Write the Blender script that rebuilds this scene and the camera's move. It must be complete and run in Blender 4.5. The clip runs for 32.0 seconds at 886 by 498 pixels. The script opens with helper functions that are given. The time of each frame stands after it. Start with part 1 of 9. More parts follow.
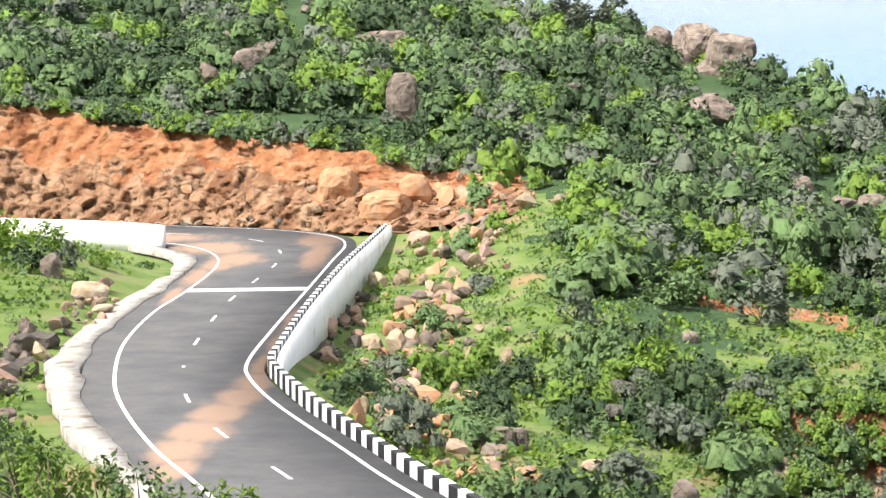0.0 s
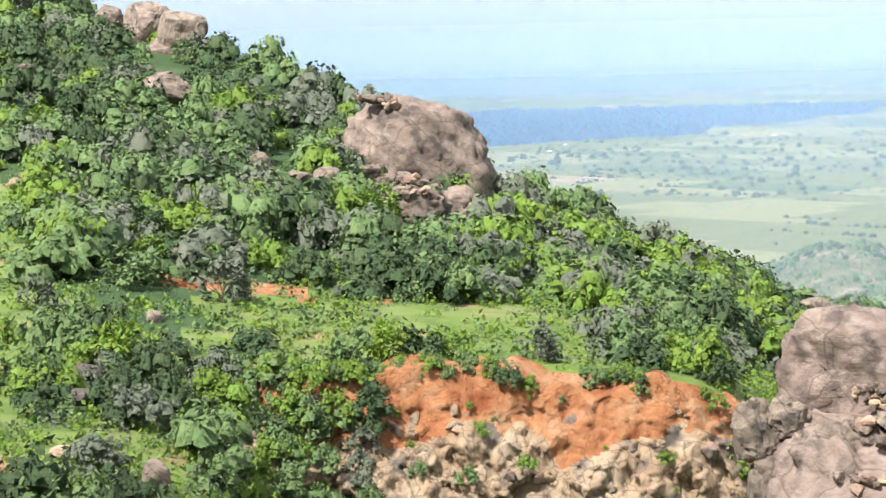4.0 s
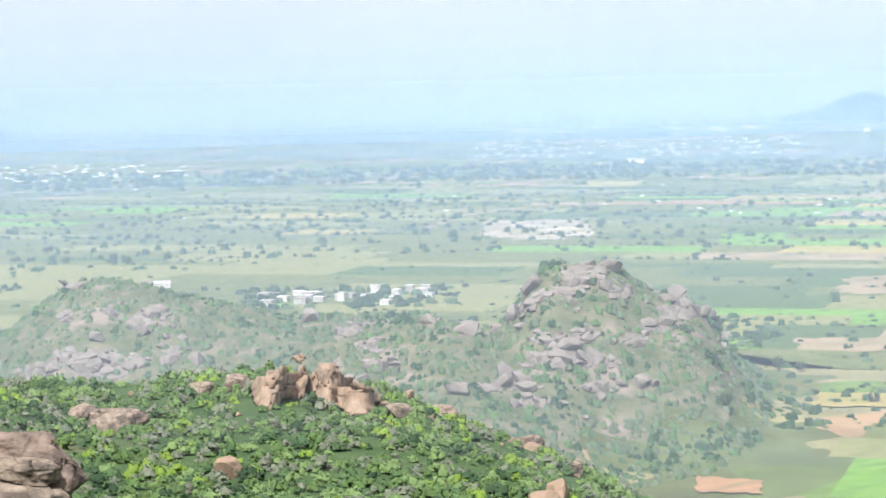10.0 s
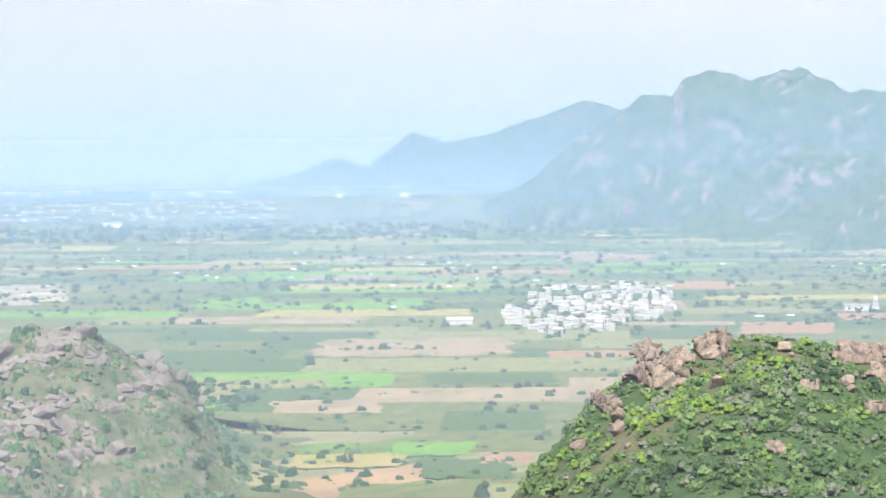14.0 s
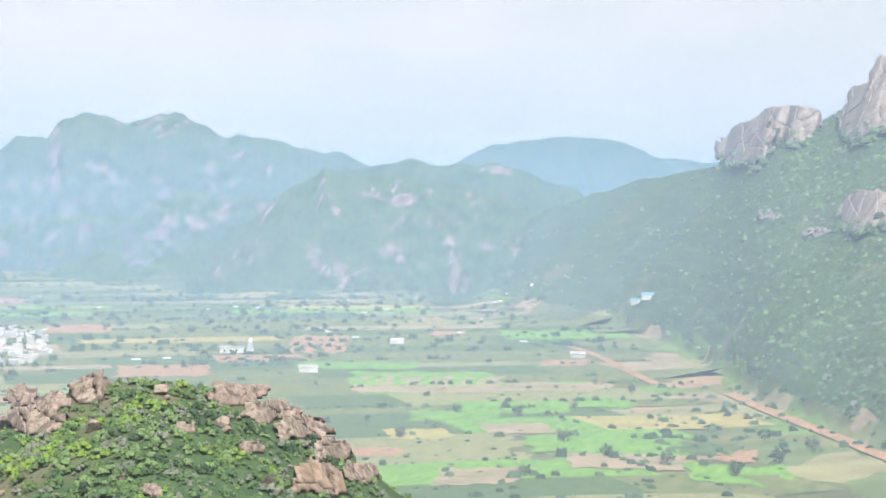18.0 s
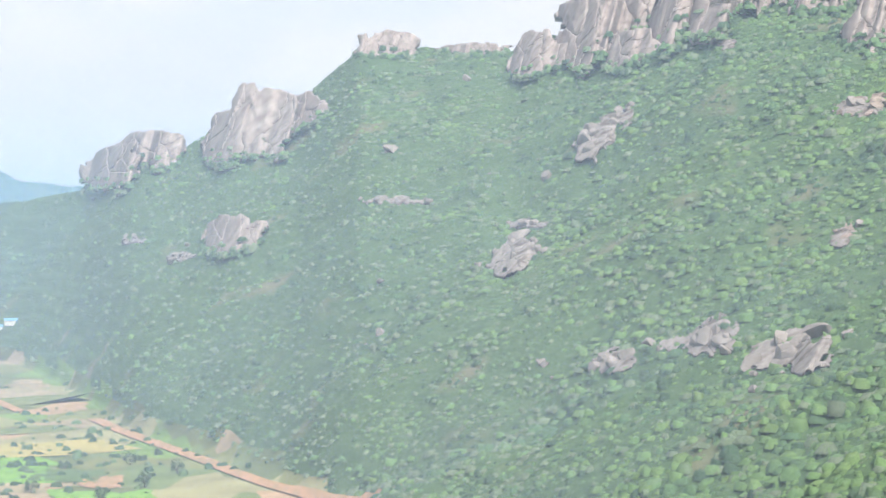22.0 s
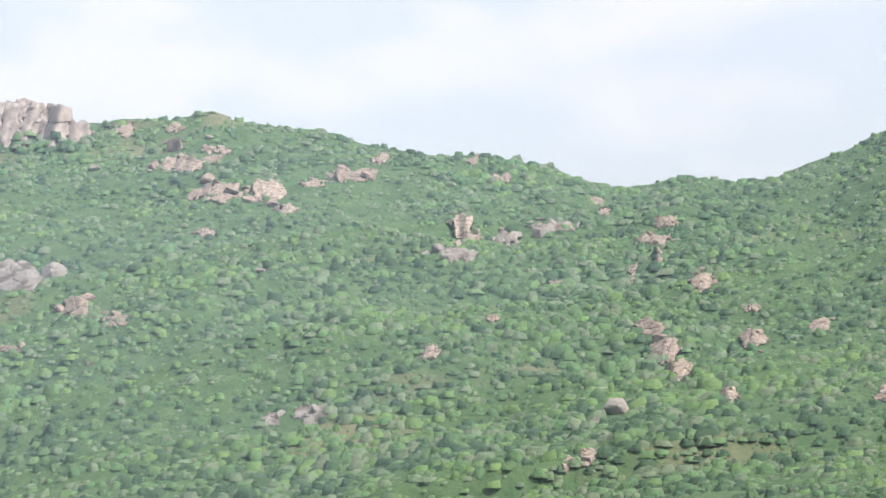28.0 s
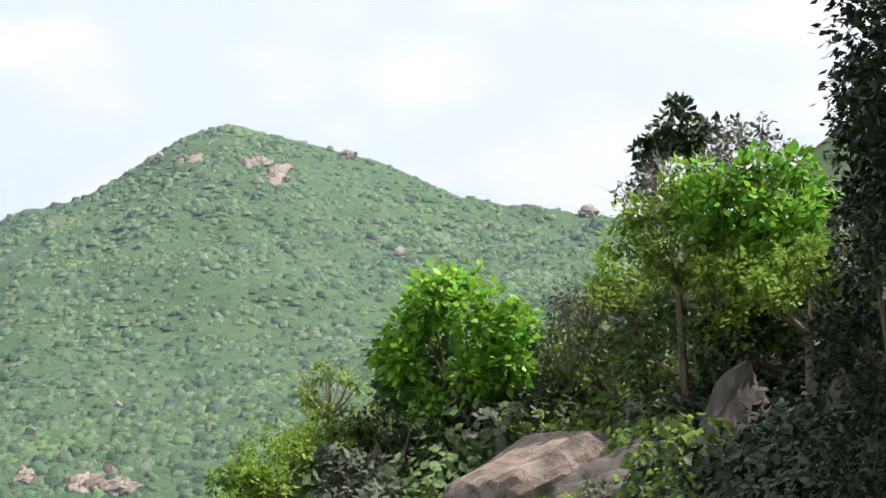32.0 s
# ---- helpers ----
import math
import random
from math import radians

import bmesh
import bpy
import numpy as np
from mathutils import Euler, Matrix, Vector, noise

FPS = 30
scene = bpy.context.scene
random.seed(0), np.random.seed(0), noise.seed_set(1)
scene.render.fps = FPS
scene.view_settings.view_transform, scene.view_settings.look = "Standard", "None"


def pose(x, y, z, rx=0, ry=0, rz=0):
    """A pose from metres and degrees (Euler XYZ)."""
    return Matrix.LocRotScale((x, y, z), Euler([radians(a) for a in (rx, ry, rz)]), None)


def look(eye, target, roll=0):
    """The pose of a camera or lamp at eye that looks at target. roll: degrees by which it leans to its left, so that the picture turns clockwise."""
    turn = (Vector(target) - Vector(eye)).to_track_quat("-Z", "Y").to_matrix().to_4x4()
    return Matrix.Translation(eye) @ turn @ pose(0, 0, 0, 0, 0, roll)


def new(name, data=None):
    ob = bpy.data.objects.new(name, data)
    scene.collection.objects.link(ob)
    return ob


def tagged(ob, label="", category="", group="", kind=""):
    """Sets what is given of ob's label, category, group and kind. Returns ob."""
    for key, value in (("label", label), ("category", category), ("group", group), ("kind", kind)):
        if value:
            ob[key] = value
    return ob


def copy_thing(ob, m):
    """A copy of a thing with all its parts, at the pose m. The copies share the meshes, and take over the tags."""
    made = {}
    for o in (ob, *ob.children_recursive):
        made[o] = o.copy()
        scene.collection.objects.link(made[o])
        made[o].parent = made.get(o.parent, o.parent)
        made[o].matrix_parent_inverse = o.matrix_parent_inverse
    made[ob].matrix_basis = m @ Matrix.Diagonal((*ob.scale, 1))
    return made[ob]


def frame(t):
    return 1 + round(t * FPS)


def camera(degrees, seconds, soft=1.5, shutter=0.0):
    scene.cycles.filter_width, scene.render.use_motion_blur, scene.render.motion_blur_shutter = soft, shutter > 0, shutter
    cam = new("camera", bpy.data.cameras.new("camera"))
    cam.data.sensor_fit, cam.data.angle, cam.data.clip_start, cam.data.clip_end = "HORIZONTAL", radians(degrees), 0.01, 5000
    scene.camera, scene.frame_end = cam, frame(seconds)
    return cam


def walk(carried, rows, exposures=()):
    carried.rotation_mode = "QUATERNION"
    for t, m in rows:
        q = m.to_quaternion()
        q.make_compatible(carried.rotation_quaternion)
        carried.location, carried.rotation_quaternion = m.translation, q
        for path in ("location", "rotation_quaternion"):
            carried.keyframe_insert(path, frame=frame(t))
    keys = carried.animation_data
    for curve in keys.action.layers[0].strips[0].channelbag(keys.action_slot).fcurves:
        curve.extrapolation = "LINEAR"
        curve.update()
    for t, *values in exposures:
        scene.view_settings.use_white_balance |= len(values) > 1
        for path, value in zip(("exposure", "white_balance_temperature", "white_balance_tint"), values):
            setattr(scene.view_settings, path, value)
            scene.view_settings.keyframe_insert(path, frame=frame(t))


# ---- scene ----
import collections
from itertools import product

EYE = (0.0, 0.0, 0.0)
cam = camera(24.57, 32.0, soft=1.4)
scene.cycles.transparent_max_bounces = 40

# seconds, heading to the right, tilt up, lean to the right (degrees)
PAN = [
    (0.0, -0.0, -4.725, 0.166),
    (0.5, 2.509, -5.163, 0.509),
    (1.0, 4.447, -5.35, 0.356),
    (1.5, 6.28, -5.375, 0.536),
    (2.0, 8.198, -5.397, 0.721),
    (2.5, 10.429, -5.366, 0.766),
    (4.5, 16.916, -5.654, 1.462),
    (5.0, 19.246, -5.812, 1.637),
    (5.5, 21.829, -5.967, 1.757),
    (6.0, 24.045, -6.084, 1.929),
    (6.5, 26.274, -6.035, 1.733),
    (7.0, 28.064, -5.902, 1.869),
    (7.5, 30.382, -5.675, 1.768),
    (8.0, 32.468, -5.273, 1.602),
    (8.5, 35.496, -4.866, 1.448),
    (9.0, 38.588, -4.473, 1.312),
    (9.5, 40.413, -4.241, 1.212),
    (10.0, 42.036, -3.998, 1.23),
    (10.5, 43.495, -3.837, 1.286),
    (11.0, 45.466, -3.407, 1.099),
    (11.5, 47.049, -3.028, 0.987),
    (12.0, 49.131, -2.726, 1.412),
    (12.5, 51.048, -2.682, 1.369),
    (13.0, 52.649, -2.679, 1.038),
    (13.5, 54.583, -2.617, 1.043),
    (14.0, 56.754, -2.409, 0.607),
    (14.5, 59.093, -1.826, 0.524),
    (15.0, 62.078, -1.5, 0.323),
    (15.5, 64.569, -1.429, -0.049),
    (17.5, 71.897, -1.471, 0.079),
    (18.0, 74.193, -1.281, -0.024),
    (18.5, 77.07, -1.181, -0.203),
    (19.0, 79.395, -1.086, -0.149),
    (19.5, 81.187, -0.953, 0.079),
    (20.0, 83.11, -0.9, -0.122),
    (20.5, 85.873, -1.014, -0.323),
    (21.0, 88.153, -1.125, -0.201),
    (21.5, 89.738, -1.063, -0.122),
    (22.0, 91.934, -0.56, -0.168),
    (22.5, 94.487, 0.354, -0.045),
    (23.0, 97.568, 1.466, -0.214),
    (23.5, 102.247, 1.813, -0.134),
    (24.0, 105.778, 2.112, -0.028),
    (24.5, 107.758, 2.32, 0.381),
    (25.0, 110.027, 2.45, 0.189),
    (25.5, 113.081, 2.607, -0.0),
    (27.5, 122.338, 3.501, -0.333),
    (28.0, 126.802, 4.06, -1.031),
    (28.5, 131.942, 4.739, -0.756),
    (29.0, 136.244, 4.955, -0.462),
    (29.5, 139.595, 5.02, -0.325),
    (30.0, 142.376, 5.283, 0.091),
    (30.5, 145.11, 5.601, 0.73),
    (31.0, 147.292, 5.819, 1.257),
    (31.5, 149.18, 5.909, 1.622),
    (32.0, 150.868, 6.166, 1.835),
]


def pan_pose(yaw, tilt, lean):
    a, e = radians(yaw), radians(tilt)
    return look(EYE, (math.sin(a) * math.cos(e), math.cos(a) * math.cos(e), math.sin(e)), -lean)


walk(cam, [(t, pan_pose(yaw, tilt, lean)) for t, yaw, tilt, lean in PAN],
     exposures=[(0.0, 1.0), (6.0, 1.0), (10.0, 0.82), (14.0, 0.78), (18.0, 0.74), (23.0, 0.86), (28.0, 0.9), (32.0, 0.98)])

# ---- sky and sun ----
SUN_AZ, SUN_EL = radians(-118), radians(56)
world = bpy.data.worlds.new("hazy_sky")
scene.world = world
world.use_nodes = True
nt = world.node_tree
sky = nt.nodes.new("ShaderNodeTexSky")
sky.sky_type = "NISHITA"
sky.sun_disc = False
sky.sun_elevation, sky.sun_rotation = SUN_EL, SUN_AZ
sky.air_density, sky.dust_density, sky.ozone_density = 1.0, 4.0, 1.0
# thin bright cloud over the whole sky
dome = nt.nodes.new("ShaderNodeTexCoord")
cl = nt.nodes.new("ShaderNodeTexNoise")
cl.inputs["Scale"].default_value, cl.inputs["Detail"].default_value, cl.inputs["Roughness"].default_value = 8.5, 7, 0.5
stretch = nt.nodes.new("ShaderNodeMapping")
stretch.inputs["Scale"].default_value = (1, 1, 2.6)
nt.links.new(dome.outputs["Generated"], stretch.inputs["Vector"])
nt.links.new(stretch.outputs[0], cl.inputs["Vector"])
amount = nt.nodes.new("ShaderNodeMapRange")
amount.inputs["From Min"].default_value, amount.inputs["From Max"].default_value = 0.45, 0.60
amount.inputs["To Min"].default_value, amount.inputs["To Max"].default_value = 0.8, 1.0
nt.links.new(cl.outputs["Fac"], amount.inputs["Value"])
# the haze closes in towards the horizon; higher up the blue shows between the clouds
height = nt.nodes.new("ShaderNodeSeparateXYZ")
nt.links.new(dome.outputs["Generated"], height.inputs[0])
clear = nt.nodes.new("ShaderNodeMapRange")
clear.interpolation_type = "SMOOTHSTEP"
clear.inputs["From Min"].default_value, clear.inputs["From Max"].default_value = 0.03, 0.14
clear.inputs["To Min"].default_value, clear.inputs["To Max"].default_value = 0.93, 0.62
nt.links.new(height.outputs[2], clear.inputs["Value"])
nt.links.new(clear.outputs[0], amount.inputs["To Min"])
veil = nt.nodes.new("ShaderNodeMixRGB")
veil.inputs["Color2"].default_value = (3.68, 3.66, 3.8, 1)
nt.links.new(amount.outputs[0], veil.inputs["Fac"])
nt.links.new(sky.outputs[0], veil.inputs["Color1"])
nt.nodes["Background"].inputs["Strength"].default_value = 0.15
nt.links.new(veil.outputs[0], nt.nodes["Background"].inputs["Color"])

lamp = bpy.data.lights.new("sun", "SUN")
lamp.energy, lamp.angle, lamp.color = 4.2, radians(0.6), (1.0, 0.955, 0.89)
sun = new("sun", lamp)
to_sun = Vector((math.sin(SUN_AZ) * math.cos(SUN_EL), math.cos(SUN_AZ) * math.cos(SUN_EL), math.sin(SUN_EL)))
sun.matrix_world = look(to_sun * 100, (0, 0, 0))


# ---- materials ----
def material(name, colors, scale=1.0, detail=6.0, rough=0.9, bump=0.0, bump_scale=None, spots=None, per="", vary=0.25,
             leafy=0.0, stretch=(1, 1, 1), spec=0.2):
    """Noise-mixed colours at two scales, with relief. per: 'object' or 'island' varies the brightness of each piece."""
    m = bpy.data.materials.new(name)
    m.use_nodes = True
    t = m.node_tree
    N, L = t.nodes, t.links
    bsdf, out = N["Principled BSDF"], N["Material Output"]
    co = N.new("ShaderNodeTexCoord")
    mp = N.new("ShaderNodeMapping")
    mp.inputs["Scale"].default_value = stretch
    L.new(co.outputs["Object"], mp.inputs["Vector"])
    n1 = N.new("ShaderNodeTexNoise")
    n1.inputs["Scale"].default_value, n1.inputs["Detail"].default_value = scale, detail
    n1.inputs["Roughness"].default_value = 0.65
    L.new(mp.outputs[0], n1.inputs["Vector"])
    ramp = N.new("ShaderNodeValToRGB")
    el = ramp.color_ramp.elements
    lo, hi = 0.32, 0.68
    for i, c in enumerate(colors):
        pos = lo + (hi - lo) * i / max(1, len(colors) - 1)
        e = el[i] if i < 2 else el.new(pos)
        e.position, e.color = pos, (*c, 1)
    L.new(n1.outputs["Fac"], ramp.inputs["Fac"])
    color = ramp.outputs["Color"]
    if spots:
        sc, c, amount = spots
        n2 = N.new("ShaderNodeTexNoise")
        n2.inputs["Scale"].default_value, n2.inputs["Detail"].default_value = sc, 5
        L.new(mp.outputs[0], n2.inputs["Vector"])
        r2 = N.new("ShaderNodeValToRGB")
        r2.color_ramp.elements[0].position, r2.color_ramp.elements[1].position = 0.62 - amount * 0.3, 0.70 - amount * 0.2
        L.new(n2.outputs["Fac"], r2.inputs["Fac"])
        mx = N.new("ShaderNodeMixRGB")
        mx.inputs["Color2"].default_value = (*c, 1)
        L.new(r2.outputs["Color"], mx.inputs["Fac"])
        L.new(color, mx.inputs["Color1"])
        color = mx.outputs["Color"]
    if per:
        if per == "object":
            info = N.new("ShaderNodeObjectInfo").outputs["Random"]
        else:
            info = N.new("ShaderNodeNewGeometry").outputs["Random Per Island"]
        hsv = N.new("ShaderNodeHueSaturation")
        v = N.new("ShaderNodeMapRange")
        v.inputs["To Min"].default_value, v.inputs["To Max"].default_value = 1 - vary, 1 + vary
        L.new(info, v.inputs["Value"])
        L.new(v.outputs[0], hsv.inputs["Value"])
        h = N.new("ShaderNodeMath")
        h.operation = "MULTIPLY_ADD"
        h.inputs[1].default_value, h.inputs[2].default_value = vary * 0.16, 0.5 - vary * 0.08
        fr = N.new("ShaderNodeMath")
        fr.operation = "FRACT"
        big = N.new("ShaderNodeMath")
        big.operation = "MULTIPLY"
        big.inputs[1].default_value = 17.3
        L.new(info, big.inputs[0])
        L.new(big.outputs[0], fr.inputs[0])
        L.new(fr.outputs[0], h.inputs[0])
        L.new(h.outputs[0], hsv.inputs["Hue"])
        L.new(color, hsv.inputs["Color"])
        color = hsv.outputs["Color"]
    L.new(color, bsdf.inputs["Base Color"])
    bsdf.inputs["Roughness"].default_value = rough
    bsdf.inputs["Specular IOR Level"].default_value = spec
    if bump:
        n3 = N.new("ShaderNodeTexNoise")
        n3.inputs["Scale"].default_value, n3.inputs["Detail"].default_value = bump_scale or scale * 4, 8
        n3.inputs["Roughness"].default_value = 0.7
        L.new(mp.outputs[0], n3.inputs["Vector"])
        b = N.new("ShaderNodeBump")
        b.inputs["Strength"].default_value, b.inputs["Distance"].default_value = 1.0, bump
        L.new(n3.outputs["Fac"], b.inputs["Height"])
        L.new(b.outputs[0], bsdf.inputs["Normal"])
    if leafy:
        tr = N.new("ShaderNodeBsdfTranslucent")
        L.new(color, tr.inputs["Color"])
        mix = N.new("ShaderNodeMixShader")
        mix.inputs["Fac"].default_value = leafy
        L.new(bsdf.outputs[0], mix.inputs[1])
        L.new(tr.outputs[0], mix.inputs[2])
        L.new(mix.outputs[0], out.inputs["Surface"])
    return m


M = {}
M["scrub_ground"] = material("scrub_ground", [(0.036, 0.072, 0.030), (0.055, 0.10, 0.040), (0.08, 0.125, 0.055)], 0.12, 10, bump=0.9, bump_scale=0.35,
                             spots=(0.012, (0.13, 0.13, 0.075), 0.03))
M["grass"] = material("grass", [(0.075, 0.125, 0.035), (0.140, 0.205, 0.052), (0.205, 0.205, 0.100)], 0.25, 9, bump=0.15, bump_scale=3, spots=(0.12, (0.30, 0.20, 0.11), 0.08))
M["red_soil"] = material("red_soil", [(0.36, 0.135, 0.06), (0.47, 0.215, 0.10), (0.52, 0.33, 0.20)], 0.6, 12, bump=0.6, bump_scale=2.0,
                         spots=(0.5, (0.30, 0.10, 0.045), 0.2))
M["cut_rock"] = material("cut_rock", [(0.25, 0.175, 0.115), (0.38, 0.28, 0.185), (0.44, 0.36, 0.27)], 0.45, 10, bump=0.35, bump_scale=1.6,
                         spots=(0.5, (0.15, 0.13, 0.115), 0.30), stretch=(1, 1, 0.35))
M["granite"] = material("granite", [(0.13, 0.104, 0.088), (0.245, 0.195, 0.16), (0.34, 0.282, 0.238)], 0.7, 13, bump=0.22, bump_scale=2.0,
                        spots=(0.55, (0.11, 0.09, 0.08), 0.34), stretch=(1, 1, 1.15), per="object", vary=0.15)
M["pale_granite"] = material("pale_granite", [(0.134, 0.118, 0.106), (0.226, 0.203, 0.184), (0.320, 0.294, 0.270)], 0.11, 11, bump=1.3, bump_scale=0.3,
                             spots=(0.10, (0.115, 0.095, 0.082), 0.35), stretch=(1, 1, 0.28))
M["cliff_granite"] = material("cliff_granite", [(0.172, 0.142, 0.125), (0.258, 0.219, 0.198), (0.318, 0.280, 0.254)], 0.10, 12, bump=0.4, bump_scale=0.5,
                              spots=(0.13, (0.18, 0.15, 0.135), 0.30), stretch=(1, 1, 0.3))
# dark stone, darkened further to put tree shade into some boulders' colour
M["dark_and_shaded_stone"] = material("dark_and_shaded_stone", [(0.053, 0.046, 0.041), (0.098, 0.086, 0.075), (0.135, 0.120, 0.105)], 0.9, 8, bump=0.06, bump_scale=3)
M["rubble"] = material("rubble", [(0.26, 0.17, 0.115), (0.36, 0.26, 0.185), (0.36, 0.30, 0.245)], 0.7, 8, bump=0.08, bump_scale=4, per="object", vary=0.3)
M["asphalt"] = material("asphalt", [(0.078, 0.078, 0.083), (0.100, 0.099, 0.102), (0.128, 0.124, 0.121)], 0.35, 9, rough=0.85, bump=0.01, bump_scale=30)
M["cut_earth"] = material("cut_earth", [(0.24, 0.135, 0.08), (0.37, 0.215, 0.125), (0.46, 0.31, 0.20)], 0.5, 11, bump=0.5, bump_scale=1.6, spots=(0.4, (0.24, 0.115, 0.06), 0.25), stretch=(1, 1, 0.45))
M["sand_dust"] = material("sand_dust", [(0.28, 0.19, 0.12), (0.38, 0.27, 0.18)], 0.5, 8)
M["orange_granite"] = material("orange_granite", [(0.175, 0.125, 0.092), (0.27, 0.20, 0.15), (0.34, 0.265, 0.21)], 0.4, 10, bump=0.25, bump_scale=1.4, spots=(0.25, (0.14, 0.105, 0.085), 0.3))
M["orange"] = material("orange", [(0.40, 0.19, 0.10), (0.48, 0.27, 0.155), (0.48, 0.33, 0.21)], 0.5, 9, bump=0.12, bump_scale=1.6, spots=(0.35, (0.36, 0.15, 0.07), 0.15))
M["road_paint"] = material("road_paint", [(0.62, 0.61, 0.58), (0.80, 0.79, 0.76)], 3, 8, rough=0.6)
M["white_paint"] = material("white_paint", [(0.70, 0.71, 0.72), (0.82, 0.83, 0.84)], 0.8, 8, rough=0.7, spots=(0.5, (0.62, 0.58, 0.52), 0.1), bump=0.01, bump_scale=6)
M["black_paint"] = material("black_paint", [(0.018, 0.018, 0.02), (0.04, 0.04, 0.042)], 2, 6, rough=0.6)
M["concrete"] = material("concrete", [(0.27, 0.245, 0.21), (0.39, 0.365, 0.33), (0.48, 0.46, 0.43)], 0.8, 12, bump=0.12, bump_scale=2.5, spots=(0.9, (0.22, 0.185, 0.14), 0.22))
M["leaf_bright"] = material("leaf_bright", [(0.155, 0.260, 0.046), (0.240, 0.365, 0.070)], 0.9, 8, rough=0.6, bump=0.35, bump_scale=3.0, per="island", vary=0.10, leafy=0.15)
M["leaf_mid"] = material("leaf_mid", [(0.120, 0.200, 0.075), (0.200, 0.295, 0.120)], 0.9, 8, rough=0.6, bump=0.35, bump_scale=3.0, per="island", vary=0.10, leafy=0.06)
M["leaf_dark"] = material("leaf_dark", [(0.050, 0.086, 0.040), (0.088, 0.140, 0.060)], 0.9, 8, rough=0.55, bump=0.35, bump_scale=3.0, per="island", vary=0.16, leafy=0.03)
# a darker copy of leaf_dark, with deep shade put into the colour
M["leaf_shaded"] = material("leaf_shaded", [(0.024, 0.040, 0.022), (0.042, 0.064, 0.034)], 0.9, 8, rough=0.5, per="island", vary=0.16, leafy=0.03)
M["leaf_grey"] = material("leaf_grey", [(0.125, 0.153, 0.113), (0.205, 0.233, 0.171)], 0.9, 8, rough=0.65, bump=0.35, bump_scale=3.0, per="island", vary=0.16, leafy=0.06)
M["leaf_yellow"] = material("leaf_yellow", [(0.15, 0.24, 0.036), (0.23, 0.34, 0.055)], 0.35, 5, rough=0.6, per="island", vary=0.16, leafy=0.4)
M["scrub"] = material("scrub", [(0.044, 0.089, 0.050), (0.072, 0.133, 0.064), (0.108, 0.189, 0.076), (0.133, 0.175, 0.110)], 0.05, 10, rough=0.75, bump=0.8, bump_scale=0.9, per="island", vary=0.13, leafy=0.12)
M["scrub_dark"] = material("scrub_dark", [(0.032, 0.068, 0.038), (0.053, 0.098, 0.048)], 0.2, 8, rough=0.7, bump=0.8, bump_scale=0.9, per="island", vary=0.13, leafy=0.08)
M["scrub_bright"] = material("scrub_bright", [(0.098, 0.176, 0.064), (0.148, 0.240, 0.086)], 0.2, 8, rough=0.7, bump=0.8, bump_scale=0.9, per="island", vary=0.13, leafy=0.2)
M["scrub_grey"] = material("scrub_grey", [(0.097, 0.138, 0.083), (0.154, 0.198, 0.121)], 0.2, 8, rough=0.75, bump=0.8, bump_scale=0.9, per="island", vary=0.13, leafy=0.1)
M["tree_dark"] = material("tree_dark", [(0.022, 0.045, 0.02), (0.04, 0.075, 0.03)], 0.2, 8, rough=0.7, bump=0.6, bump_scale=0.9, per="island", vary=0.25)
# the blue of cloud shadow and haze, put into the tree colour
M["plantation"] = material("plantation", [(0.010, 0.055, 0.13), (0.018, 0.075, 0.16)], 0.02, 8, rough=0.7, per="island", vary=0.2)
M["leaf_fresh"] = material("leaf_fresh", [(0.134, 0.302, 0.034), (0.224, 0.426, 0.056)], 0.8, 4, rough=0.45, per="island", vary=0.38, leafy=0.4)
M["bark"] = material("bark", [(0.10, 0.075, 0.055), (0.20, 0.16, 0.125)], 3, 8, bump=0.02, bump_scale=12)
M["hill_ground"] = material("hill_ground", [(0.078, 0.104, 0.052), (0.130, 0.143, 0.085), (0.215, 0.189, 0.137)], 0.06, 11, bump=1.4, bump_scale=0.25,
                            spots=(0.05, (0.25, 0.21, 0.175), 0.2))
M["house_white"] = material("house_white", [(0.40, 0.385, 0.36), (0.58, 0.565, 0.54)], 0.15, 5, per="object", vary=0.3)
M["roof_grey"] = material("roof_grey", [(0.42, 0.39, 0.36), (0.60, 0.57, 0.53)], 0.2, 5, per="object", vary=0.3)
M["dark_glass"] = material("dark_glass", [(0.02, 0.022, 0.025), (0.05, 0.05, 0.052)], 1, 3, rough=0.3)
M["tin_blue"] = material("tin_blue", [(0.10, 0.25, 0.42), (0.16, 0.34, 0.52)], 0.5, 4, rough=0.45)
M["water"] = material("water", [(0.02, 0.045, 0.075), (0.03, 0.06, 0.09)], 0.01, 4, rough=0.12, spec=0.5)


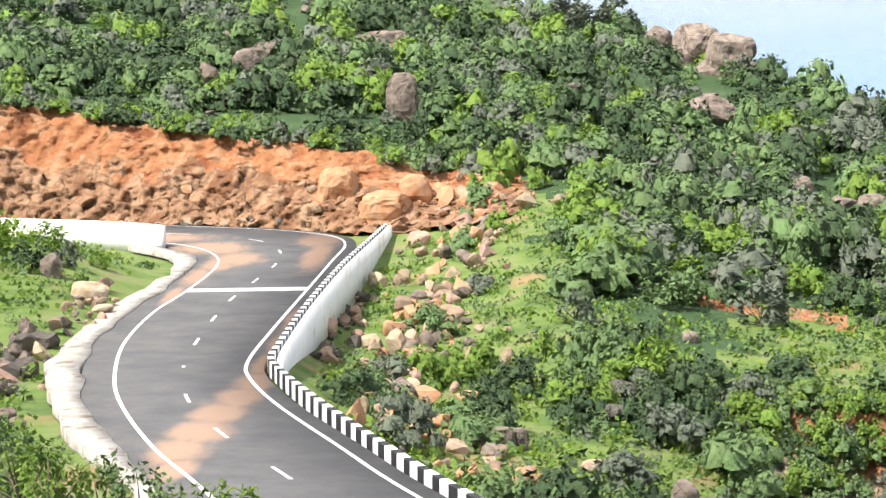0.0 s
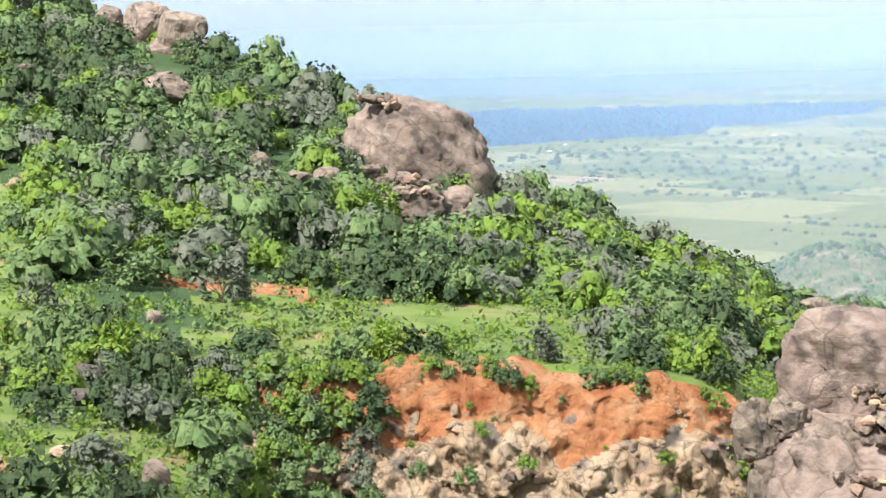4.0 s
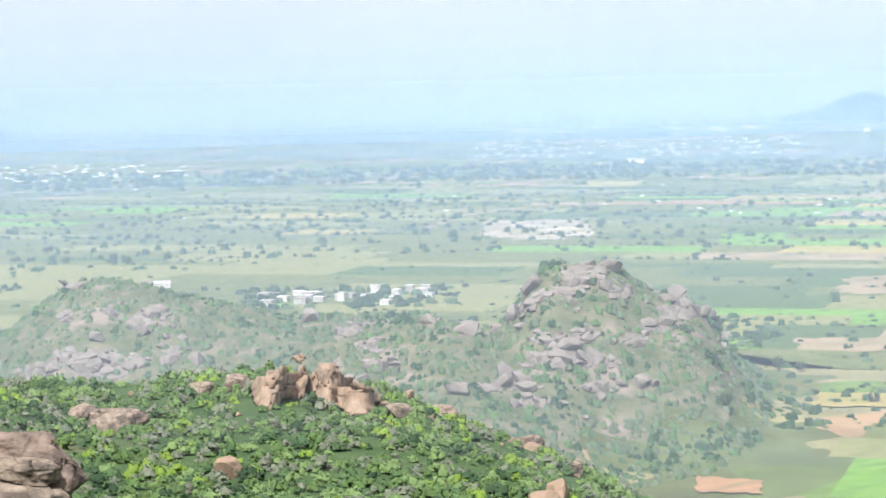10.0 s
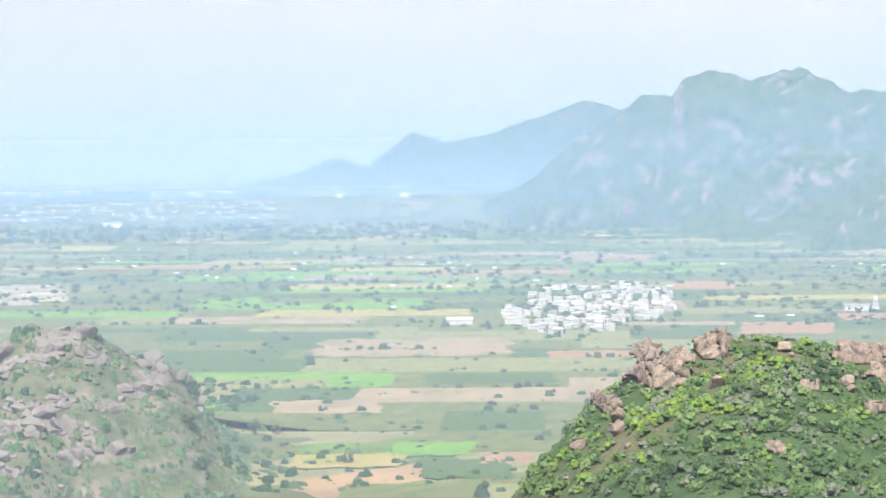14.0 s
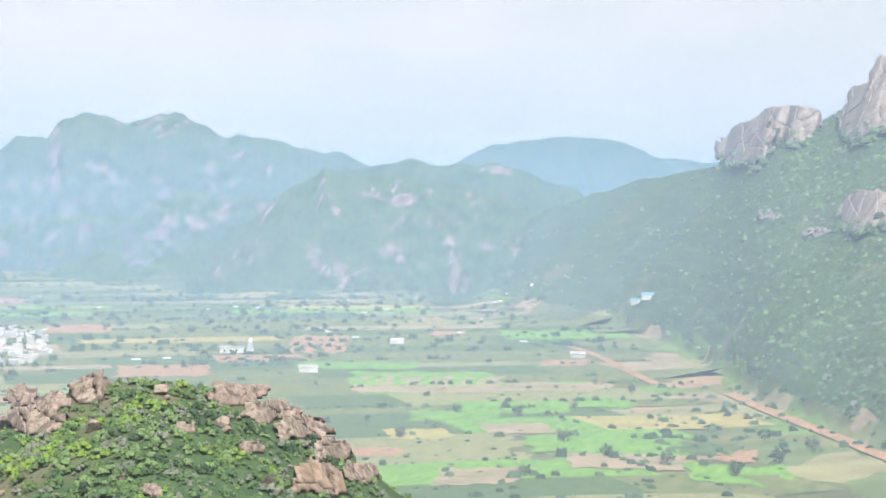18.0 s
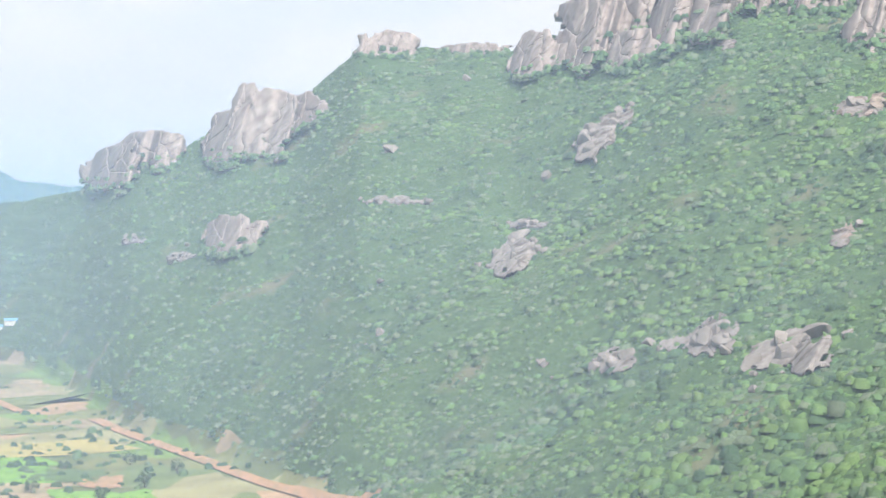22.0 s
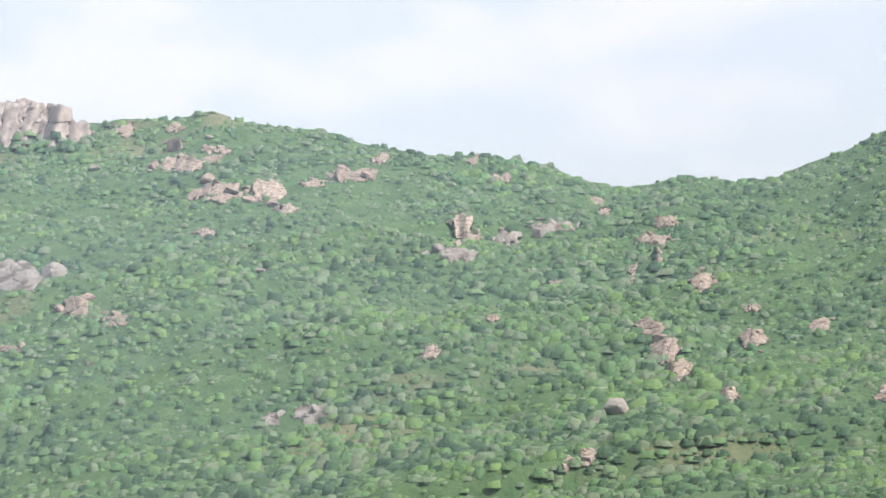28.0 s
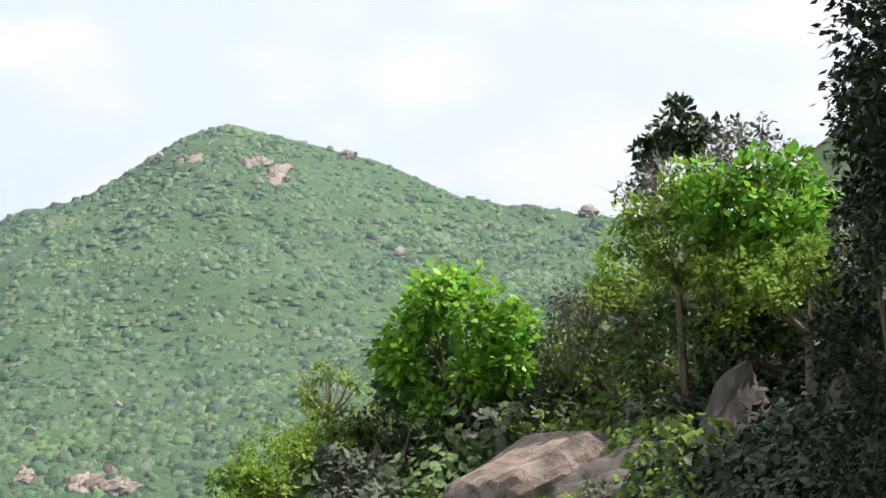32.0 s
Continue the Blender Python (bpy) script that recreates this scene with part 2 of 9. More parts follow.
def sand_over(m, line, color_to):
    """Red sand washed over a surface along a chain of plan places (x, y, half-width, half-length)."""
    t = m.node_tree
    N, L = t.nodes, t.links
    bsdf = N["Principled BSDF"]
    color = bsdf.inputs["Base Color"].links[0].from_socket
    geo = N.new("ShaderNodeTexCoord")
    n = N.new("ShaderNodeTexNoise")
    n.inputs["Scale"].default_value, n.inputs["Detail"].default_value = 0.9, 9
    n.inputs["Roughness"].default_value = 0.62
    flat = N.new("ShaderNodeMapping")
    flat.inputs["Scale"].default_value = (1.0, 0.3, 1.0)
    L.new(geo.outputs["Object"], flat.inputs["Vector"])
    L.new(flat.outputs[0], n.inputs["Vector"])
    most = None
    for x, y, wide, long in line:
        mp = N.new("ShaderNodeMapping")
        mp.inputs["Location"].default_value = (-x / wide, -y / long, 0)
        mp.inputs["Scale"].default_value = (1 / wide, 1 / long, 0)
        L.new(geo.outputs["Object"], mp.inputs["Vector"])
        ln = N.new("ShaderNodeVectorMath")
        ln.operation = "LENGTH"
        L.new(mp.outputs[0], ln.inputs[0])
        mr = N.new("ShaderNodeMapRange")
        mr.inputs["From Min"].default_value, mr.inputs["From Max"].default_value = 1.0, 0.0
        L.new(ln.outputs["Value"], mr.inputs["Value"])
        if most is None:
            most = mr.outputs[0]
        else:
            mm = N.new("ShaderNodeMath")
            mm.operation = "MAXIMUM"
            L.new(most, mm.inputs[0])
            L.new(mr.outputs[0], mm.inputs[1])
            most = mm.outputs[0]
    ad = N.new("ShaderNodeMath")
    ad.operation = "MULTIPLY_ADD"
    ad.inputs[1].default_value = 0.9
    L.new(n.outputs["Fac"], ad.inputs[0])
    L.new(most, ad.inputs[2])
    r2 = N.new("ShaderNodeMapRange")
    r2.interpolation_type = "SMOOTHSTEP"
    r2.inputs["From Min"].default_value, r2.inputs["From Max"].default_value = 0.58, 1.15
    r2.inputs["To Max"].default_value = 0.8
    L.new(ad.outputs[0], r2.inputs["Value"])
    on = N.new("ShaderNodeMath")
    on.operation = "MULTIPLY"
    edge = N.new("ShaderNodeMapRange")
    edge.inputs["From Min"].default_value, edge.inputs["From Max"].default_value = 0.0, 0.15
    L.new(most, edge.inputs["Value"])
    L.new(edge.outputs[0], on.inputs[0])
    L.new(r2.outputs[0], on.inputs[1])
    mx = N.new("ShaderNodeMixRGB")
    mx.inputs["Color2"].default_value = (*color_to, 1)
    L.new(on.outputs[0], mx.inputs["Fac"])
    L.new(color, mx.inputs["Color1"])
    L.new(mx.outputs["Color"], bsdf.inputs["Base Color"])


sand_over(M["asphalt"], [(-8.7, 117, 0.75, 8), (-8.8, 109, 0.85, 7), (-8.9, 101.5, 1.1, 6), (-9.0, 95.5, 1.4, 5.5), (-9.2, 91, 1.7, 5), (-9.6, 86.5, 1.9, 5), (-9.9, 82, 2.0, 5), (-10.3, 77.5, 1.9, 5), (-9.9, 74, 1.2, 4),
                         (-17.2, 129, 0.8, 7), (-16.9, 138.5, 1.3, 8), (-16.2, 146, 1.7, 7), (-15.2, 150, 3.0, 7), (-18, 158, 5.0, 7), (-25, 166, 10, 6), (-9.5, 152, 1.6, 16), (-10, 164, 3, 8)], (0.33, 0.215, 0.15))


def cracks_over(m, scale, dark, width=0.05):
    """Dark weathered joints across a rock's surface."""
    t = m.node_tree
    N, L = t.nodes, t.links
    bsdf = N["Principled BSDF"]
    color = bsdf.inputs["Base Color"].links[0].from_socket
    geo, n, add, vor, mr, mx = (N.new("ShaderNode" + k) for k in ("TexCoord", "TexNoise", "MixRGB", "TexVoronoi", "MapRange", "MixRGB"))
    n.inputs["Scale"].default_value, n.inputs["Detail"].default_value = scale * 1.2, 6
    L.new(geo.outputs["Object"], n.inputs["Vector"])
    add.blend_type = "ADD"
    add.inputs["Fac"].default_value = 0.9 / scale
    L.new(geo.outputs["Object"], add.inputs["Color1"])
    L.new(n.outputs["Color"], add.inputs["Color2"])
    vor.feature = "DISTANCE_TO_EDGE"
    vor.inputs["Scale"].default_value = scale
    L.new(add.outputs[0], vor.inputs["Vector"])
    mr.inputs["From Min"].default_value, mr.inputs["From Max"].default_value = 0.0, width
    mr.inputs["To Min"].default_value, mr.inputs["To Max"].default_value = 0.6, 0.0
    L.new(vor.outputs["Distance"], mr.inputs["Value"])
    mx.inputs["Color2"].default_value = (*dark, 1)
    L.new(mr.outputs[0], mx.inputs["Fac"])
    L.new(color, mx.inputs["Color1"])
    L.new(mx.outputs["Color"], bsdf.inputs["Base Color"])


cracks_over(M["granite"], 0.3, (0.08, 0.063, 0.052), 0.022)
cracks_over(M["cut_rock"], 0.9, (0.10, 0.075, 0.055), 0.07)
cracks_over(M["cut_earth"], 0.55, (0.15, 0.075, 0.045), 0.06)


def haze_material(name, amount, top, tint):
    """Stand-in for haze: a tinted, mostly clear sheet, scattering sun and sky light both ways, thinning out upwards."""
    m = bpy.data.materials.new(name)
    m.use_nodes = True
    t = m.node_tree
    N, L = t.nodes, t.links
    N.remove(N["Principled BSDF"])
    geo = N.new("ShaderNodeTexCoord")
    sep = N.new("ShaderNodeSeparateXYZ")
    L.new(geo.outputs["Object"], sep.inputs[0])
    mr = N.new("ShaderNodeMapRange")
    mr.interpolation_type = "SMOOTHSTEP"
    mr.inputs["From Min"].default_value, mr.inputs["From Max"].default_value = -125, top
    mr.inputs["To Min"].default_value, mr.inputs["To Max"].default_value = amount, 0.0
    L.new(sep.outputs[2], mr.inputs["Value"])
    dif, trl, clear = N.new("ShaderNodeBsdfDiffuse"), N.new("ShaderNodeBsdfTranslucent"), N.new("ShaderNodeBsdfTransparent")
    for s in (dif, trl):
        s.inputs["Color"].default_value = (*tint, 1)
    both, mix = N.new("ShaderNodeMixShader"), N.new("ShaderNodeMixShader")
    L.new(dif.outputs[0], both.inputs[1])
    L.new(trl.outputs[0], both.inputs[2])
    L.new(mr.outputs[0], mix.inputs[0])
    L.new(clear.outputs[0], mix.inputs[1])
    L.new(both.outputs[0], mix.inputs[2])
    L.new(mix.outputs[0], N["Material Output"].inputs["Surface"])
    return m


# ---- helpers of this scene ----
def hash3(ix, iy, iz, seed):
    h = (ix * 374761393 + iy * 668265263 + iz * 2147483647 + seed * 974634777) & 0xFFFFFFFF
    h = ((h ^ (h >> 13)) * 1274126177) & 0xFFFFFFFF
    return ((h ^ (h >> 16)) & 0xFFFF) / 65535.0


def vnoise(p, seed=0):
    """Smooth value noise in -1..1 for an (n, 3) array."""
    f = np.floor(p)
    i = f.astype(np.int64)
    w = p - f
    w = w * w * (3 - 2 * w)
    out = np.zeros(len(p))
    for dx, dy, dz in product((0, 1), repeat=3):
        k = (w[:, 0] if dx else 1 - w[:, 0]) * (w[:, 1] if dy else 1 - w[:, 1]) * (w[:, 2] if dz else 1 - w[:, 2])
        out += k * hash3(i[:, 0] + dx, i[:, 1] + dy, i[:, 2] + dz, seed)
    return out * 2 - 1


def fbm(p, octaves=4, seed=0, gain=0.5):
    out, a, q = np.zeros(len(p)), 1.0, np.asarray(p, float)
    for k in range(octaves):
        out += a * vnoise(q, seed + k)
        a *= gain
        q = q * 2.03 + 11.7
    return out


def mesh_from(name, verts, faces, mats, slots=None, smooth=False):
    """A mesh from an (n, 3) array and an (m, 3 or 4) index array."""
    me = bpy.data.meshes.new(name)
    verts, faces = np.asarray(verts, np.float32), np.asarray(faces, np.int32)
    me.vertices.add(len(verts))
    me.vertices.foreach_set("co", verts.ravel())
    k = faces.shape[1]
    me.loops.add(faces.size)
    me.loops.foreach_set("vertex_index", faces.ravel())
    me.polygons.add(len(faces))
    me.polygons.foreach_set("loop_start", np.arange(0, faces.size, k, dtype=np.int32))
    me.polygons.foreach_set("loop_total", np.full(len(faces), k, dtype=np.int32))
    for m in mats if isinstance(mats, (list, tuple)) else [mats]:
        me.materials.append(m)
    if slots is not None:
        me.polygons.foreach_set("material_index", np.asarray(slots, np.int32))
    if smooth:
        me.polygons.foreach_set("use_smooth", np.ones(len(faces), bool))
    me.update(calc_edges=True)
    return me


def polar(az, el, r):
    """The place at heading az and elevation el (degrees), r metres away over the ground."""
    a = radians(az)
    return Vector((r * math.sin(a), r * math.cos(a), r * math.tan(radians(el))))


def part(name, bm, mat, parent, label=""):
    me = bpy.data.meshes.new(name)
    bm.to_mesh(me)
    bm.free()
    return part_of(name, me, mat, parent, label)


def part_of(name, me, mat, parent, label=""):
    if mat is not None and not me.materials:
        me.materials.append(mat)
    ob = new(name, me)
    ob.parent = parent
    return tagged(ob, label)


def root(name, place=(0, 0, 0), rz=0.0):
    ob = new(name)
    ob.matrix_world = pose(*place, 0, 0, rz)
    return ob


def box_bm(x0, x1, y0, y1, z0, z1, bevel=0.0):
    bm = bmesh.new()
    bmesh.ops.create_cube(bm, size=1)
    for v in bm.verts:
        v.co = Vector(((x0 + x1) / 2 + v.co.x * (x1 - x0), (y0 + y1) / 2 + v.co.y * (y1 - y0), (z0 + z1) / 2 + v.co.z * (z1 - z0)))
    if bevel:
        bmesh.ops.bevel(bm, geom=bm.edges[:], offset=bevel, segments=1, affect="EDGES")
    return bm


# ---- the ground: cross-sections from the viewpoint outwards, one per heading ----
SEC = {}


def section(az, *rz):
    SEC[az] = np.array(rz, float).reshape(-1, 2)


TAIL = (600, -122, 1200, -125, 2800, -122, 4950, -42)
section(-60, 0.3, -1.7, 28, -8, 70, -13, 95, -12, 148, -9, 166, -8, 194, -6, 202, -1, 310, 19, *TAIL)
section(-16, 0.3, -1.7, 28, -8, 70, -14.6, 95, -14.8, 146, -10.2, 164, -12.8, 196, -13.0, 204, -0.6, 310, 19, *TAIL)
section(-11, 0.3, -1.7, 28, -8, 70, -14.6, 98, -14.8, 146, -11.0, 162, -13.1, 194, -13.0, 202, -2.5, 310, 18, *TAIL)
section(-8.3, 0.3, -1.7, 28, -8, 70, -14.6, 108, -14.7, 145, -13.6, 160, -13.5, 188, -13.0, 196, -4.3, 306, 16, *TAIL)
section(-6.5, 0.3, -1.7, 28, -8, 70, -14.6, 108, -14.7, 145, -13.8, 160, -13.5, 186, -13.0, 194, -5.0, 304, 15, *TAIL)
section(-4.6, 0.3, -1.7, 28, -8, 70, -14.6, 100, -14.8, 125, -14.8, 150, -14.2, 182, -13.0, 190, -5.6, 302, 15, *TAIL)
section(-3, 0.3, -1.7, 28, -8.5, 70, -14.6, 90, -15.6, 115, -17.0, 145, -16.2, 178, -13.2, 188, -6.2, 300, 14.8, *TAIL)
section(0, 0.3, -1.7, 28, -9, 67, -15.2, 92, -17.6, 122, -17.4, 148, -15.6, 174, -12.5, 188, -8.6, 290, 13.5, *TAIL)
section(2.5, 0.3, -1.7, 28, -9, 68, -16.4, 92, -18.2, 118, -17.4, 142, -14.8, 170, -10.8, 195, -6.5, 280, 8.2, *TAIL)
section(5, 0.3, -1.7, 28, -9, 70, -17.4, 93, -18.6, 114, -17.4, 140, -14.6, 170, -10.6, 198, -6.0, 270, 5.4, *TAIL)
section(8.5, 0.3, -1.7, 28, -10, 74, -20, 97, -20, 110, -17.5, 138, -15.7, 170, -11.6, 200, -6.5, 250, 0.0, *TAIL)
section(11, 0.3, -1.7, 28, -11, 88, -27, 103, -27, 110, -17.2, 138, -16.2, 165, -12.6, 195, -8.4, 225, -2.8, *TAIL)
section(14, 0.3, -1.7, 28, -11, 90, -28, 103, -28, 111, -17.3, 138, -16.6, 160, -14.6, 185, -12.6, 215, -9, *TAIL)
section(17.5, 0.3, -1.7, 28, -11, 90, -29, 104, -29, 112, -17.7, 138, -17.2, 160, -17.0, 185, -15.8, 210, -15.2, *TAIL)
section(22, 0.3, -1.7, 28, -11, 90, -29, 106, -29, 112, -18.6, 136, -19.0, 158, -20.2, 180, -20.8, 205, -22.2, *TAIL)
section(25, 0.3, -1.7, 28, -11, 88, -29, 108, -29, 116, -22, 136, -22.6, 160, -24, 190, -26, 230, -28, *TAIL)
section(28, 0.3, -1.7, 28, -11, 80, -27, 105, -31, 130, -32.5, 170, -35, 220, -38, 280, -40, 340, -43.2, *TAIL)
section(33, 0.3, -1.7, 28, -11, 80, -27, 105, -31, 130, -33, 175, -37.5, 225, -41, 290, -43.5, 350, -46.5, *TAIL)
section(37, 0.3, -1.7, 28, -11, 80, -27, 105, -31, 130, -33, 175, -37.5, 225, -41, 290, -43, 360, -45.2, *TAIL)
section(40.5, 0.3, -1.7, 28, -11, 80, -27, 105, -31, 130, -33, 175, -38, 225, -42, 290, -45, 350, -48.3, *TAIL)
section(43, 0.3, -1.7, 28, -11, 80, -27, 105, -31, 130, -34, 175, -39, 225, -43.5, 280, -48.5, 340, -54, *TAIL)
section(46, 0.3, -1.7, 28, -11, 80, -27, 105, -32, 130, -36, 175, -42, 220, -46.5, 270, -53, 330, -59.5, *TAIL)
section(49.5, 0.3, -1.7, 28, -11, 80, -27, 105, -34, 130, -39, 175, -46, 220, -51, 270, -60, 330, -70, *TAIL)
section(55, 0.3, -1.7, 28, -11, 80, -27, 105, -35, 130, -42, 175, -52, 220, -62, 270, -71, 340, -78, *TAIL)
section(59, 0.3, -1.7, 28, -11, 80, -25, 105, -33, 130, -40, 180, -50, 240, -60, 300, -59, 350, -56, *TAIL)
section(61, 0.3, -1.7, 28, -11, 80, -25, 105, -33, 130, -40, 180, -50, 250, -57, 310, -50, 360, -43, *TAIL)
section(63, 0.3, -1.7, 28, -11, 80, -25, 105, -33, 130, -40, 180, -48, 250, -51, 310, -43, 360, -35, *TAIL)
section(64.7, 0.3, -1.7, 28, -11, 80, -25, 105, -33, 130, -40, 180, -47, 250, -49, 310, -40.5, 360, -31.4, *TAIL)
section(67, 0.3, -1.7, 28, -11, 80, -25, 105, -33, 130, -40, 180, -47, 250, -49, 310, -40.5, 360, -31.4, *TAIL)
section(69, 0.3, -1.7, 28, -11, 80, -25, 105, -33, 130, -40, 180, -48, 250, -52, 310, -43, 360, -34, *TAIL)
section(71, 0.3, -1.7, 28, -11, 80, -25, 105, -33, 130, -41, 180, -50, 250, -56, 310, -50, 360, -42.5, *TAIL)
section(74, 0.3, -1.7, 28, -11, 80, -25, 105, -33, 130, -42, 180, -54, 250, -64, 310, -63, 360, -56, 600, -122, 1300, -125, 2400, -124, 4950, -70)
section(76.5, 0.3, -1.7, 28, -11, 80, -25, 105, -33, 130, -42, 180, -54, 240, -66, 300, -74, 360, -80, 600, -120, 1500, -125, 2300, -122, 3000, -62)
section(79.7, 0.3, -1.7, 28, -11, 80, -24, 105, -33, 130, -42, 180, -54, 240, -66, 300, -76, 370, -88, 600, -120, 1300, -125, 1950, -122, 2600, 20)
section(83.3, 0.3, -1.7, 28, -10, 80, -24, 105, -33, 130, -42, 180, -54, 240, -66, 300, -78, 380, -95, 600, -120, 900, -125, 1230, -123, 2100, 54)
section(88.4, 0.3, -1.7, 28, -10, 80, -24, 105, -33, 130, -42, 180, -54, 240, -66, 300, -78, 380, -95, 560, -118, 700, -122, 900, -120, 1900, 150)
section(93, 0.3, -1.7, 28, -9, 80, -22, 105, -31, 130, -40, 180, -52, 240, -64, 300, -76, 370, -90, 480, -112, 620, -112, 820, -92, 1800, 160)
section(98, 0.3, -1.7, 28, -8, 80, -20, 105, -28, 130, -36, 180, -48, 240, -58, 300, -68, 360, -82, 450, -100, 560, -97, 760, -66, 1650, 205)
section(105, 0.3, -1.7, 28, -8, 80, -17, 105, -22, 130, -28, 180, -38, 240, -48, 300, -56, 350, -64, 430, -76, 520, -72, 700, -36, 1400, 178)
section(113, 0.3, -1.7, 28, -7, 70, -13, 95, -17, 130, -22, 170, -28, 220, -35, 270, -42, 330, -48, 400, -56, 480, -50, 640, -14, 1150, 152)
section(120, 0.3, -1.7, 28, -6, 65, -10, 90, -13, 125, -18, 160, -22, 210, -27, 260, -32, 320, -36, 380, -42, 460, -38, 600, -8, 1050, 136)
section(127, 0.3, -1.7, 26, -5, 60, -8, 90, -11, 120, -15, 155, -18, 200, -22, 260, -26, 320, -28, 370, -32, 440, -27, 580, 4, 980, 112)
section(133, 0.3, -1.7, 24, -4, 50, -6, 75, -8, 105, -11, 140, -14, 190, -17, 250, -19, 310, -20, 370, -22, 440, -17, 580, 10, 960, 98)
section(138, 0.3, -1.7, 22, -3.6, 40, -5, 60, -6.5, 90, -9, 130, -12, 180, -14, 240, -15, 310, -16, 360, -17, 440, -10, 620, 24, 1000, 118)
section(145, 0.3, -1.7, 20, -3.4, 32, -3.6, 45, -2.7, 60, -1.8, 90, -5, 140, -10, 200, -12, 280, -13, 340, -14, 420, -6, 640, 44, 1000, 170)
section(150, 0.3, -1.7, 20, -3.2, 32, -2.9, 45, -1.3, 60, 1.6, 90, 1, 140, -5, 200, -8, 280, -10, 340, -10, 420, -2, 620, 42, 960, 138)
section(156, 0.3, -1.7, 20, -2.9, 32, -2.2, 45, -0.2, 60, 4.2, 90, 4.4, 140, 2, 200, 0, 280, -2, 340, -2, 420, 4, 580, 36, 900, 108)
section(161, 0.3, -1.7, 20, -2.8, 32, -1.6, 45, 1.2, 60, 7.4, 90, 13, 140, 18, 200, 20, 280, 18, 340, 16, 420, 20, 580, 40, 900, 100)
section(170, 0.3, -1.7, 20, -2.4, 32, -0.4, 45, 4.5, 60, 12, 90, 23, 140, 34, 200, 42, 280, 46, 340, 44, 420, 40, 580, 50, 900, 80)
section(215, 0.3, -1.7, 20, -1.0, 32, 2.0, 45, 5, 60, 9, 90, 16, 140, 26, 200, 34, 280, 40, 340, 40, 420, 36, 580, 30, 900, 20)
section(300, 0.3, -1.7, 28, -8, 70, -13, 95, -12, 148, -9, 166, -8, 194, -6, 202, -1, 310, 19, *TAIL)

# skyline of the long hillside: heading, elevation
CREST = np.array([
    74, -2.6, 75.5, -1.3, 77, -0.3, 78.2, 0.2, 80, 0.7, 82, 1.1, 82.6, 1.7, 84.5, 2.2, 86, 3.0, 87.7, 3.3, 88.8, 4.4, 89.6, 5.2, 91.3, 5.0, 93, 5.2, 93.8, 5.0,
    95, 5.4, 97.6, 6.2, 99.7, 6.9, 101.3, 6.9, 104, 7.0, 106.2, 6.85, 107.5, 6.6, 110, 6.6, 111.7, 7.1, 114.6, 7.45, 118.1, 7.35, 120, 7.55, 122.8, 7.3,
    125.4, 6.95, 130, 6.3, 131.6, 5.95, 134, 6.1, 136.1, 6.2, 137.5, 6.6, 139.1, 7.4, 141, 8.0], float).reshape(-1, 2)
CONE = np.array([141, 8.0, 142.6, 8.95, 143.9, 9.65, 144.9, 9.8, 146.5, 9.5, 147.5, 9.1, 149, 8.65, 150.6, 8.05, 151.4, 7.6, 153, 7.25, 155, 7.0, 160, 6.4], float).reshape(-1, 2)
SKYLINE = np.vstack([CREST, CONE[1:]])

SEC_AZ = np.array(sorted(SEC))
SEC_RZ = np.array([SEC[a] for a in SEC_AZ])
STEP = 0.3
COLS = np.concatenate([np.arange(-60, -16, 2.0), np.arange(-16, 166, STEP), np.arange(166, 300.1, 2.0)])
COLS_N = len(COLS)

ctrl = np.stack([[np.interp(COLS, SEC_AZ, SEC_RZ[:, k, c]) for c in (0, 1)] for k in range(SEC_RZ.shape[1])])   # (13, 2, cols)
K_LAST = SEC_RZ.shape[1] - 1
ctrl[0, 0] = 0.0
# the last control point carries the skyline of the long hillside
on = (COLS > 74) & (COLS < 160)
ctrl[K_LAST, 1, on] = ctrl[K_LAST, 0, on] * np.tan(np.radians(np.interp(COLS[on], SKYLINE[:, 0], SKYLINE[:, 1])))
# soften the joins between sections, but for the steep cuts
ker = np.array([1, 2, 3, 4, 3, 2, 1], float)
ker /= ker.sum()
for k in range(K_LAST):
    for c in (0, 1):
        pad = np.concatenate([np.full(3, ctrl[k, c, 0]), ctrl[k, c], np.full(3, ctrl[k, c, -1])])
        ctrl[k, c] = np.convolve(pad, ker, "valid")

rr, zz, row_s = [], [], []
for k in range(K_LAST):
    n = (3, 5, 8, 8, 12, 10, 10, 12, 16, 20, 22, 46)[k]
    for j in range(n):
        u = j / n
        rr.append(ctrl[k, 0] * (1 - u) + ctrl[k + 1, 0] * u)
        zz.append(ctrl[k, 1] * (1 - u) + ctrl[k + 1, 1] * u)
        row_s.append(k + u)
rr.append(ctrl[K_LAST, 0])
zz.append(ctrl[K_LAST, 1])
row_s.append(K_LAST)
# behind the far crest the ground falls away again and runs to the horizon
for f, z in ((1.12, -0.4), (1.3, -1.0)):
    rr.append(np.minimum(ctrl[K_LAST, 0] * f, 4960))
    zz.append(np.where(ctrl[K_LAST, 0] > 4000, ctrl[K_LAST, 1], ctrl[K_LAST, 1] * (1 + z) - 20 * (f - 1)))
    row_s.append(K_LAST + f)
rr.append(np.full(COLS_N, 4975.0))
zz.append(np.where(ctrl[K_LAST, 0] > 4000, -42.0, -60.0))
row_s.append(K_LAST + 2)
RR, ZZ, ROW_S = np.array(rr), np.array(zz), np.array(row_s)
AZ = np.radians(COLS)[None, :].repeat(len(RR), 0)
GX, GY = RR * np.sin(AZ), RR * np.cos(AZ)


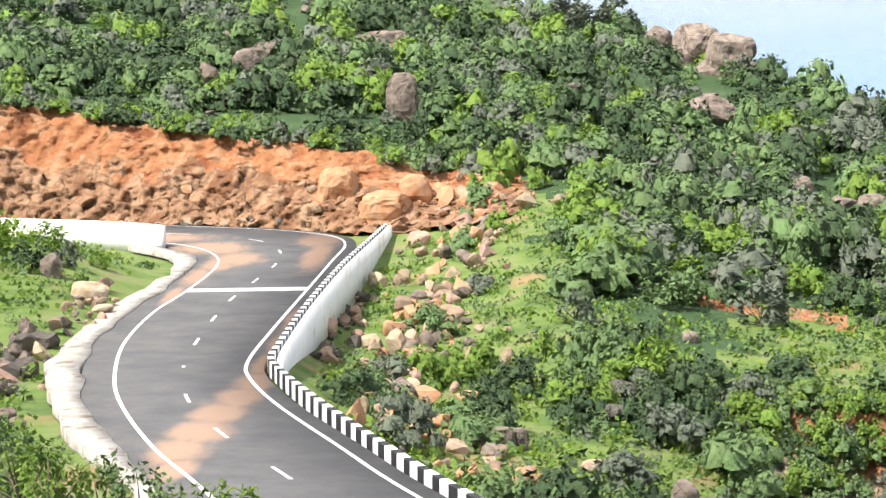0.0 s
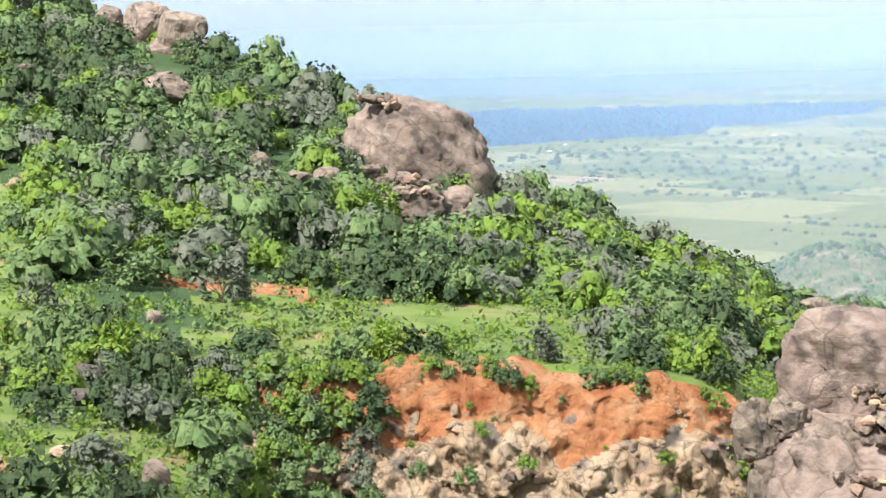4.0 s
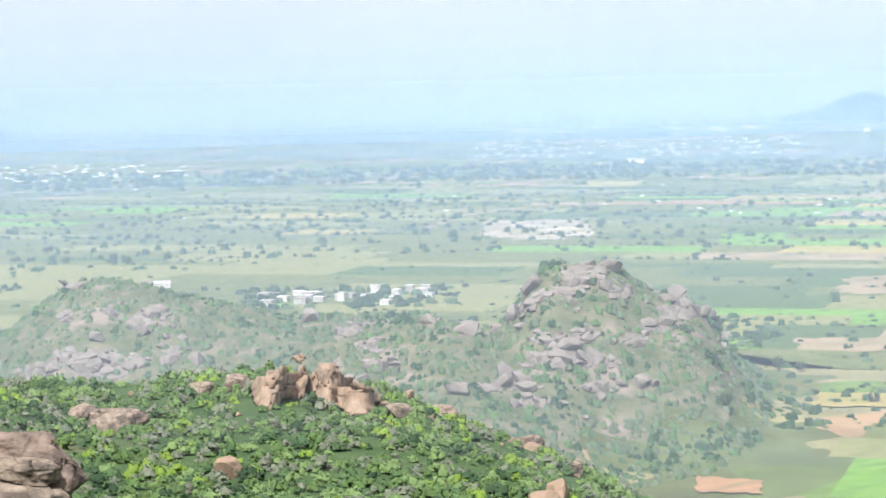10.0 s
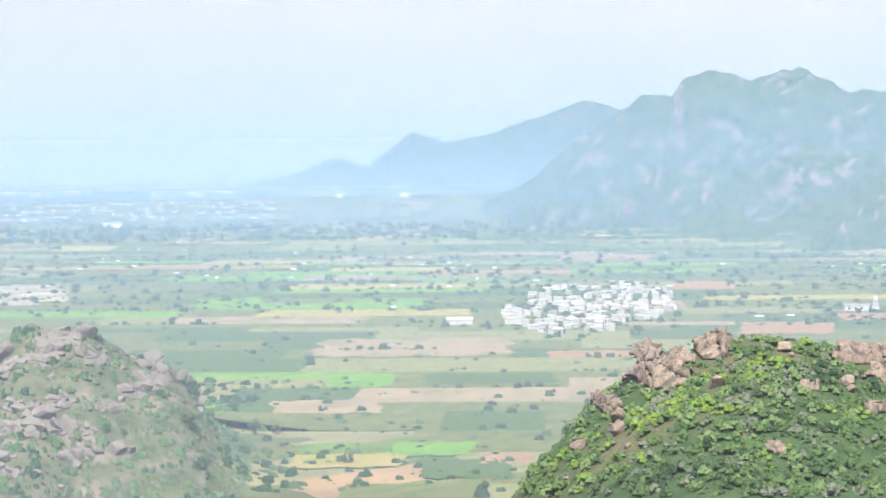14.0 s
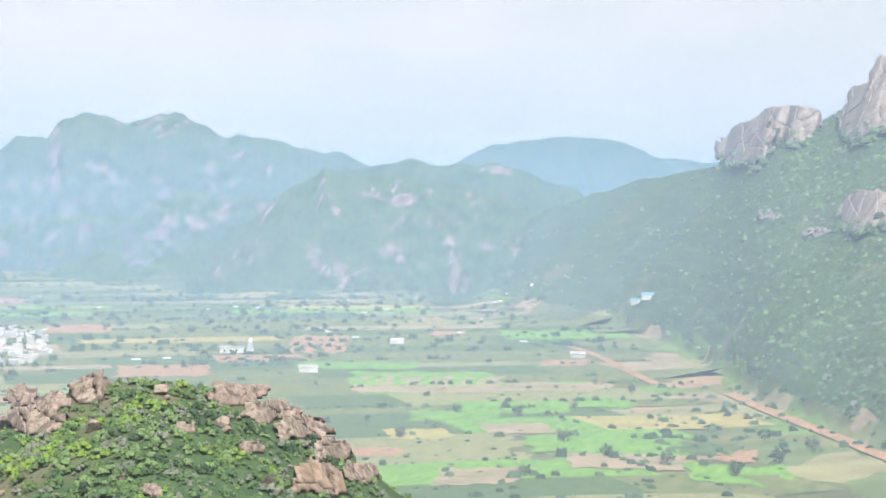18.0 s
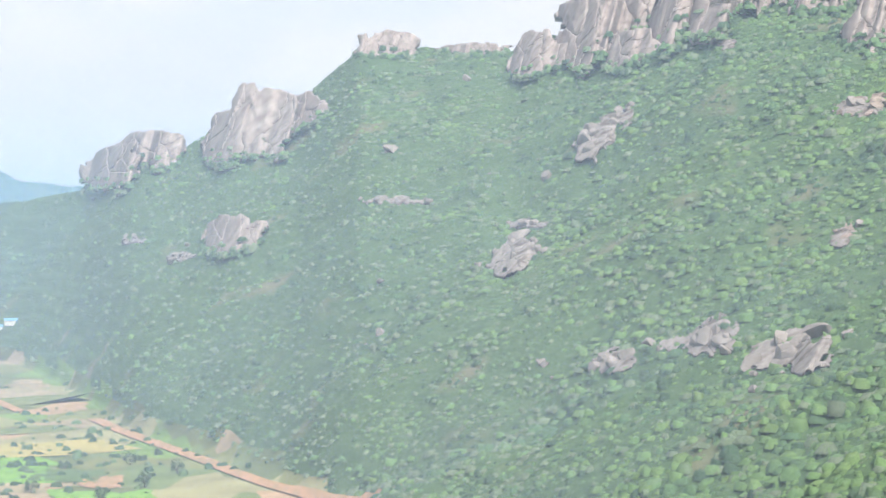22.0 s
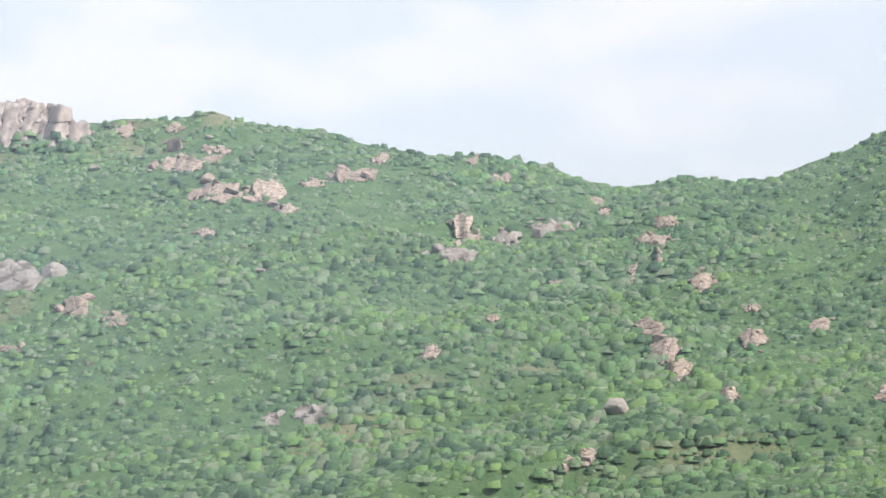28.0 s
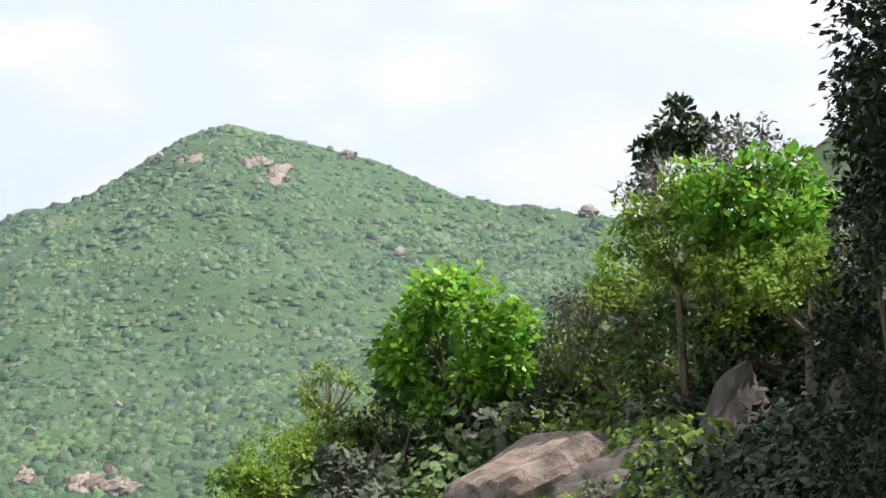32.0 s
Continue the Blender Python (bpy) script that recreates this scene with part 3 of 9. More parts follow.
def bump_hill(az, r, height, saz, sr, power=2.0):
    """A hill on the plain, as a smooth mound."""
    global ZZ
    q = np.abs((np.degrees(AZ) - az) / saz) ** power + np.abs((RR - r) / sr) ** power
    ZZ = ZZ + height * np.exp(-0.5 * q)


bump_hill(31.6, 890, 14, 1.5, 60)
bump_hill(33.2, 900, 38, 3.0, 95, 2.4)
bump_hill(37.5, 860, 15, 2.6, 90)
bump_hill(26.3, 1010, 24, 1.7, 90, 2.6)
bump_hill(45.7, 820, 46, 1.35, 70, 3.0)
bump_hill(48.5, 830, 42, 1.35, 80, 2.6)
bump_hill(43.6, 740, 18, 2.3, 70, 2.4)
bump_hill(40.8, 800, 30, 2.6, 80, 2.2)

P3 = np.stack([GX.ravel(), GY.ravel(), np.zeros(GX.size)], 1)
rough_amp = np.clip(RR.ravel() / 260, 0.15, 5.0)
plain = ((ZZ.ravel() < -112) & (RR.ravel() > 550)) | ((RR.ravel() > 2000) & (np.degrees(AZ).ravel() < 75.5))
rough_amp = np.where(plain, 0.15, rough_amp)
near_road = (np.degrees(AZ).ravel() < 1) & (RR.ravel() < 187)
rough_amp = np.where(near_road, 0.12, rough_amp)
hillside = (np.degrees(AZ).ravel() > 76) & (RR.ravel() > 450) & ~plain
fade = np.clip((ROW_S[:, None].repeat(COLS_N, 1).ravel() - K_LAST) / -0.25, 0.15, 1)
dz = fbm(P3 / 22, 4, 3) * rough_amp * 0.8 + np.where(hillside, fbm(P3 / 110, 3, 9) * 6 * fade, 0)
ZZ = ZZ + dz.reshape(ZZ.shape)
# the steep cuts are broken rock: push them in and out
cut_a = (np.degrees(AZ) < 2.5) & (ROW_S[:, None] > 6.02) & (ROW_S[:, None] < 7.0)
cut_b = (np.degrees(AZ) > 9) & (np.degrees(AZ) < 27) & (ROW_S[:, None] > 3.0) & (ROW_S[:, None] < 4.0)
PC = np.stack([GX.ravel(), GY.ravel(), ZZ.ravel()], 1)
push = (fbm(PC / 2.2, 4, 21) * 0.25 + 0.5).reshape(RR.shape)
RR = np.where(cut_a | cut_b, RR + push, RR)
GX, GY = RR * np.sin(AZ), RR * np.cos(AZ)


def ground_z(az, r):
    """The ground's height at headings az (degrees) and distances r, as arrays."""
    az, r = np.atleast_1d(np.asarray(az, float)), np.atleast_1d(np.asarray(r, float))
    c = np.interp(az, COLS, np.arange(COLS_N))
    i0 = np.clip(np.floor(c).astype(int), 0, COLS_N - 2)
    w = c - i0
    out = np.empty(len(az))
    for i in np.unique(i0):
        k = i0 == i
        za = np.interp(r[k], RR[:, i], ZZ[:, i])
        zb = np.interp(r[k], RR[:, i + 1], ZZ[:, i + 1])
        out[k] = za * (1 - w[k]) + zb * w[k]
    return out


def ground_at(x, y):
    return float(ground_z(math.degrees(math.atan2(x, y)), math.hypot(x, y))[0])


nr, nc = RR.shape
idx = np.arange(nr * nc).reshape(nr, nc)
quads = np.stack([idx[:-1, :-1], idx[1:, :-1], idx[1:, 1:], idx[:-1, 1:]], -1).reshape(-1, 4)[:, ::-1]
qa = np.degrees((AZ[:-1, :-1] + AZ[1:, 1:]) / 2).ravel()
qs = np.repeat((ROW_S[:-1] + ROW_S[1:]) / 2, nc - 1)
qz = ((ZZ[:-1, :-1] + ZZ[1:, 1:]) / 2).ravel()
qr = ((RR[:-1, :-1] + RR[1:, 1:]) / 2).ravel()
slots = np.zeros(len(quads), int)
stray = fbm(np.stack([GX[:-1, :-1].ravel(), GY[:-1, :-1].ravel(), np.zeros(len(quads))], 1) / 9, 3, 63)
near_qa = qa + np.where(qr < 320, stray * 2.2, 0)
near_qs = qs + np.where(qr < 320, stray * 0.25, 0)
slots[(near_qa < 4) & (qr < 180) & (qr > 24)] = 1
slots[(near_qa < 9) & (qr < 104) & (qr > 24)] = 1
slots[(near_qa > 8) & (qa < 26) & (qs > 4) & (near_qs < 5.2)] = 1
slots[(qa < 0.8) & (qs > 6) & (qs < 7.02)] = 2
slots[(qa > 10) & (qa < 25) & (qs > 3.05) & (qs < 4.0)] = 3
slots[(qa > 10.6) & (qa < 24.6) & (qs > 3.8) & (qs < 4.04)] = 2
slots[((qz < -112) & (qr > 560)) | ((qr > 1900) & (qa < 75.5))] = 4
slots[(near_qa > 7) & (near_qa < 13.8) & (near_qs > 4.98) & (near_qs < 5.12)] = 2
slots[(qa > 23) & (qa < 53) & (qr > 560) & (qr < 1200) & (qz > -112)] = 5


def field_material():
    """A patchwork of crops, fallow and ploughed earth in long plots."""
    m = bpy.data.materials.new("fields")
    m.use_nodes = True
    t = m.node_tree
    N, L = t.nodes, t.links
    co = N.new("ShaderNodeTexCoord")
    mp = N.new("ShaderNodeMapping")
    mp.inputs["Rotation"].default_value = (0, 0, 0.35)
    mp.inputs["Scale"].default_value = (1 / 74.0, 1 / 36.0, 0)
    L.new(co.outputs["Object"], mp.inputs["Vector"])
    wob = N.new("ShaderNodeTexNoise")
    wob.inputs["Scale"].default_value = 0.8
    L.new(mp.outputs[0], wob.inputs["Vector"])
    add = N.new("ShaderNodeMixRGB")
    add.blend_type, add.inputs["Fac"].default_value = "ADD", 0.12
    L.new(mp.outputs[0], add.inputs["Color1"])
    L.new(wob.outputs["Color"], add.inputs["Color2"])
    vor = N.new("ShaderNodeTexVoronoi")
    vor.distance = "CHEBYCHEV"
    vor.inputs["Scale"].default_value = 1.0
    L.new(add.outputs[0], vor.inputs["Vector"])
    sep = N.new("ShaderNodeSeparateColor")
    L.new(vor.outputs["Color"], sep.inputs[0])
    ramp = N.new("ShaderNodeValToRGB")
    ramp.color_ramp.interpolation = "CONSTANT"
    cols = [(0.0, (0.10, 0.115, 0.05)), (0.18, (0.145, 0.155, 0.065)), (0.36, (0.12, 0.185, 0.05)), (0.44, (0.105, 0.13, 0.06)), (0.58, (0.21, 0.20, 0.105)),
            (0.70, (0.24, 0.19, 0.12)), (0.78, (0.115, 0.15, 0.06)), (0.94, (0.29, 0.20, 0.12))]
    for i, (p, c) in enumerate(cols):
        e = ramp.color_ramp.elements[i] if i < 2 else ramp.color_ramp.elements.new(p)
        e.position, e.color = p, (*c, 1)
    L.new(sep.outputs[0], ramp.inputs["Fac"])
    n = N.new("ShaderNodeTexNoise")
    n.inputs["Scale"].default_value, n.inputs["Detail"].default_value = 0.03, 8
    L.new(co.outputs["Object"], n.inputs["Vector"])
    mx = N.new("ShaderNodeMixRGB")
    mx.blend_type, mx.inputs["Fac"].default_value = "OVERLAY", 0.55
    L.new(ramp.outputs[0], mx.inputs["Color1"])
    L.new(n.outputs["Fac"], mx.inputs["Color2"])
    L.new(mx.outputs[0], N["Principled BSDF"].inputs["Base Color"])
    N["Principled BSDF"].inputs["Roughness"].default_value = 0.95
    N["Principled BSDF"].inputs["Specular IOR Level"].default_value = 0.1
    return m


M["fields"] = field_material()
ground_verts = np.stack([GX.ravel(), GY.ravel(), ZZ.ravel()], 1)
ground = new("ground", mesh_from("ground", ground_verts, quads, [M["scrub_ground"], M["grass"], M["red_soil"], M["cut_rock"], M["fields"], M["hill_ground"]], slots, smooth=True))
tagged(ground, "scrubby hill ground falling to a plain of small green fields", "ground", kind="structure")


# ---- haze over the plain: tinted see-through shells round the camera, further and further out ----
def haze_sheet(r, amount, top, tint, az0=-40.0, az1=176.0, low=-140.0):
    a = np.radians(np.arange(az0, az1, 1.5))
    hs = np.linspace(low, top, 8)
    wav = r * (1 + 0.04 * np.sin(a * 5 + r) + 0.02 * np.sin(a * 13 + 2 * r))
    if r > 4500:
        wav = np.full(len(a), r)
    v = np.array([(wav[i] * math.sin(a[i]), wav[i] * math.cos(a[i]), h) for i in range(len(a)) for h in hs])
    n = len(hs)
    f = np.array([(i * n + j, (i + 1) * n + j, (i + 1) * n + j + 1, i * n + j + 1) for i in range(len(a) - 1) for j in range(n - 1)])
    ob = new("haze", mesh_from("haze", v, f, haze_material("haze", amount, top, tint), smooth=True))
    return tagged(ob, "tinted see-through shell round the camera standing in for haze", "haze", kind="structure")


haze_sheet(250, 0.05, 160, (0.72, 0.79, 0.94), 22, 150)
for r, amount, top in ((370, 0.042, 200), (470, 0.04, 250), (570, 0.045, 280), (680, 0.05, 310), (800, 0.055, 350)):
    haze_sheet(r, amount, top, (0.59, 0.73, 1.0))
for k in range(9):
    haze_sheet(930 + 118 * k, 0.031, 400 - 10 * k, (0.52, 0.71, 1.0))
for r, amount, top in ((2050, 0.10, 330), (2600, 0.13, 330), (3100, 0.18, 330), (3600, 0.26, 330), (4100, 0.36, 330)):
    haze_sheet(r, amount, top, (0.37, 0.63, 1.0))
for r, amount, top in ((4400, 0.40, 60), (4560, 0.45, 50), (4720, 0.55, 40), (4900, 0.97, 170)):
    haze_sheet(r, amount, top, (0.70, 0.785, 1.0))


# ---- far mountains ----
def mountain_material(name, bare):
    """Thin green scrub with bare rock on the steep places and in patches."""
    m = material(name, [(0.030, 0.068, 0.024), (0.052, 0.10, 0.034), (0.10, 0.125, 0.06)], 0.03, 12, bump=10, bump_scale=0.03)
    t = m.node_tree
    N, L = t.nodes, t.links
    bsdf = N["Principled BSDF"]
    green = bsdf.inputs["Base Color"].links[0].from_socket
    co, geo, sep = N.new("ShaderNodeTexCoord"), N.new("ShaderNodeNewGeometry"), N.new("ShaderNodeSeparateXYZ")
    L.new(geo.outputs["Normal"], sep.inputs[0])
    n1, n2 = N.new("ShaderNodeTexNoise"), N.new("ShaderNodeTexNoise")
    n1.inputs["Scale"].default_value, n1.inputs["Detail"].default_value, n1.inputs["Roughness"].default_value = 0.017, 10, 0.68
    n2.inputs["Scale"].default_value, n2.inputs["Detail"].default_value = 0.06, 8
    for n in (n1, n2):
        L.new(co.outputs["Object"], n.inputs["Vector"])
    rock = N.new("ShaderNodeValToRGB")
    rock.color_ramp.elements[0].position, rock.color_ramp.elements[0].color = 0.35, (0.16, 0.115, 0.10, 1)
    rock.color_ramp.elements[1].position, rock.color_ramp.elements[1].color = 0.65, (0.27, 0.21, 0.185, 1)
    L.new(n2.outputs["Fac"], rock.inputs["Fac"])
    steep = N.new("ShaderNodeMath")
    steep.operation, steep.inputs[1].default_value = "MULTIPLY_ADD", -0.30
    L.new(sep.outputs[2], steep.inputs[0])
    L.new(n1.outputs["Fac"], steep.inputs[2])
    mask = N.new("ShaderNodeMapRange")
    mask.inputs["From Min"].default_value, mask.inputs["From Max"].default_value = bare, bare + 0.05
    L.new(steep.outputs[0], mask.inputs["Value"])
    mx = N.new("ShaderNodeMixRGB")
    L.new(mask.outputs[0], mx.inputs["Fac"])
    L.new(green, mx.inputs["Color1"])
    L.new(rock.outputs["Color"], mx.inputs["Color2"])
    L.new(mx.outputs[0], bsdf.inputs["Base Color"])
    return m


M["far_green"] = mountain_material("far_green", 0.44)
M["far_rocky"] = mountain_material("far_rocky", 0.328)


def mountain(name, label, r, depth, foot, pts, seed, mat, rocky=1.0):
    """A range with a ridge line of headings and elevations at distance r, running down to the plain in front in spurs and gullies."""
    pts = np.array(pts, float).reshape(-1, 2)
    az = np.arange(pts[0, 0], pts[-1, 0] + 0.01, 0.06)
    el = np.interp(az, pts[:, 0], pts[:, 1])
    line = np.stack([az * r / 57.3, np.zeros(len(az)), np.full(len(az), seed * 50.0)], 1)
    crest = r * np.tan(np.radians(el)) + rocky * (fbm(line / 45, 4, seed + 30, 0.6) * 4.5)
    ns = 76
    V = []
    for j in range(ns + 6):
        u = min(j / ns, 1.0)
        back = max(0, j - ns)
        d = r - depth * (1 - u) + back * depth * 0.12
        x, y = d * np.sin(np.radians(az)), d * np.cos(np.radians(az))
        p = np.stack([x, y, np.full(len(az), seed * 50.0)], 1)
        spur = 1 - np.abs(fbm(p / 260, 4, seed))
        z = foot + (crest - foot) * u ** 1.25 * (1 - 0.30 * (1 - u) * (1.2 - spur) * 2) - back * (crest - foot) * 0.12
        gully = np.abs(fbm(p / 120, 4, seed + 21))
        z -= rocky * u * (1 - u) * (110 * np.abs(fbm(p / 190, 3, seed + 22)) + 60 * gully)
        step = fbm(p / 60, 5, seed + 7, 0.6)
        z += rocky * (14 * step + 7 * np.clip(np.sin(step * 7 + u * 30), -0.3, 1)) * (0.0 if j >= ns else min(1, u * 3) * (1 - u) ** 0.3)
        V.append(np.stack([x, y, z - (45 if j == 0 else 0)], 1))
    V = np.array(V)
    n, c = V.shape[:2]
    ix = np.arange(n * c).reshape(n, c)
    q = np.stack([ix[:-1, :-1], ix[:-1, 1:], ix[1:, 1:], ix[1:, :-1]], -1).reshape(-1, 4)
    ob = new(name, mesh_from(name, V.reshape(-1, 3), q, mat, smooth=True))
    return tagged(ob, label, "mountain", kind="structure")


mountain("mountain_far", "distant blue mountain range beyond the plain", 4700, 140, -60,
         (51.5, -0.5, 52.3, -0.38, 53.8, 0.17, 54.6, -0.15, 55.9, 0.88, 56.9, 0.56, 58.5, 0.96, 60.8, 1.71, 61.6, 1.5, 63, 1.2, 66, 0.8), 3, M["far_green"])
mountain("mountain_rocky", "rocky green mountain range across the plain", 3900, 900, -110,
         (57.5, -1.4, 59, -0.6, 60.5, 0.6, 61.6, 1.3, 62.4, 1.92, 63.2, 1.77, 63.5, 2.16, 64.2, 2.43, 65.4, 2.24, 66.7, 2.51, 68.1, 1.95, 69.6, 1.76, 70.8, 1.37,
          71.3, 1.45, 72.2, 1.0, 74, 0.8, 78, 0.5), 5, M["far_rocky"], 1.6)
mountain("mountain_blue", "distant blue mountain behind the valley mouth", 4650, 200, -80,
         (72, 0.3, 74, 0.9, 74.7, 1.16, 75.6, 1.64, 76.3, 1.71, 77.1, 1.84, 78.2, 1.83, 79.4, 1.7, 80.2, 1.25, 81.6, 1.14, 84, 0.9), 8, M["far_green"])
mountain("mountain_near", "rounded green mountain with rock patches", 3250, 700, -123,
         (67, -1.6, 68.5, -0.6, 70, 0.4, 70.8, 0.95, 71.6, 0.9, 72.3, 1.05, 73.3, 1.36, 74.3, 1.05, 75.2, 1.1, 76, 1.2, 77, 0.7, 78.5, 0.1, 80, -0.4, 82, -0.8), 11, M["far_rocky"], 1.4)
mountain("mountain_lone", "lone hazy hill rising from the plain", 4690, 260, -70, (26.5, -0.95, 27.2, -0.7, 28.1, -0.35, 28.8, -0.1, 29.5, -0.25, 30.2, -0.6, 31.0, -0.95), 14, M["far_green"])


# ---- the road ----
def road_z(x, y):
    d = math.hypot(x, y)
    return -14.2 + 0.022 * max(0.0, d - 100)


def smooth_line(pts, n):
    """n places along a smooth curve through the given plan points."""
    p = [Vector((*q, 0)) for q in pts]
    p = [2 * p[0] - p[1]] + p + [2 * p[-1] - p[-2]]
    out = []
    for i in range(1, len(p) - 2):
        for k in range(24):
            t = k / 24
            a, b, c, d = p[i - 1], p[i], p[i + 1], p[i + 2]
            out.append(0.5 * (2 * b + (c - a) * t + (2 * a - 5 * b + 4 * c - d) * t * t + (3 * b - a - 3 * c + d) * t ** 3))
    out.append(p[-2])
    s = np.concatenate([[0], np.cumsum([(out[i + 1] - out[i]).length for i in range(len(out) - 1)])])
    u = np.linspace(0, s[-1], n)
    return np.stack([np.interp(u, s, [q.x for q in out]), np.interp(u, s, [q.y for q in out])], 1), s[-1]


LEFT_LINE = [(-2.5, 52), (-7.2, 66.5), (-9.0, 71.8), (-11.4, 78.6), (-14.1, 88.4), (-15.8, 96.9), (-17.1, 108.0), (-17.3, 120.2), (-16.6, 131.0), (-16.2, 143.9), (-17.0, 151.8), (-19.4, 158.3), (-23.5, 162.5), (-34, 167), (-52, 172)]
RIGHT_LINE = [(6.5, 50), (-0.8, 68.5), (-4.1, 78.5), (-7.4, 89.0), (-9.3, 96.8), (-9.9, 102.3), (-9.6, 113.2), (-8.8, 132.4), (-8.1, 149.3), (-7.7, 159.4), (-8.7, 166.0), (-11.8, 170.6), (-17.7, 174.2), (-30, 178), (-52, 182)]


def strip(name, edge_a, edge_b, lift, mat, parent=None, thick=0.0, label=""):
    """A ribbon between two lines of plan points, following the road's height."""
    n = len(edge_a)
    v = [(x, y, road_z(x, y) + lift) for x, y in edge_a] + [(x, y, road_z(x, y) + lift) for x, y in edge_b]
    f = [(i, n + i, n + i + 1, i + 1) for i in range(n - 1)]
    if thick:
        v += [(x, y, z - thick) for x, y, z in v]
        m = 2 * n
        f += [(i, i + 1, m + i + 1, m + i) for i in range(n - 1)] + [(n + i, m + n + i, m + n + i + 1, n + i + 1) for i in range(n - 1)]
    me = mesh_from(name, v, f, mat)
    bm = bmesh.new()
    bm.from_mesh(me)
    bmesh.ops.recalc_face_normals(bm, faces=bm.faces)
    bm.to_mesh(me)
    bm.free()
    if sum(p.normal.z for p in me.polygons) < 0:
        me.flip_normals()
    if parent is None:
        return new(name, me)
    return part_of(name, me, None, parent, label)


def offset(line, d):
    """The line moved d metres to its right."""
    t = np.gradient(line, axis=0)
    t /= np.linalg.norm(t, axis=1)[:, None]
    return line + np.stack([t[:, 1], -t[:, 0]], 1) * d


NL = 160
left, left_len = smooth_line(LEFT_LINE, NL)
right, right_len = smooth_line(RIGHT_LINE, NL)
road = strip("road", offset(left, -1.6), offset(right, 0.9), 0.0, M["asphalt"], thick=0.6)
tagged(road, "dark new asphalt hill road with sand washed over it", "road", kind="structure")
strip("edge_line", offset(left, -0.09), offset(left, 0.09), 0.012, M["road_paint"], road, label="solid white edge line")
strip("edge_line", offset(right, -0.09), offset(right, 0.09), 0.012, M["road_paint"], road, label="solid white edge line")
MIDDLE = [(-2, 62.5), (-6.2, 73.9), (-9.1, 81.8), (-11.5, 90.5), (-12.9, 100.1), (-13.3, 108.6), (-13.4, 117.1), (-13.3, 126.2), (-12.7, 135.9), (-12.1, 146.7), (-12.6, 156), (-15, 163.5), (-21, 168.5), (-34, 173)]
mid, mid_len = smooth_line(MIDDLE, 400)
for k in range(14):
    s0 = (k * 9.2 + 1.0) / mid_len
    i0 = int(s0 * 399)
    i1 = min(399, i0 + int(3.0 / mid_len * 399))
    if i1 - i0 > 3:
        seg = mid[i0:i1]
        strip("centre_dash", offset(seg, -0.08), offset(seg, 0.08), 0.012, M["road_paint"], road)
# a white bar right across the road
bar_a = np.linspace((-16.7, 130.2), (-8.9, 131.2), 8)
strip("cross_bar", bar_a, bar_a + (0, 1.7), 0.014, M["road_paint"], road, label="white painted bar across the road")

# pale concrete verge on the inside of the bend
verge_out, _ = smooth_line([(-9, 64), (-12.6, 72.9), (-16.0, 82.6), (-18.6, 93.4), (-20.5, 106.0), (-20.6, 120), (-20.2, 132), (-19.8, 142.1), (-21.2, 153.0), (-25, 160)], 260)
verge_in, _ = smooth_line([(-7, 62), (-10.4, 72), (-13, 80), (-15.7, 89.0), (-17.7, 100), (-18.7, 110.0), (-18.7, 121), (-18.1, 132), (-17.8, 144), (-18.6, 152.0), (-22, 158.5)], 260)
ragged = fbm(np.column_stack([verge_out, np.zeros(len(verge_out))]) / 6.0, 3, 12)
verge_out[:, 0] += ragged * 0.6 + 0.45
verge_in[:, 0] += fbm(np.column_stack([verge_in, np.zeros(len(verge_in))]) / 5.0, 3, 13) * 0.25 - 0.1
verge = strip("verge", verge_out, verge_in, 0.06, M["concrete"], thick=0.5)
tagged(verge, "pale concrete verge dusted with red soil", "verge", kind="structure")

# ---- striped parapet and white retaining wall on the valley side ----
KERB = [(6.9, 52), (0.8, 67.4), (-2.75, 78.3), (-6.0, 89.6), (-7.95, 97.4), (-8.65, 101.2), (-8.6, 106.0), (-8.2, 121.4), (-7.2, 142.1), (-5.9, 160), (-4.9, 173.5)]
kline, klen = smooth_line(KERB, 800)
parapet = root("parapet_wall", (0, 0, 0))
tagged(parapet, "low parapet of alternating black and white painted blocks", "parapet", kind="structure")
nblocks = int(klen / 0.86)
for k in range(nblocks):
    i0, i1 = int(k / nblocks * 799), int((k + 1) / nblocks * 799)
    (xa, ya), (xb, yb) = kline[i0], kline[i1]
    ln = math.hypot(xb - xa, yb - ya)
    bm = box_bm(-ln / 2 + 0.004, ln / 2 - 0.004, -0.16, 0.16, -0.35, 0.46, 0.02)
    blk = part("kerb_block", bm, M["white_paint"] if k % 2 else M["black_paint"], parapet)
    blk.matrix_local = pose((xa + xb) / 2, (ya + yb) / 2, road_z(xa, ya), 0, 0, math.degrees(math.atan2(yb - ya, xb - xa)))


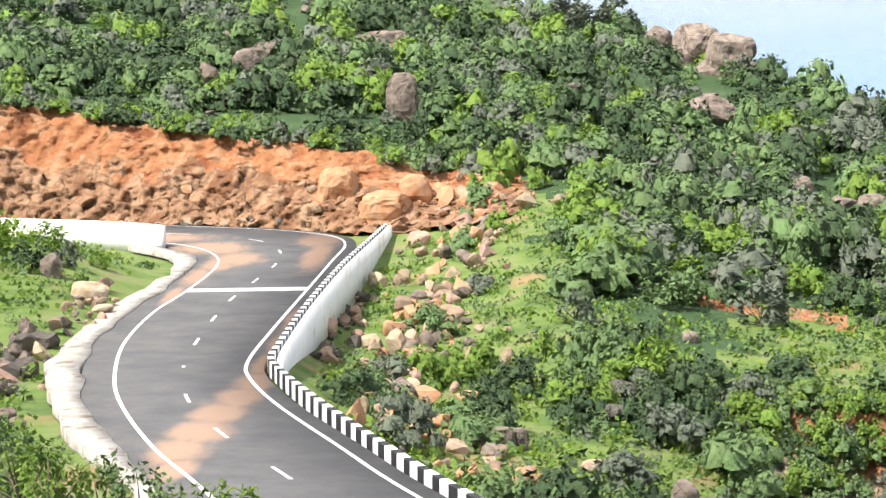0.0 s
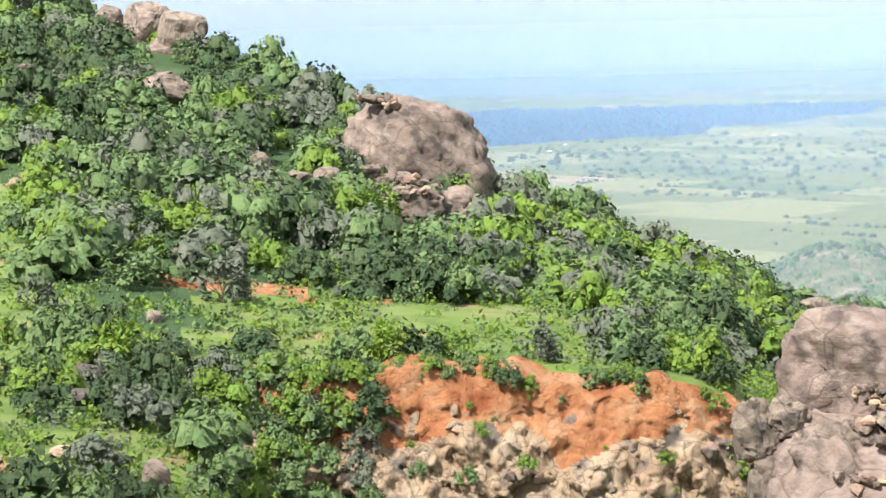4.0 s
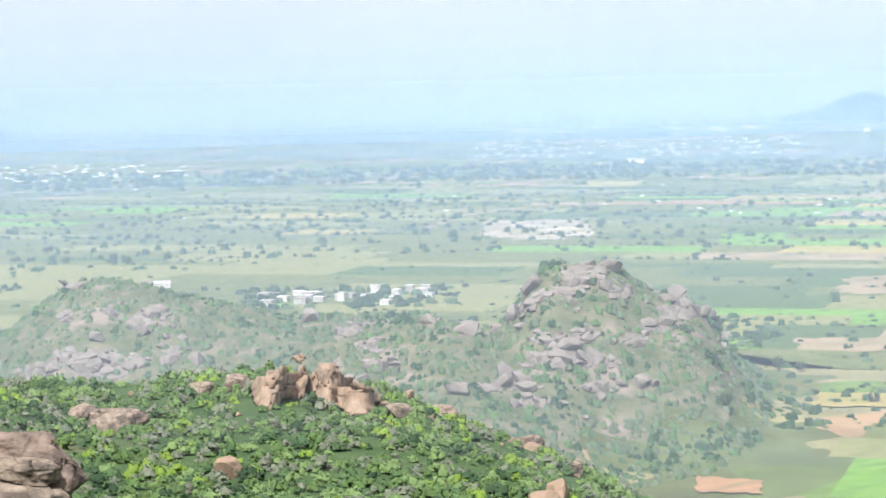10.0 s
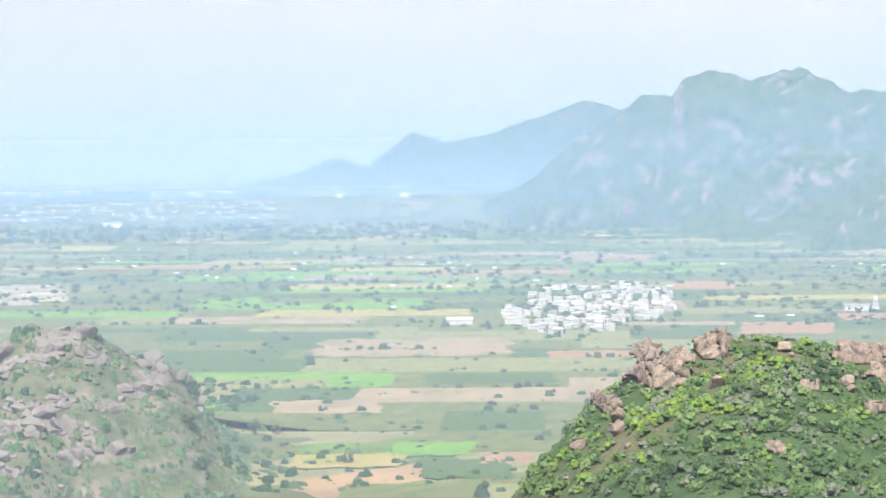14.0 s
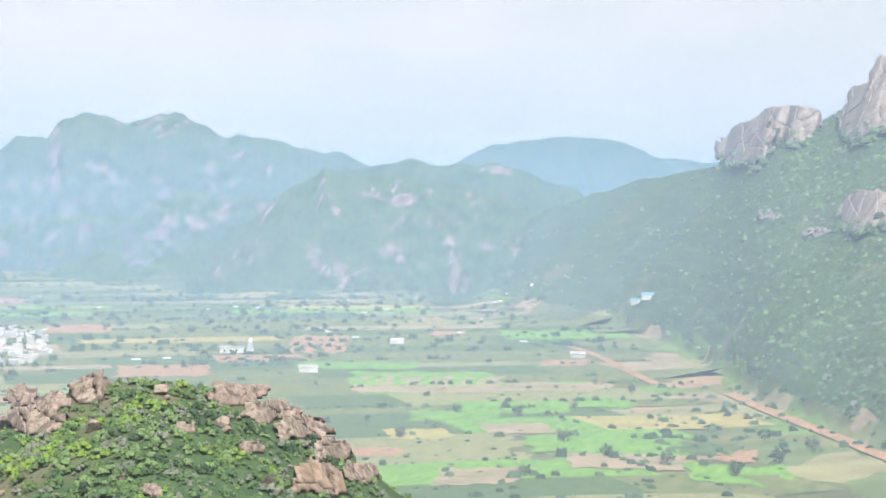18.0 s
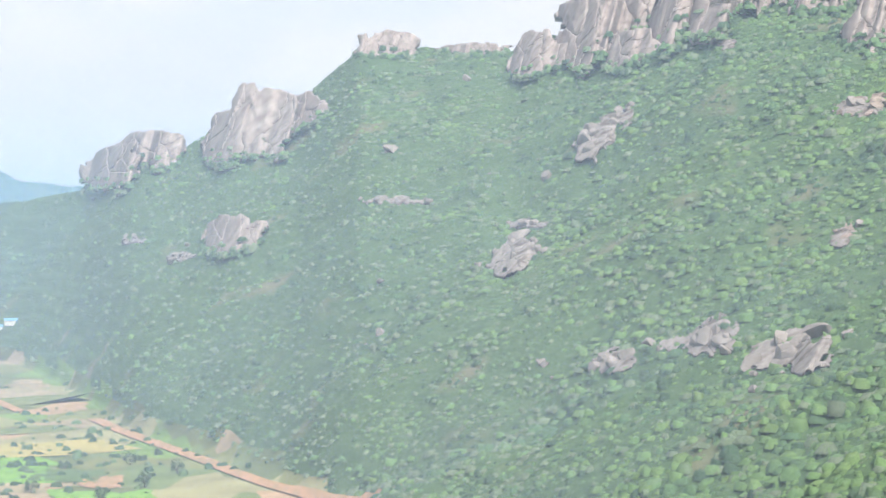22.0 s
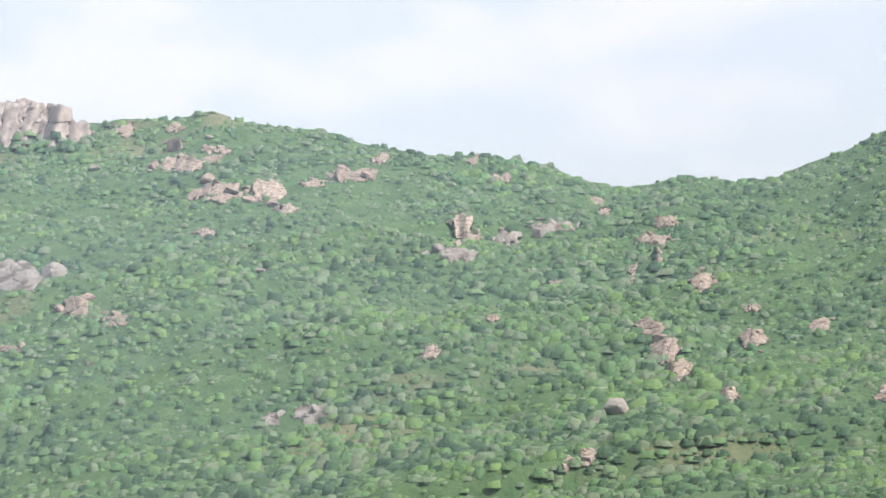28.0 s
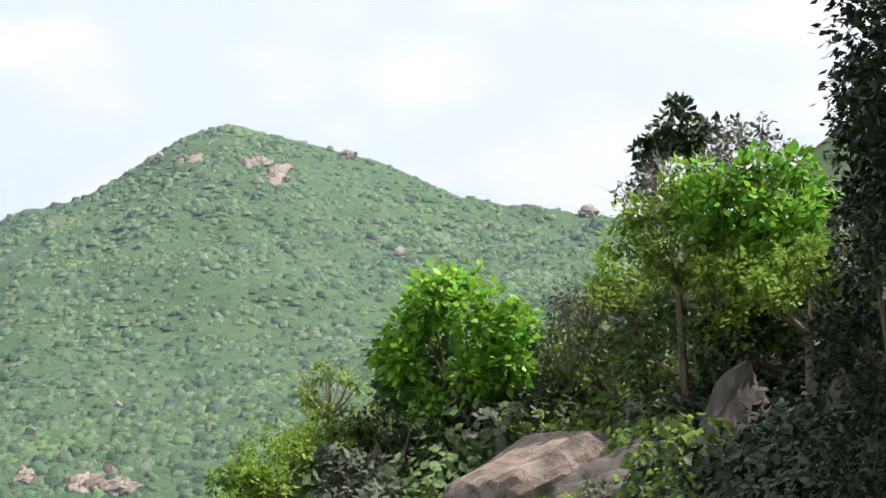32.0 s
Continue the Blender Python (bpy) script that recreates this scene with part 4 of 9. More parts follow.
def wall_along(name, pts, n, z_top, z_low, thick, mat, label):
    line, _ = smooth_line(pts, n)
    a, b = offset(line, -thick / 2), offset(line, thick / 2)
    V, F = [], []
    for i in range(n):
        zt, zl = z_top(*line[i]), z_low(*line[i])
        V += [(*a[i], zt), (*b[i], zt), (*b[i], zl), (*a[i], zl)]
    for i in range(n - 1):
        for e in range(4):
            F.append((i * 4 + e, i * 4 + (e + 1) % 4, (i + 1) * 4 + (e + 1) % 4, (i + 1) * 4 + e))
    F += [(0, 1, 2, 3), ((n - 1) * 4 + 3, (n - 1) * 4 + 2, (n - 1) * 4 + 1, (n - 1) * 4)]
    me = mesh_from(name, V, F, mat)
    bm = bmesh.new()
    bm.from_mesh(me)
    bmesh.ops.recalc_face_normals(bm, faces=bm.faces)
    bm.to_mesh(me)
    bm.free()
    return tagged(new(name, me), label, "wall", kind="structure")


wall_along("retaining_wall", [(-8.2, 101.3), (-8.2, 106.0), (-7.8, 121.4), (-6.8, 142.1), (-5.5, 160), (-4.5, 173.5)], 60,
           lambda x, y: road_z(x, y) + 0.27, lambda x, y: road_z(x, y) - 3.2, 0.3, M["white_paint"], "white painted retaining wall below the parapet")
wall_along("roadside_wall", [(-21.8, 158.5), (-26, 161.5), (-33, 164.0), (-48, 168)], 30,
           lambda x, y: road_z(x, y) + 1.7, lambda x, y: road_z(x, y) - 1.0, 0.4, M["white_paint"], "white painted wall along the inside of the bend")


# ---- plants ----
rng = np.random.default_rng(7)


def clump(n, leaf, seed, tall=0.9, jitter=0.55, hollow=0.55):
    """n leaf-mass quads over a lumpy dome of radius 1. Returns (n, 4, 3)."""
    g = np.random.default_rng(seed)
    d = g.normal(size=(n, 3))
    d[:, 2] = np.abs(d[:, 2]) * 1.0 - 0.15
    d /= np.linalg.norm(d, axis=1)[:, None]
    rad = hollow + (1 - hollow) * g.random(n) ** 0.6
    rad *= 1 + 0.38 * vnoise(d * 2.2 + seed * 7.1, seed)
    c = d * rad[:, None]
    c[:, 2] = c[:, 2] * tall + 0.12
    nrm = d + g.normal(size=(n, 3)) * jitter
    nrm[:, 2] += 0.35
    nrm /= np.linalg.norm(nrm, axis=1)[:, None]
    u = np.cross(nrm, g.normal(size=(n, 3)))
    u /= np.linalg.norm(u, axis=1)[:, None] + 1e-9
    w = np.cross(nrm, u)
    s = leaf * (0.6 + 0.8 * g.random(n))[:, None]
    asp = (0.55 + 0.5 * g.random(n))[:, None]
    bend = nrm * s * 0.25
    return np.stack([c - u * s, c - w * s * asp - bend * 0.5, c + u * s, c + w * s * asp - bend * 0.5], 1)


def dome(n, seed, rough=0.28, tall=0.8, puffs=9):
    """A mass of foliage of radius 1 made of rounded puffs: n x n quads over its top. Returns vertices and quads."""
    g = np.random.default_rng(seed)
    t = np.linspace(-1, 1, n + 1)
    gx, gy = np.meshgrid(t, t, indexing="ij")
    d = np.stack([gx.ravel(), gy.ravel(), 0.95 * (1 - np.maximum(np.abs(gx), np.abs(gy)).ravel()) - 0.03], 1)
    d /= np.linalg.norm(d, axis=1)[:, None]
    ix = np.arange(gx.size).reshape(n + 1, n + 1)
    f = np.stack([ix[:-1, :-1], ix[1:, :-1], ix[1:, 1:], ix[:-1, 1:]], -1).reshape(-1, 4)
    c = g.normal(size=(puffs, 3))
    c[:, 2] = np.abs(c[:, 2]) + 0.1
    c /= np.linalg.norm(c, axis=1)[:, None]
    near = np.max(np.exp(-(np.arccos(np.clip(d @ c.T, -1, 1)) / 0.42) ** 2) * g.uniform(0.6, 1.0, puffs), axis=1)
    v = d * (0.72 + 1.1 * rough * near + rough * 0.5 * vnoise(d * 3.0 + seed * 5.3, seed))[:, None]
    v *= np.array([g.uniform(0.95, 1.3), g.uniform(0.85, 1.05), 1.0])
    v[:, 2] *= tall
    return v, f


def lobed(lobes, per, leaf, seed, tall=1.05, full=0.95):
    """A bush of rounded leafy lobes: each a closed mass of foliage with small leaves standing out of it, with gaps between the lobes."""
    g = np.random.default_rng(seed)
    c = g.normal(size=(lobes, 3))
    c[:, 2] = np.abs(c[:, 2]) * 0.9
    c /= np.linalg.norm(c, axis=1)[:, None]
    c *= g.uniform(0.45, 0.8, lobes)[:, None]
    c[0] = (0, 0, 0.58)
    rho = g.uniform(0.26, 0.46, lobes) * min(1.0, (9.5 / lobes) ** 0.5)
    which = np.repeat(np.arange(lobes), per)
    n = len(which)
    d = g.normal(size=(n, 3)) + c[which] * 0.9 + np.array([0, 0, 0.3])
    d /= np.linalg.norm(d, axis=1)[:, None]
    p = c[which] + d * (rho[which] * g.uniform(0.82, 1.15, n))[:, None]
    nrm = d + g.normal(size=(n, 3)) * 0.3 + np.array([0, 0, 0.15])
    nrm /= np.linalg.norm(nrm, axis=1)[:, None]
    u = np.cross(nrm, g.normal(size=(n, 3)))
    u /= np.linalg.norm(u, axis=1)[:, None] + 1e-9
    w = np.cross(nrm, u)
    sz = leaf * (0.5 + 1.0 * g.random(n))[:, None]
    asp = (0.5 + 0.4 * g.random(n))[:, None]
    q = np.stack([p - u * sz, p - w * sz * asp - nrm * sz * 0.15, p + u * sz, p + w * sz * asp - nrm * sz * 0.15], 1).reshape(-1, 3)
    V, F, at = [], [], 0
    for k in range(lobes):
        v, f = dome(3, seed * 31 + k, 0.5, 1.0)
        v = v * rho[k] * full * g.uniform(0.8, 1.2, 3) + g.normal(size=v.shape) * rho[k] * 0.07
        v[:, 2] -= rho[k] * 0.25
        V.append(v + c[k])
        F.append(f + at)
        at += len(v)
    V, F = np.vstack(V + [q]), np.vstack(F + [np.arange(n * 4).reshape(-1, 4) + at])
    V[:, 2] = V[:, 2] * tall + 0.05
    return V, F


def cap(seed, rough=0.25, tall=0.85):
    """A six-sided leafy cap in eight quads, every corner out of true."""
    g = np.random.default_rng(seed)
    a = np.arange(6) * math.pi / 3
    top = np.stack([np.cos(a) * 0.55, np.sin(a) * 0.55, np.full(6, 0.9)], 1)
    low = np.stack([np.cos(a + 0.3), np.sin(a + 0.3), np.full(6, -0.15)], 1)
    v = np.vstack([top, low]) * (1 + rough * g.normal(size=(12, 1))) + g.normal(size=(12, 3)) * rough * 0.4
    v[:, 2] *= tall
    f = [(0, 1, 2, 3), (0, 3, 4, 5)] + [(i, 6 + i, 6 + (i + 1) % 6, (i + 1) % 6) for i in range(6)]
    return v, np.array(f)


def tuft(n, leaf, seed, tall=0.85, jitter=0.4, hollow=0.9):
    """A loose low plant of n leaf masses."""
    return clump(n, leaf, seed, tall, jitter, hollow).reshape(-1, 3), np.arange(n * 4).reshape(-1, 4)


def spread(name, label, places, sizes, templates, mats, weights=None, category="scrub", squash=(0.8, 1.25), patchy=0.0, patch_size=30.0):
    """One mass of plants too many to count: bushes at the given places."""
    n = len(places)
    pick = rng.integers(0, len(templates), n)
    turn = rng.random(n) * 2 * math.pi
    tall = squash[0] + (squash[1] - squash[0]) * rng.random(n)
    mat_of = rng.choice(len(mats), n, p=weights)
    if patchy:   # alike plants grow together
        u = (1 - patchy) * rng.random(n) + patchy * 0.9 * fbm(np.asarray(places) / patch_size, 3, 77)
        rank = np.empty(n)
        rank[np.argsort(u)] = (np.arange(n) + 0.5) / n
        mat_of = np.searchsorted(np.cumsum(weights), rank).clip(0, len(mats) - 1)
    V, F, S, base = [], [], [], 0
    for k, (tv, tf) in enumerate(templates):
        i = np.nonzero(pick == k)[0]
        if not len(i):
            continue
        c, s = np.cos(turn[i])[:, None], np.sin(turn[i])[:, None]
        x, y, z = tv[None, :, 0], tv[None, :, 1], tv[None, :, 2]
        q = np.stack([x * c - y * s, x * s + y * c, z * tall[i][:, None]], -1) * sizes[i][:, None, None]
        q += places[i][:, None, :]
        V.append(q.reshape(-1, 3))
        F.append((tf[None] + (base + np.arange(len(i)) * len(tv))[:, None, None]).reshape(-1, 4))
        S.append(np.repeat(mat_of[i], len(tf)))
        base += len(i) * len(tv)
    ob = new(name, mesh_from(name, np.concatenate(V), np.concatenate(F), mats, np.concatenate(S), smooth=any(templates is k for k in (NEAR, BACK, MIDDLING))))
    return tagged(ob, label, category, kind="stuff")


def places_in(n, az0, az1, r0, r1, keep=None, power=1.0, lift=-0.1, patch=60.0, thin=0.0):
    """Random places on the ground between two headings and two distances; thin: share left out in patches."""
    az = az0 + (az1 - az0) * rng.random(n)
    u = rng.random(n) ** power
    r = r0 + (r1 - r0) * u
    x, y = r * np.sin(np.radians(az)), r * np.cos(np.radians(az))
    ok = np.ones(n, bool)
    if thin:
        ok &= fbm(np.stack([x, y, np.zeros(n)], 1) / patch, 3, 31) > (thin - 0.5) * 1.6
    if keep is not None:
        ok &= keep(az, r, x, y)
    az, r, x, y = az[ok], r[ok], x[ok], y[ok]
    return np.stack([x, y, ground_z(az, r) + lift], 1), az, r


FAR = [cap(40 + i, 0.22, 0.95) for i in range(24)]
CROWNS = [dome(3, 140 + i, 0.5, 0.95, 5) for i in range(24)]
MIDDLING = [lobed(5, 6, 0.12, 60 + i, 0.95, 1.05) for i in range(14)]
CROWNS_FAR = [dome(3, 180 + i, 0.45, 0.9, 4) for i in range(20)]
NEAR = [lobed(17, 22, 0.062, 80 + i, 1.15, 0.8) for i in range(10)]
BACK = [lobed(13, 14, 0.08, 100 + i, 1.15, 0.85) for i in range(10)]
LOW = [tuft(24, 0.13, 210 + i, 0.7, 0.6, 0.5) for i in range(8)]
GREENS = [M["leaf_bright"], M["leaf_mid"], M["leaf_dark"], M["leaf_grey"]]


def on_hill(az, r, x, y):
    z = ground_z(az, r)
    return (z > -121) | (r < 560)


def slope_r(az):
    return np.interp(az, SEC_AZ, SEC_RZ[:, K_LAST, 0])


def near_ok(az, r, x, y):
    ok = np.ones(len(az), bool)
    ok &= ~((az < -3.6) & (r < 205))
    ok &= ~((az < 1.0) & (r < 190) & (x < np.interp(y, [60, 100, 120, 175], [6.5, -5, -4.0, 2])))
    ok &= ~((az > -3) & (az < 3.6) & (r > 84) & (r < 186) & (rng.random(len(az)) < 0.8))
    ok &= ~((az > 9) & (az < 26) & (r < 113))
    ok &= ~((az > 12.5) & (az < 26) & (r < 128) & (rng.random(len(az)) < 0.8))
    ok &= ~((az > 6.5) & (az < 24) & (r > 113) & (r < 136) & (rng.random(len(az)) < 0.5))
    ok &= ~((az > 13) & (az < 16.8) & (r > 172) & (r < 190) & (rng.random(len(az)) < 0.4))
    return ok


def grass_ok(az, r, x, y):
    ok = ~((az > 9) & (az < 26) & (r < 112.5))
    on_road = (x > np.interp(y, [60, 72, 92, 110, 130, 150, 160], [-14, -14, -19.5, -21.5, -21.5, -21, -30])) & (x < np.interp(y, [52, 68, 78, 90, 101, 121, 142, 174], [9, 3, -0.6, -4, -7, -6.6, -5.6, -3.4]))
    return ok & ~((az < 9) & on_road & (r < 184)) & ~((az < -1) & (r > 158) & (r < 204))


BLADES = [tuft(14, 0.22, 120 + i, 0.8, 0.9, 0.3) for i in range(5)]
pl, az, r = places_in(6500, -16, 26, 68, 175, grass_ok, lift=-0.05, thin=0.15, patch=9)
spread("grass", "tufts of bright green grass and low weeds", pl, 0.62 * (0.5 + 0.9 * rng.random(len(pl))), BLADES, [M["leaf_bright"], M["leaf_mid"], M["leaf_yellow"]], [0.45, 0.35, 0.2], category="grass")


# ---- rocks ----
def cells(p, seed=0):
    """Cellular noise: a random value for the nearest of scattered centres, and how near the border lies."""
    f = np.floor(p).astype(np.int64)
    best, second, val = np.full(len(p), 9.0), np.full(len(p), 9.0), np.zeros(len(p))
    for o in product((-1, 0, 1), repeat=3):
        c = f + np.array(o)
        j = np.stack([hash3(c[:, 0], c[:, 1], c[:, 2], seed + k) for k in range(3)], 1)
        dist = np.linalg.norm(c + j - p, axis=1)
        v = hash3(c[:, 0], c[:, 1], c[:, 2], seed + 7)
        nearer = dist < best
        second = np.where(nearer, best, np.minimum(second, dist))
        val = np.where(nearer, v, val)
        best = np.where(nearer, dist, best)
    return val, second - best


def facets_of(p, seed=0, tilt=1.0):
    """Broken rock: flat faces, each at its own depth and slant, and how near the border between two lies."""
    f = np.floor(p).astype(np.int64)
    best, second, out = np.full(len(p), 9.0), np.full(len(p), 9.0), np.zeros(len(p))
    for o in product((-1, 0, 1), repeat=3):
        c = f + np.array(o)
        j = np.stack([hash3(c[:, 0], c[:, 1], c[:, 2], seed + k) for k in range(3)], 1)
        off = p - c - j
        dist = np.linalg.norm(off, axis=1)
        slant = np.stack([hash3(c[:, 0], c[:, 1], c[:, 2], seed + 11 + k) for k in range(3)], 1) - 0.5
        v = hash3(c[:, 0], c[:, 1], c[:, 2], seed + 7) + tilt * (off * slant).sum(1) * 2
        nearer = dist < best
        second = np.where(nearer, best, np.minimum(second, dist))
        out = np.where(nearer, v, out)
        best = np.where(nearer, dist, best)
    return out, second - best


def rock_mesh(name, seed, size, subdiv=3, mat="granite", facets=12, lumps=0.10, cracks=0.0, flute=0.0, keep=0.5, blocky=0.0, pieces=1, square=1.0, shells=0.0, broken=0.0):
    """A weathered rock: one or more balls cut by flat faces, broken into blocks, lumped, pitted and cracked."""
    g = np.random.default_rng(seed)
    bm = bmesh.new()
    total = []
    for k in range(pieces):
        b2 = bmesh.new()
        bmesh.ops.create_icosphere(b2, subdivisions=subdiv, radius=1)
        p = np.array([v.co[:] for v in b2.verts])
        p = np.sign(p) * np.abs(p) ** square
        p /= np.linalg.norm(p, axis=1)[:, None] ** 0.25
        for _ in range(facets):
            d = g.normal(size=3)
            d /= np.linalg.norm(d)
            over = p @ d - (keep + 0.38 * g.random())
            p = p - np.where(over > 0, over * 0.92, 0)[:, None] * d
        p = p / np.abs(p).max(0)
        n = p / np.linalg.norm(p, axis=1)[:, None]
        sd = seed + k * 13
        p = p + n * (fbm(p * 1.3 + sd * 3.7, 3, sd) * lumps)[:, None]
        if blocky:
            q = p + 0.12 * np.stack([fbm(p * 3 + sd, 2, sd + j) for j in range(3)], 1)
            v1, e1 = cells(q * np.array([2.0, 2.0, 1.7]) + sd, sd)
            v2, e2 = cells(q * np.array([4.4, 4.4, 4.0]) + sd, sd + 40)
            p = p + n * ((v1 - 0.6) * blocky + (v2 - 0.5) * blocky * 0.4 - np.clip(0.10 - e1, 0, 1) * blocky * 2.5 - np.clip(0.07 - e2, 0, 1) * blocky * 1.5)[:, None]
        p = p + n * (fbm(p * 5.0 + sd, 3, sd + 5) * lumps * 0.4)[:, None]
        if broken:
            large, joint = facets_of(p * 1.25 + sd, sd + 60, 1.3)
            little, _ = facets_of(p * 2.9 + sd, sd + 70, 1.3)
            p = p + n * (broken * (large - 0.5) + broken * 0.4 * (little - 0.5) - broken * 0.7 * np.clip(0.05 - joint, 0, 1) / 0.05)[:, None]
        if cracks:
            c = np.abs(vnoise(p * np.array([1.7, 1.7, 2.6]) + sd, sd + 9))
            p = p - n * (np.clip(0.06 - c, 0, 1) * cracks * 24)[:, None]
        if shells:
            layer = (p[:, 2] * 0.86 + p[:, 0] * 0.30) * 4.6 + 0.15 * fbm(p * 1.4 + sd, 3, sd + 15)
            step = layer - np.floor(layer)
            p = p + n * (shells * (0.5 - step) - shells * 1.6 * np.clip(0.10 - step, 0, 1) * 4)[:, None]
        if flute:
            p = p + n * (fbm(p * np.array([3.6, 3.6, 0.8]) + sd, 4, sd + 3) * flute)[:, None]
        if pieces > 1:
            s = g.uniform(0.42, 0.72, 3)
            off = np.array([g.uniform(-0.6, 0.6), g.uniform(-0.4, 0.4), g.uniform(-0.45, 0.35)]) if k else np.array([0, 0, -0.1])
            p = p * (s if k else np.array([0.75, 0.8, 0.8])) + off
        p = p * np.array(size)
        for v, co in zip(b2.verts, p):
            v.co = co
        for f in b2.faces:
            f.smooth = subdiv > 4 and name != "cliff"
        me = bpy.data.meshes.new("tmp")
        b2.to_mesh(me)
        b2.free()
        bm.from_mesh(me)
        bpy.data.meshes.remove(me)
    me = bpy.data.meshes.new(name)
    bm.to_mesh(me)
    bm.free()
    me.materials.append(M[mat])
    return me


ROCKS = []


def ray_reach(ea, ee, r_guess, ease, foot=None):
    """How far out a rock face lies on a grid of headings and elevations (columns from the foot up), and the ground behind it: the face starts on the ground at its foot and leans back by no more than ease metres a metre of height."""
    nu, nv = ea.shape
    out, behind = np.empty((nu, nv)), np.empty((nu, nv))
    rs = np.linspace(r_guess * 0.72, r_guess * 1.35, 90)
    for i in range(nu):
        slope = np.degrees(np.arctan2(ground_z(np.full(90, ea[i].mean()), rs), rs))
        ridge = np.maximum.accumulate(slope)
        for j in range(nv):
            k = int(np.searchsorted(ridge, ee[i, j]))
            hit = 1e9
            if 0 < k < 90:
                t = (ee[i, j] - ridge[k - 1]) / max(1e-6, ridge[k] - ridge[k - 1])
                hit = rs[k - 1] + (rs[k] - rs[k - 1]) * min(1.0, max(0.0, t))
            elif k == 0:
                hit = rs[0]
            if j == 0 or (foot is not None and j <= foot[i]):
                out[i, j] = hit if hit < 1e8 else (out[i, j - 1] if j else r_guess)
            else:
                rise = math.radians(ee[i, j] - ee[i, j - 1]) * out[i, j - 1]
                out[i, j] = min(max(hit, out[i, j - 1] - rise), out[i, j - 1] + ease * rise)
            behind[i, j] = max(out[i, j], min(hit, out[i, j] + 40))
    for j in range(nv):
        out[:, j] = np.convolve(np.pad(out[:, j], 2, mode="edge"), np.ones(5) / 5, "valid")
    return out, np.maximum(out, behind)


def rock_face(kind, az, el, r, w, h, seed, mat, label, joints=5, flute=0.0, lean=0.0, stand=0.35, shape=2.6, group="rocks on the slopes", ease=2.0, ragged=0.45, deepest=9.0):
    """Bare rock breaking out of the slope: jointed blocks of half-width w and half-height h, standing forward of the ground by stand."""
    g = np.random.default_rng(seed)
    fine = max(0.45, 2.6 * r / 3650)
    nu, nv = int(np.clip(2.3 * w / fine, 8, 84)), int(np.clip(2.3 * h / fine, 6, 64))
    U, V = np.meshgrid(np.linspace(-1.15, 1.15, nu + 1), np.linspace(-1.15, 1.15, nv + 1), indexing="ij")
    u, v = U.ravel(), V.ravel()
    p3 = np.stack([u * w, v * h, np.full(u.size, seed * 3.1)], 1)
    big = min(w, h)
    uw = u + 0.13 * fbm(p3 / (big * 0.8), 3, seed)
    vw = v + 0.13 * fbm(p3 / (big * 0.8) + 9, 3, seed + 1)
    edge = 1 - (np.abs(uw) ** shape + np.abs(vw) ** shape) - ragged * fbm(p3 / (big * 0.6), 4, seed + 2)
    # joints: each block has its own tilt and stands out by its own amount
    cu, cv = g.uniform(-0.85, 0.85, joints), g.uniform(-0.85, 0.85, joints)
    aspect = w / h
    stretch_v = 0.45 if flute else 0.9
    dist = np.sqrt(((uw[:, None] - cu) * aspect) ** 2 + ((vw[:, None] - cv) * stretch_v) ** 2)
    order = np.sort(dist, 1)
    cell = np.argmin(dist, 1)
    gap = (order[:, 1] - order[:, 0]) if joints > 1 else np.full(u.size, 1.0)
    out_by = g.uniform(0.1, 1.0, joints)[cell] + (uw - cu[cell]) * g.normal(0, 0.5, joints)[cell] - (vw - cv[cell]) * g.uniform(-0.2, 0.6, joints)[cell]
    out_by -= 0.9 * np.clip(0.10 - gap, 0, 1) / 0.10
    small, border = facets_of(p3 * np.array([1, 0.7 if flute else 1.2, 1]) / (big * 0.42), seed + 8, 1.0)
    out_by += (0.45 if flute else 0.55) * (small - 0.5) - (0.25 if flute else 0.5) * np.clip(0.12 - border, 0, 1) / 0.12
    out_by += (0.10 if flute else 0.22) * fbm(p3 / (big * 0.22), 4, seed + 3, 0.6)
    if flute:
        out_by += flute * fbm(p3 * np.array([1 / (big * 0.16), 1 / (big * 1.1), 1]), 4, seed + 4)
    out_by *= min(stand * big, deepest) * np.clip((vw + 1.15) * 0.9, 0.05, 1)
    ea, ee = az + u * w / r * 57.3 + lean * v * h / r * 57.3, el + v * h / r * 57.3
    foot = np.argmax(edge.reshape(nu + 1, nv + 1) > 0, axis=1)
    reach, behind = [m.ravel() for m in ray_reach(ea.reshape(nu + 1, nv + 1), ee.reshape(nu + 1, nv + 1), r, ease, foot)]
    rise = np.clip(edge * 2.2, 0, 1)
    R = reach - out_by * rise + (1 - rise) * 0.12 * big - 0.5
    P = np.stack([R * np.sin(np.radians(ea)), R * np.cos(np.radians(ea)), R * np.tan(np.radians(ee))], 1)
    # the back, buried in the hill or closing a crag on the skyline
    Rb = behind + big * (0.3 + 0.5 * rise)
    B = np.stack([Rb * np.sin(np.radians(ea)), Rb * np.cos(np.radians(ea)), Rb * np.tan(np.radians(ee)) - big * 0.12], 1)
    ix = np.arange(u.size).reshape(nu + 1, nv + 1)
    q = np.stack([ix[:-1, :-1], ix[:-1, 1:], ix[1:, 1:], ix[1:, :-1]], -1).reshape(-1, 4)[:, ::-1]
    q = q[(edge[q] > 0.06).all(1)]
    base = Vector([float(c) for c in polar(az, el, r)])
    thing = new(kind)
    thing.matrix_world = Matrix.Translation(base)
    tagged(thing, label, "cliff" if kind == "cliff" else "rock", group=group)
    ROCKS.append((az, el, r, w, h))
    owner = cell[q[:, 0]]
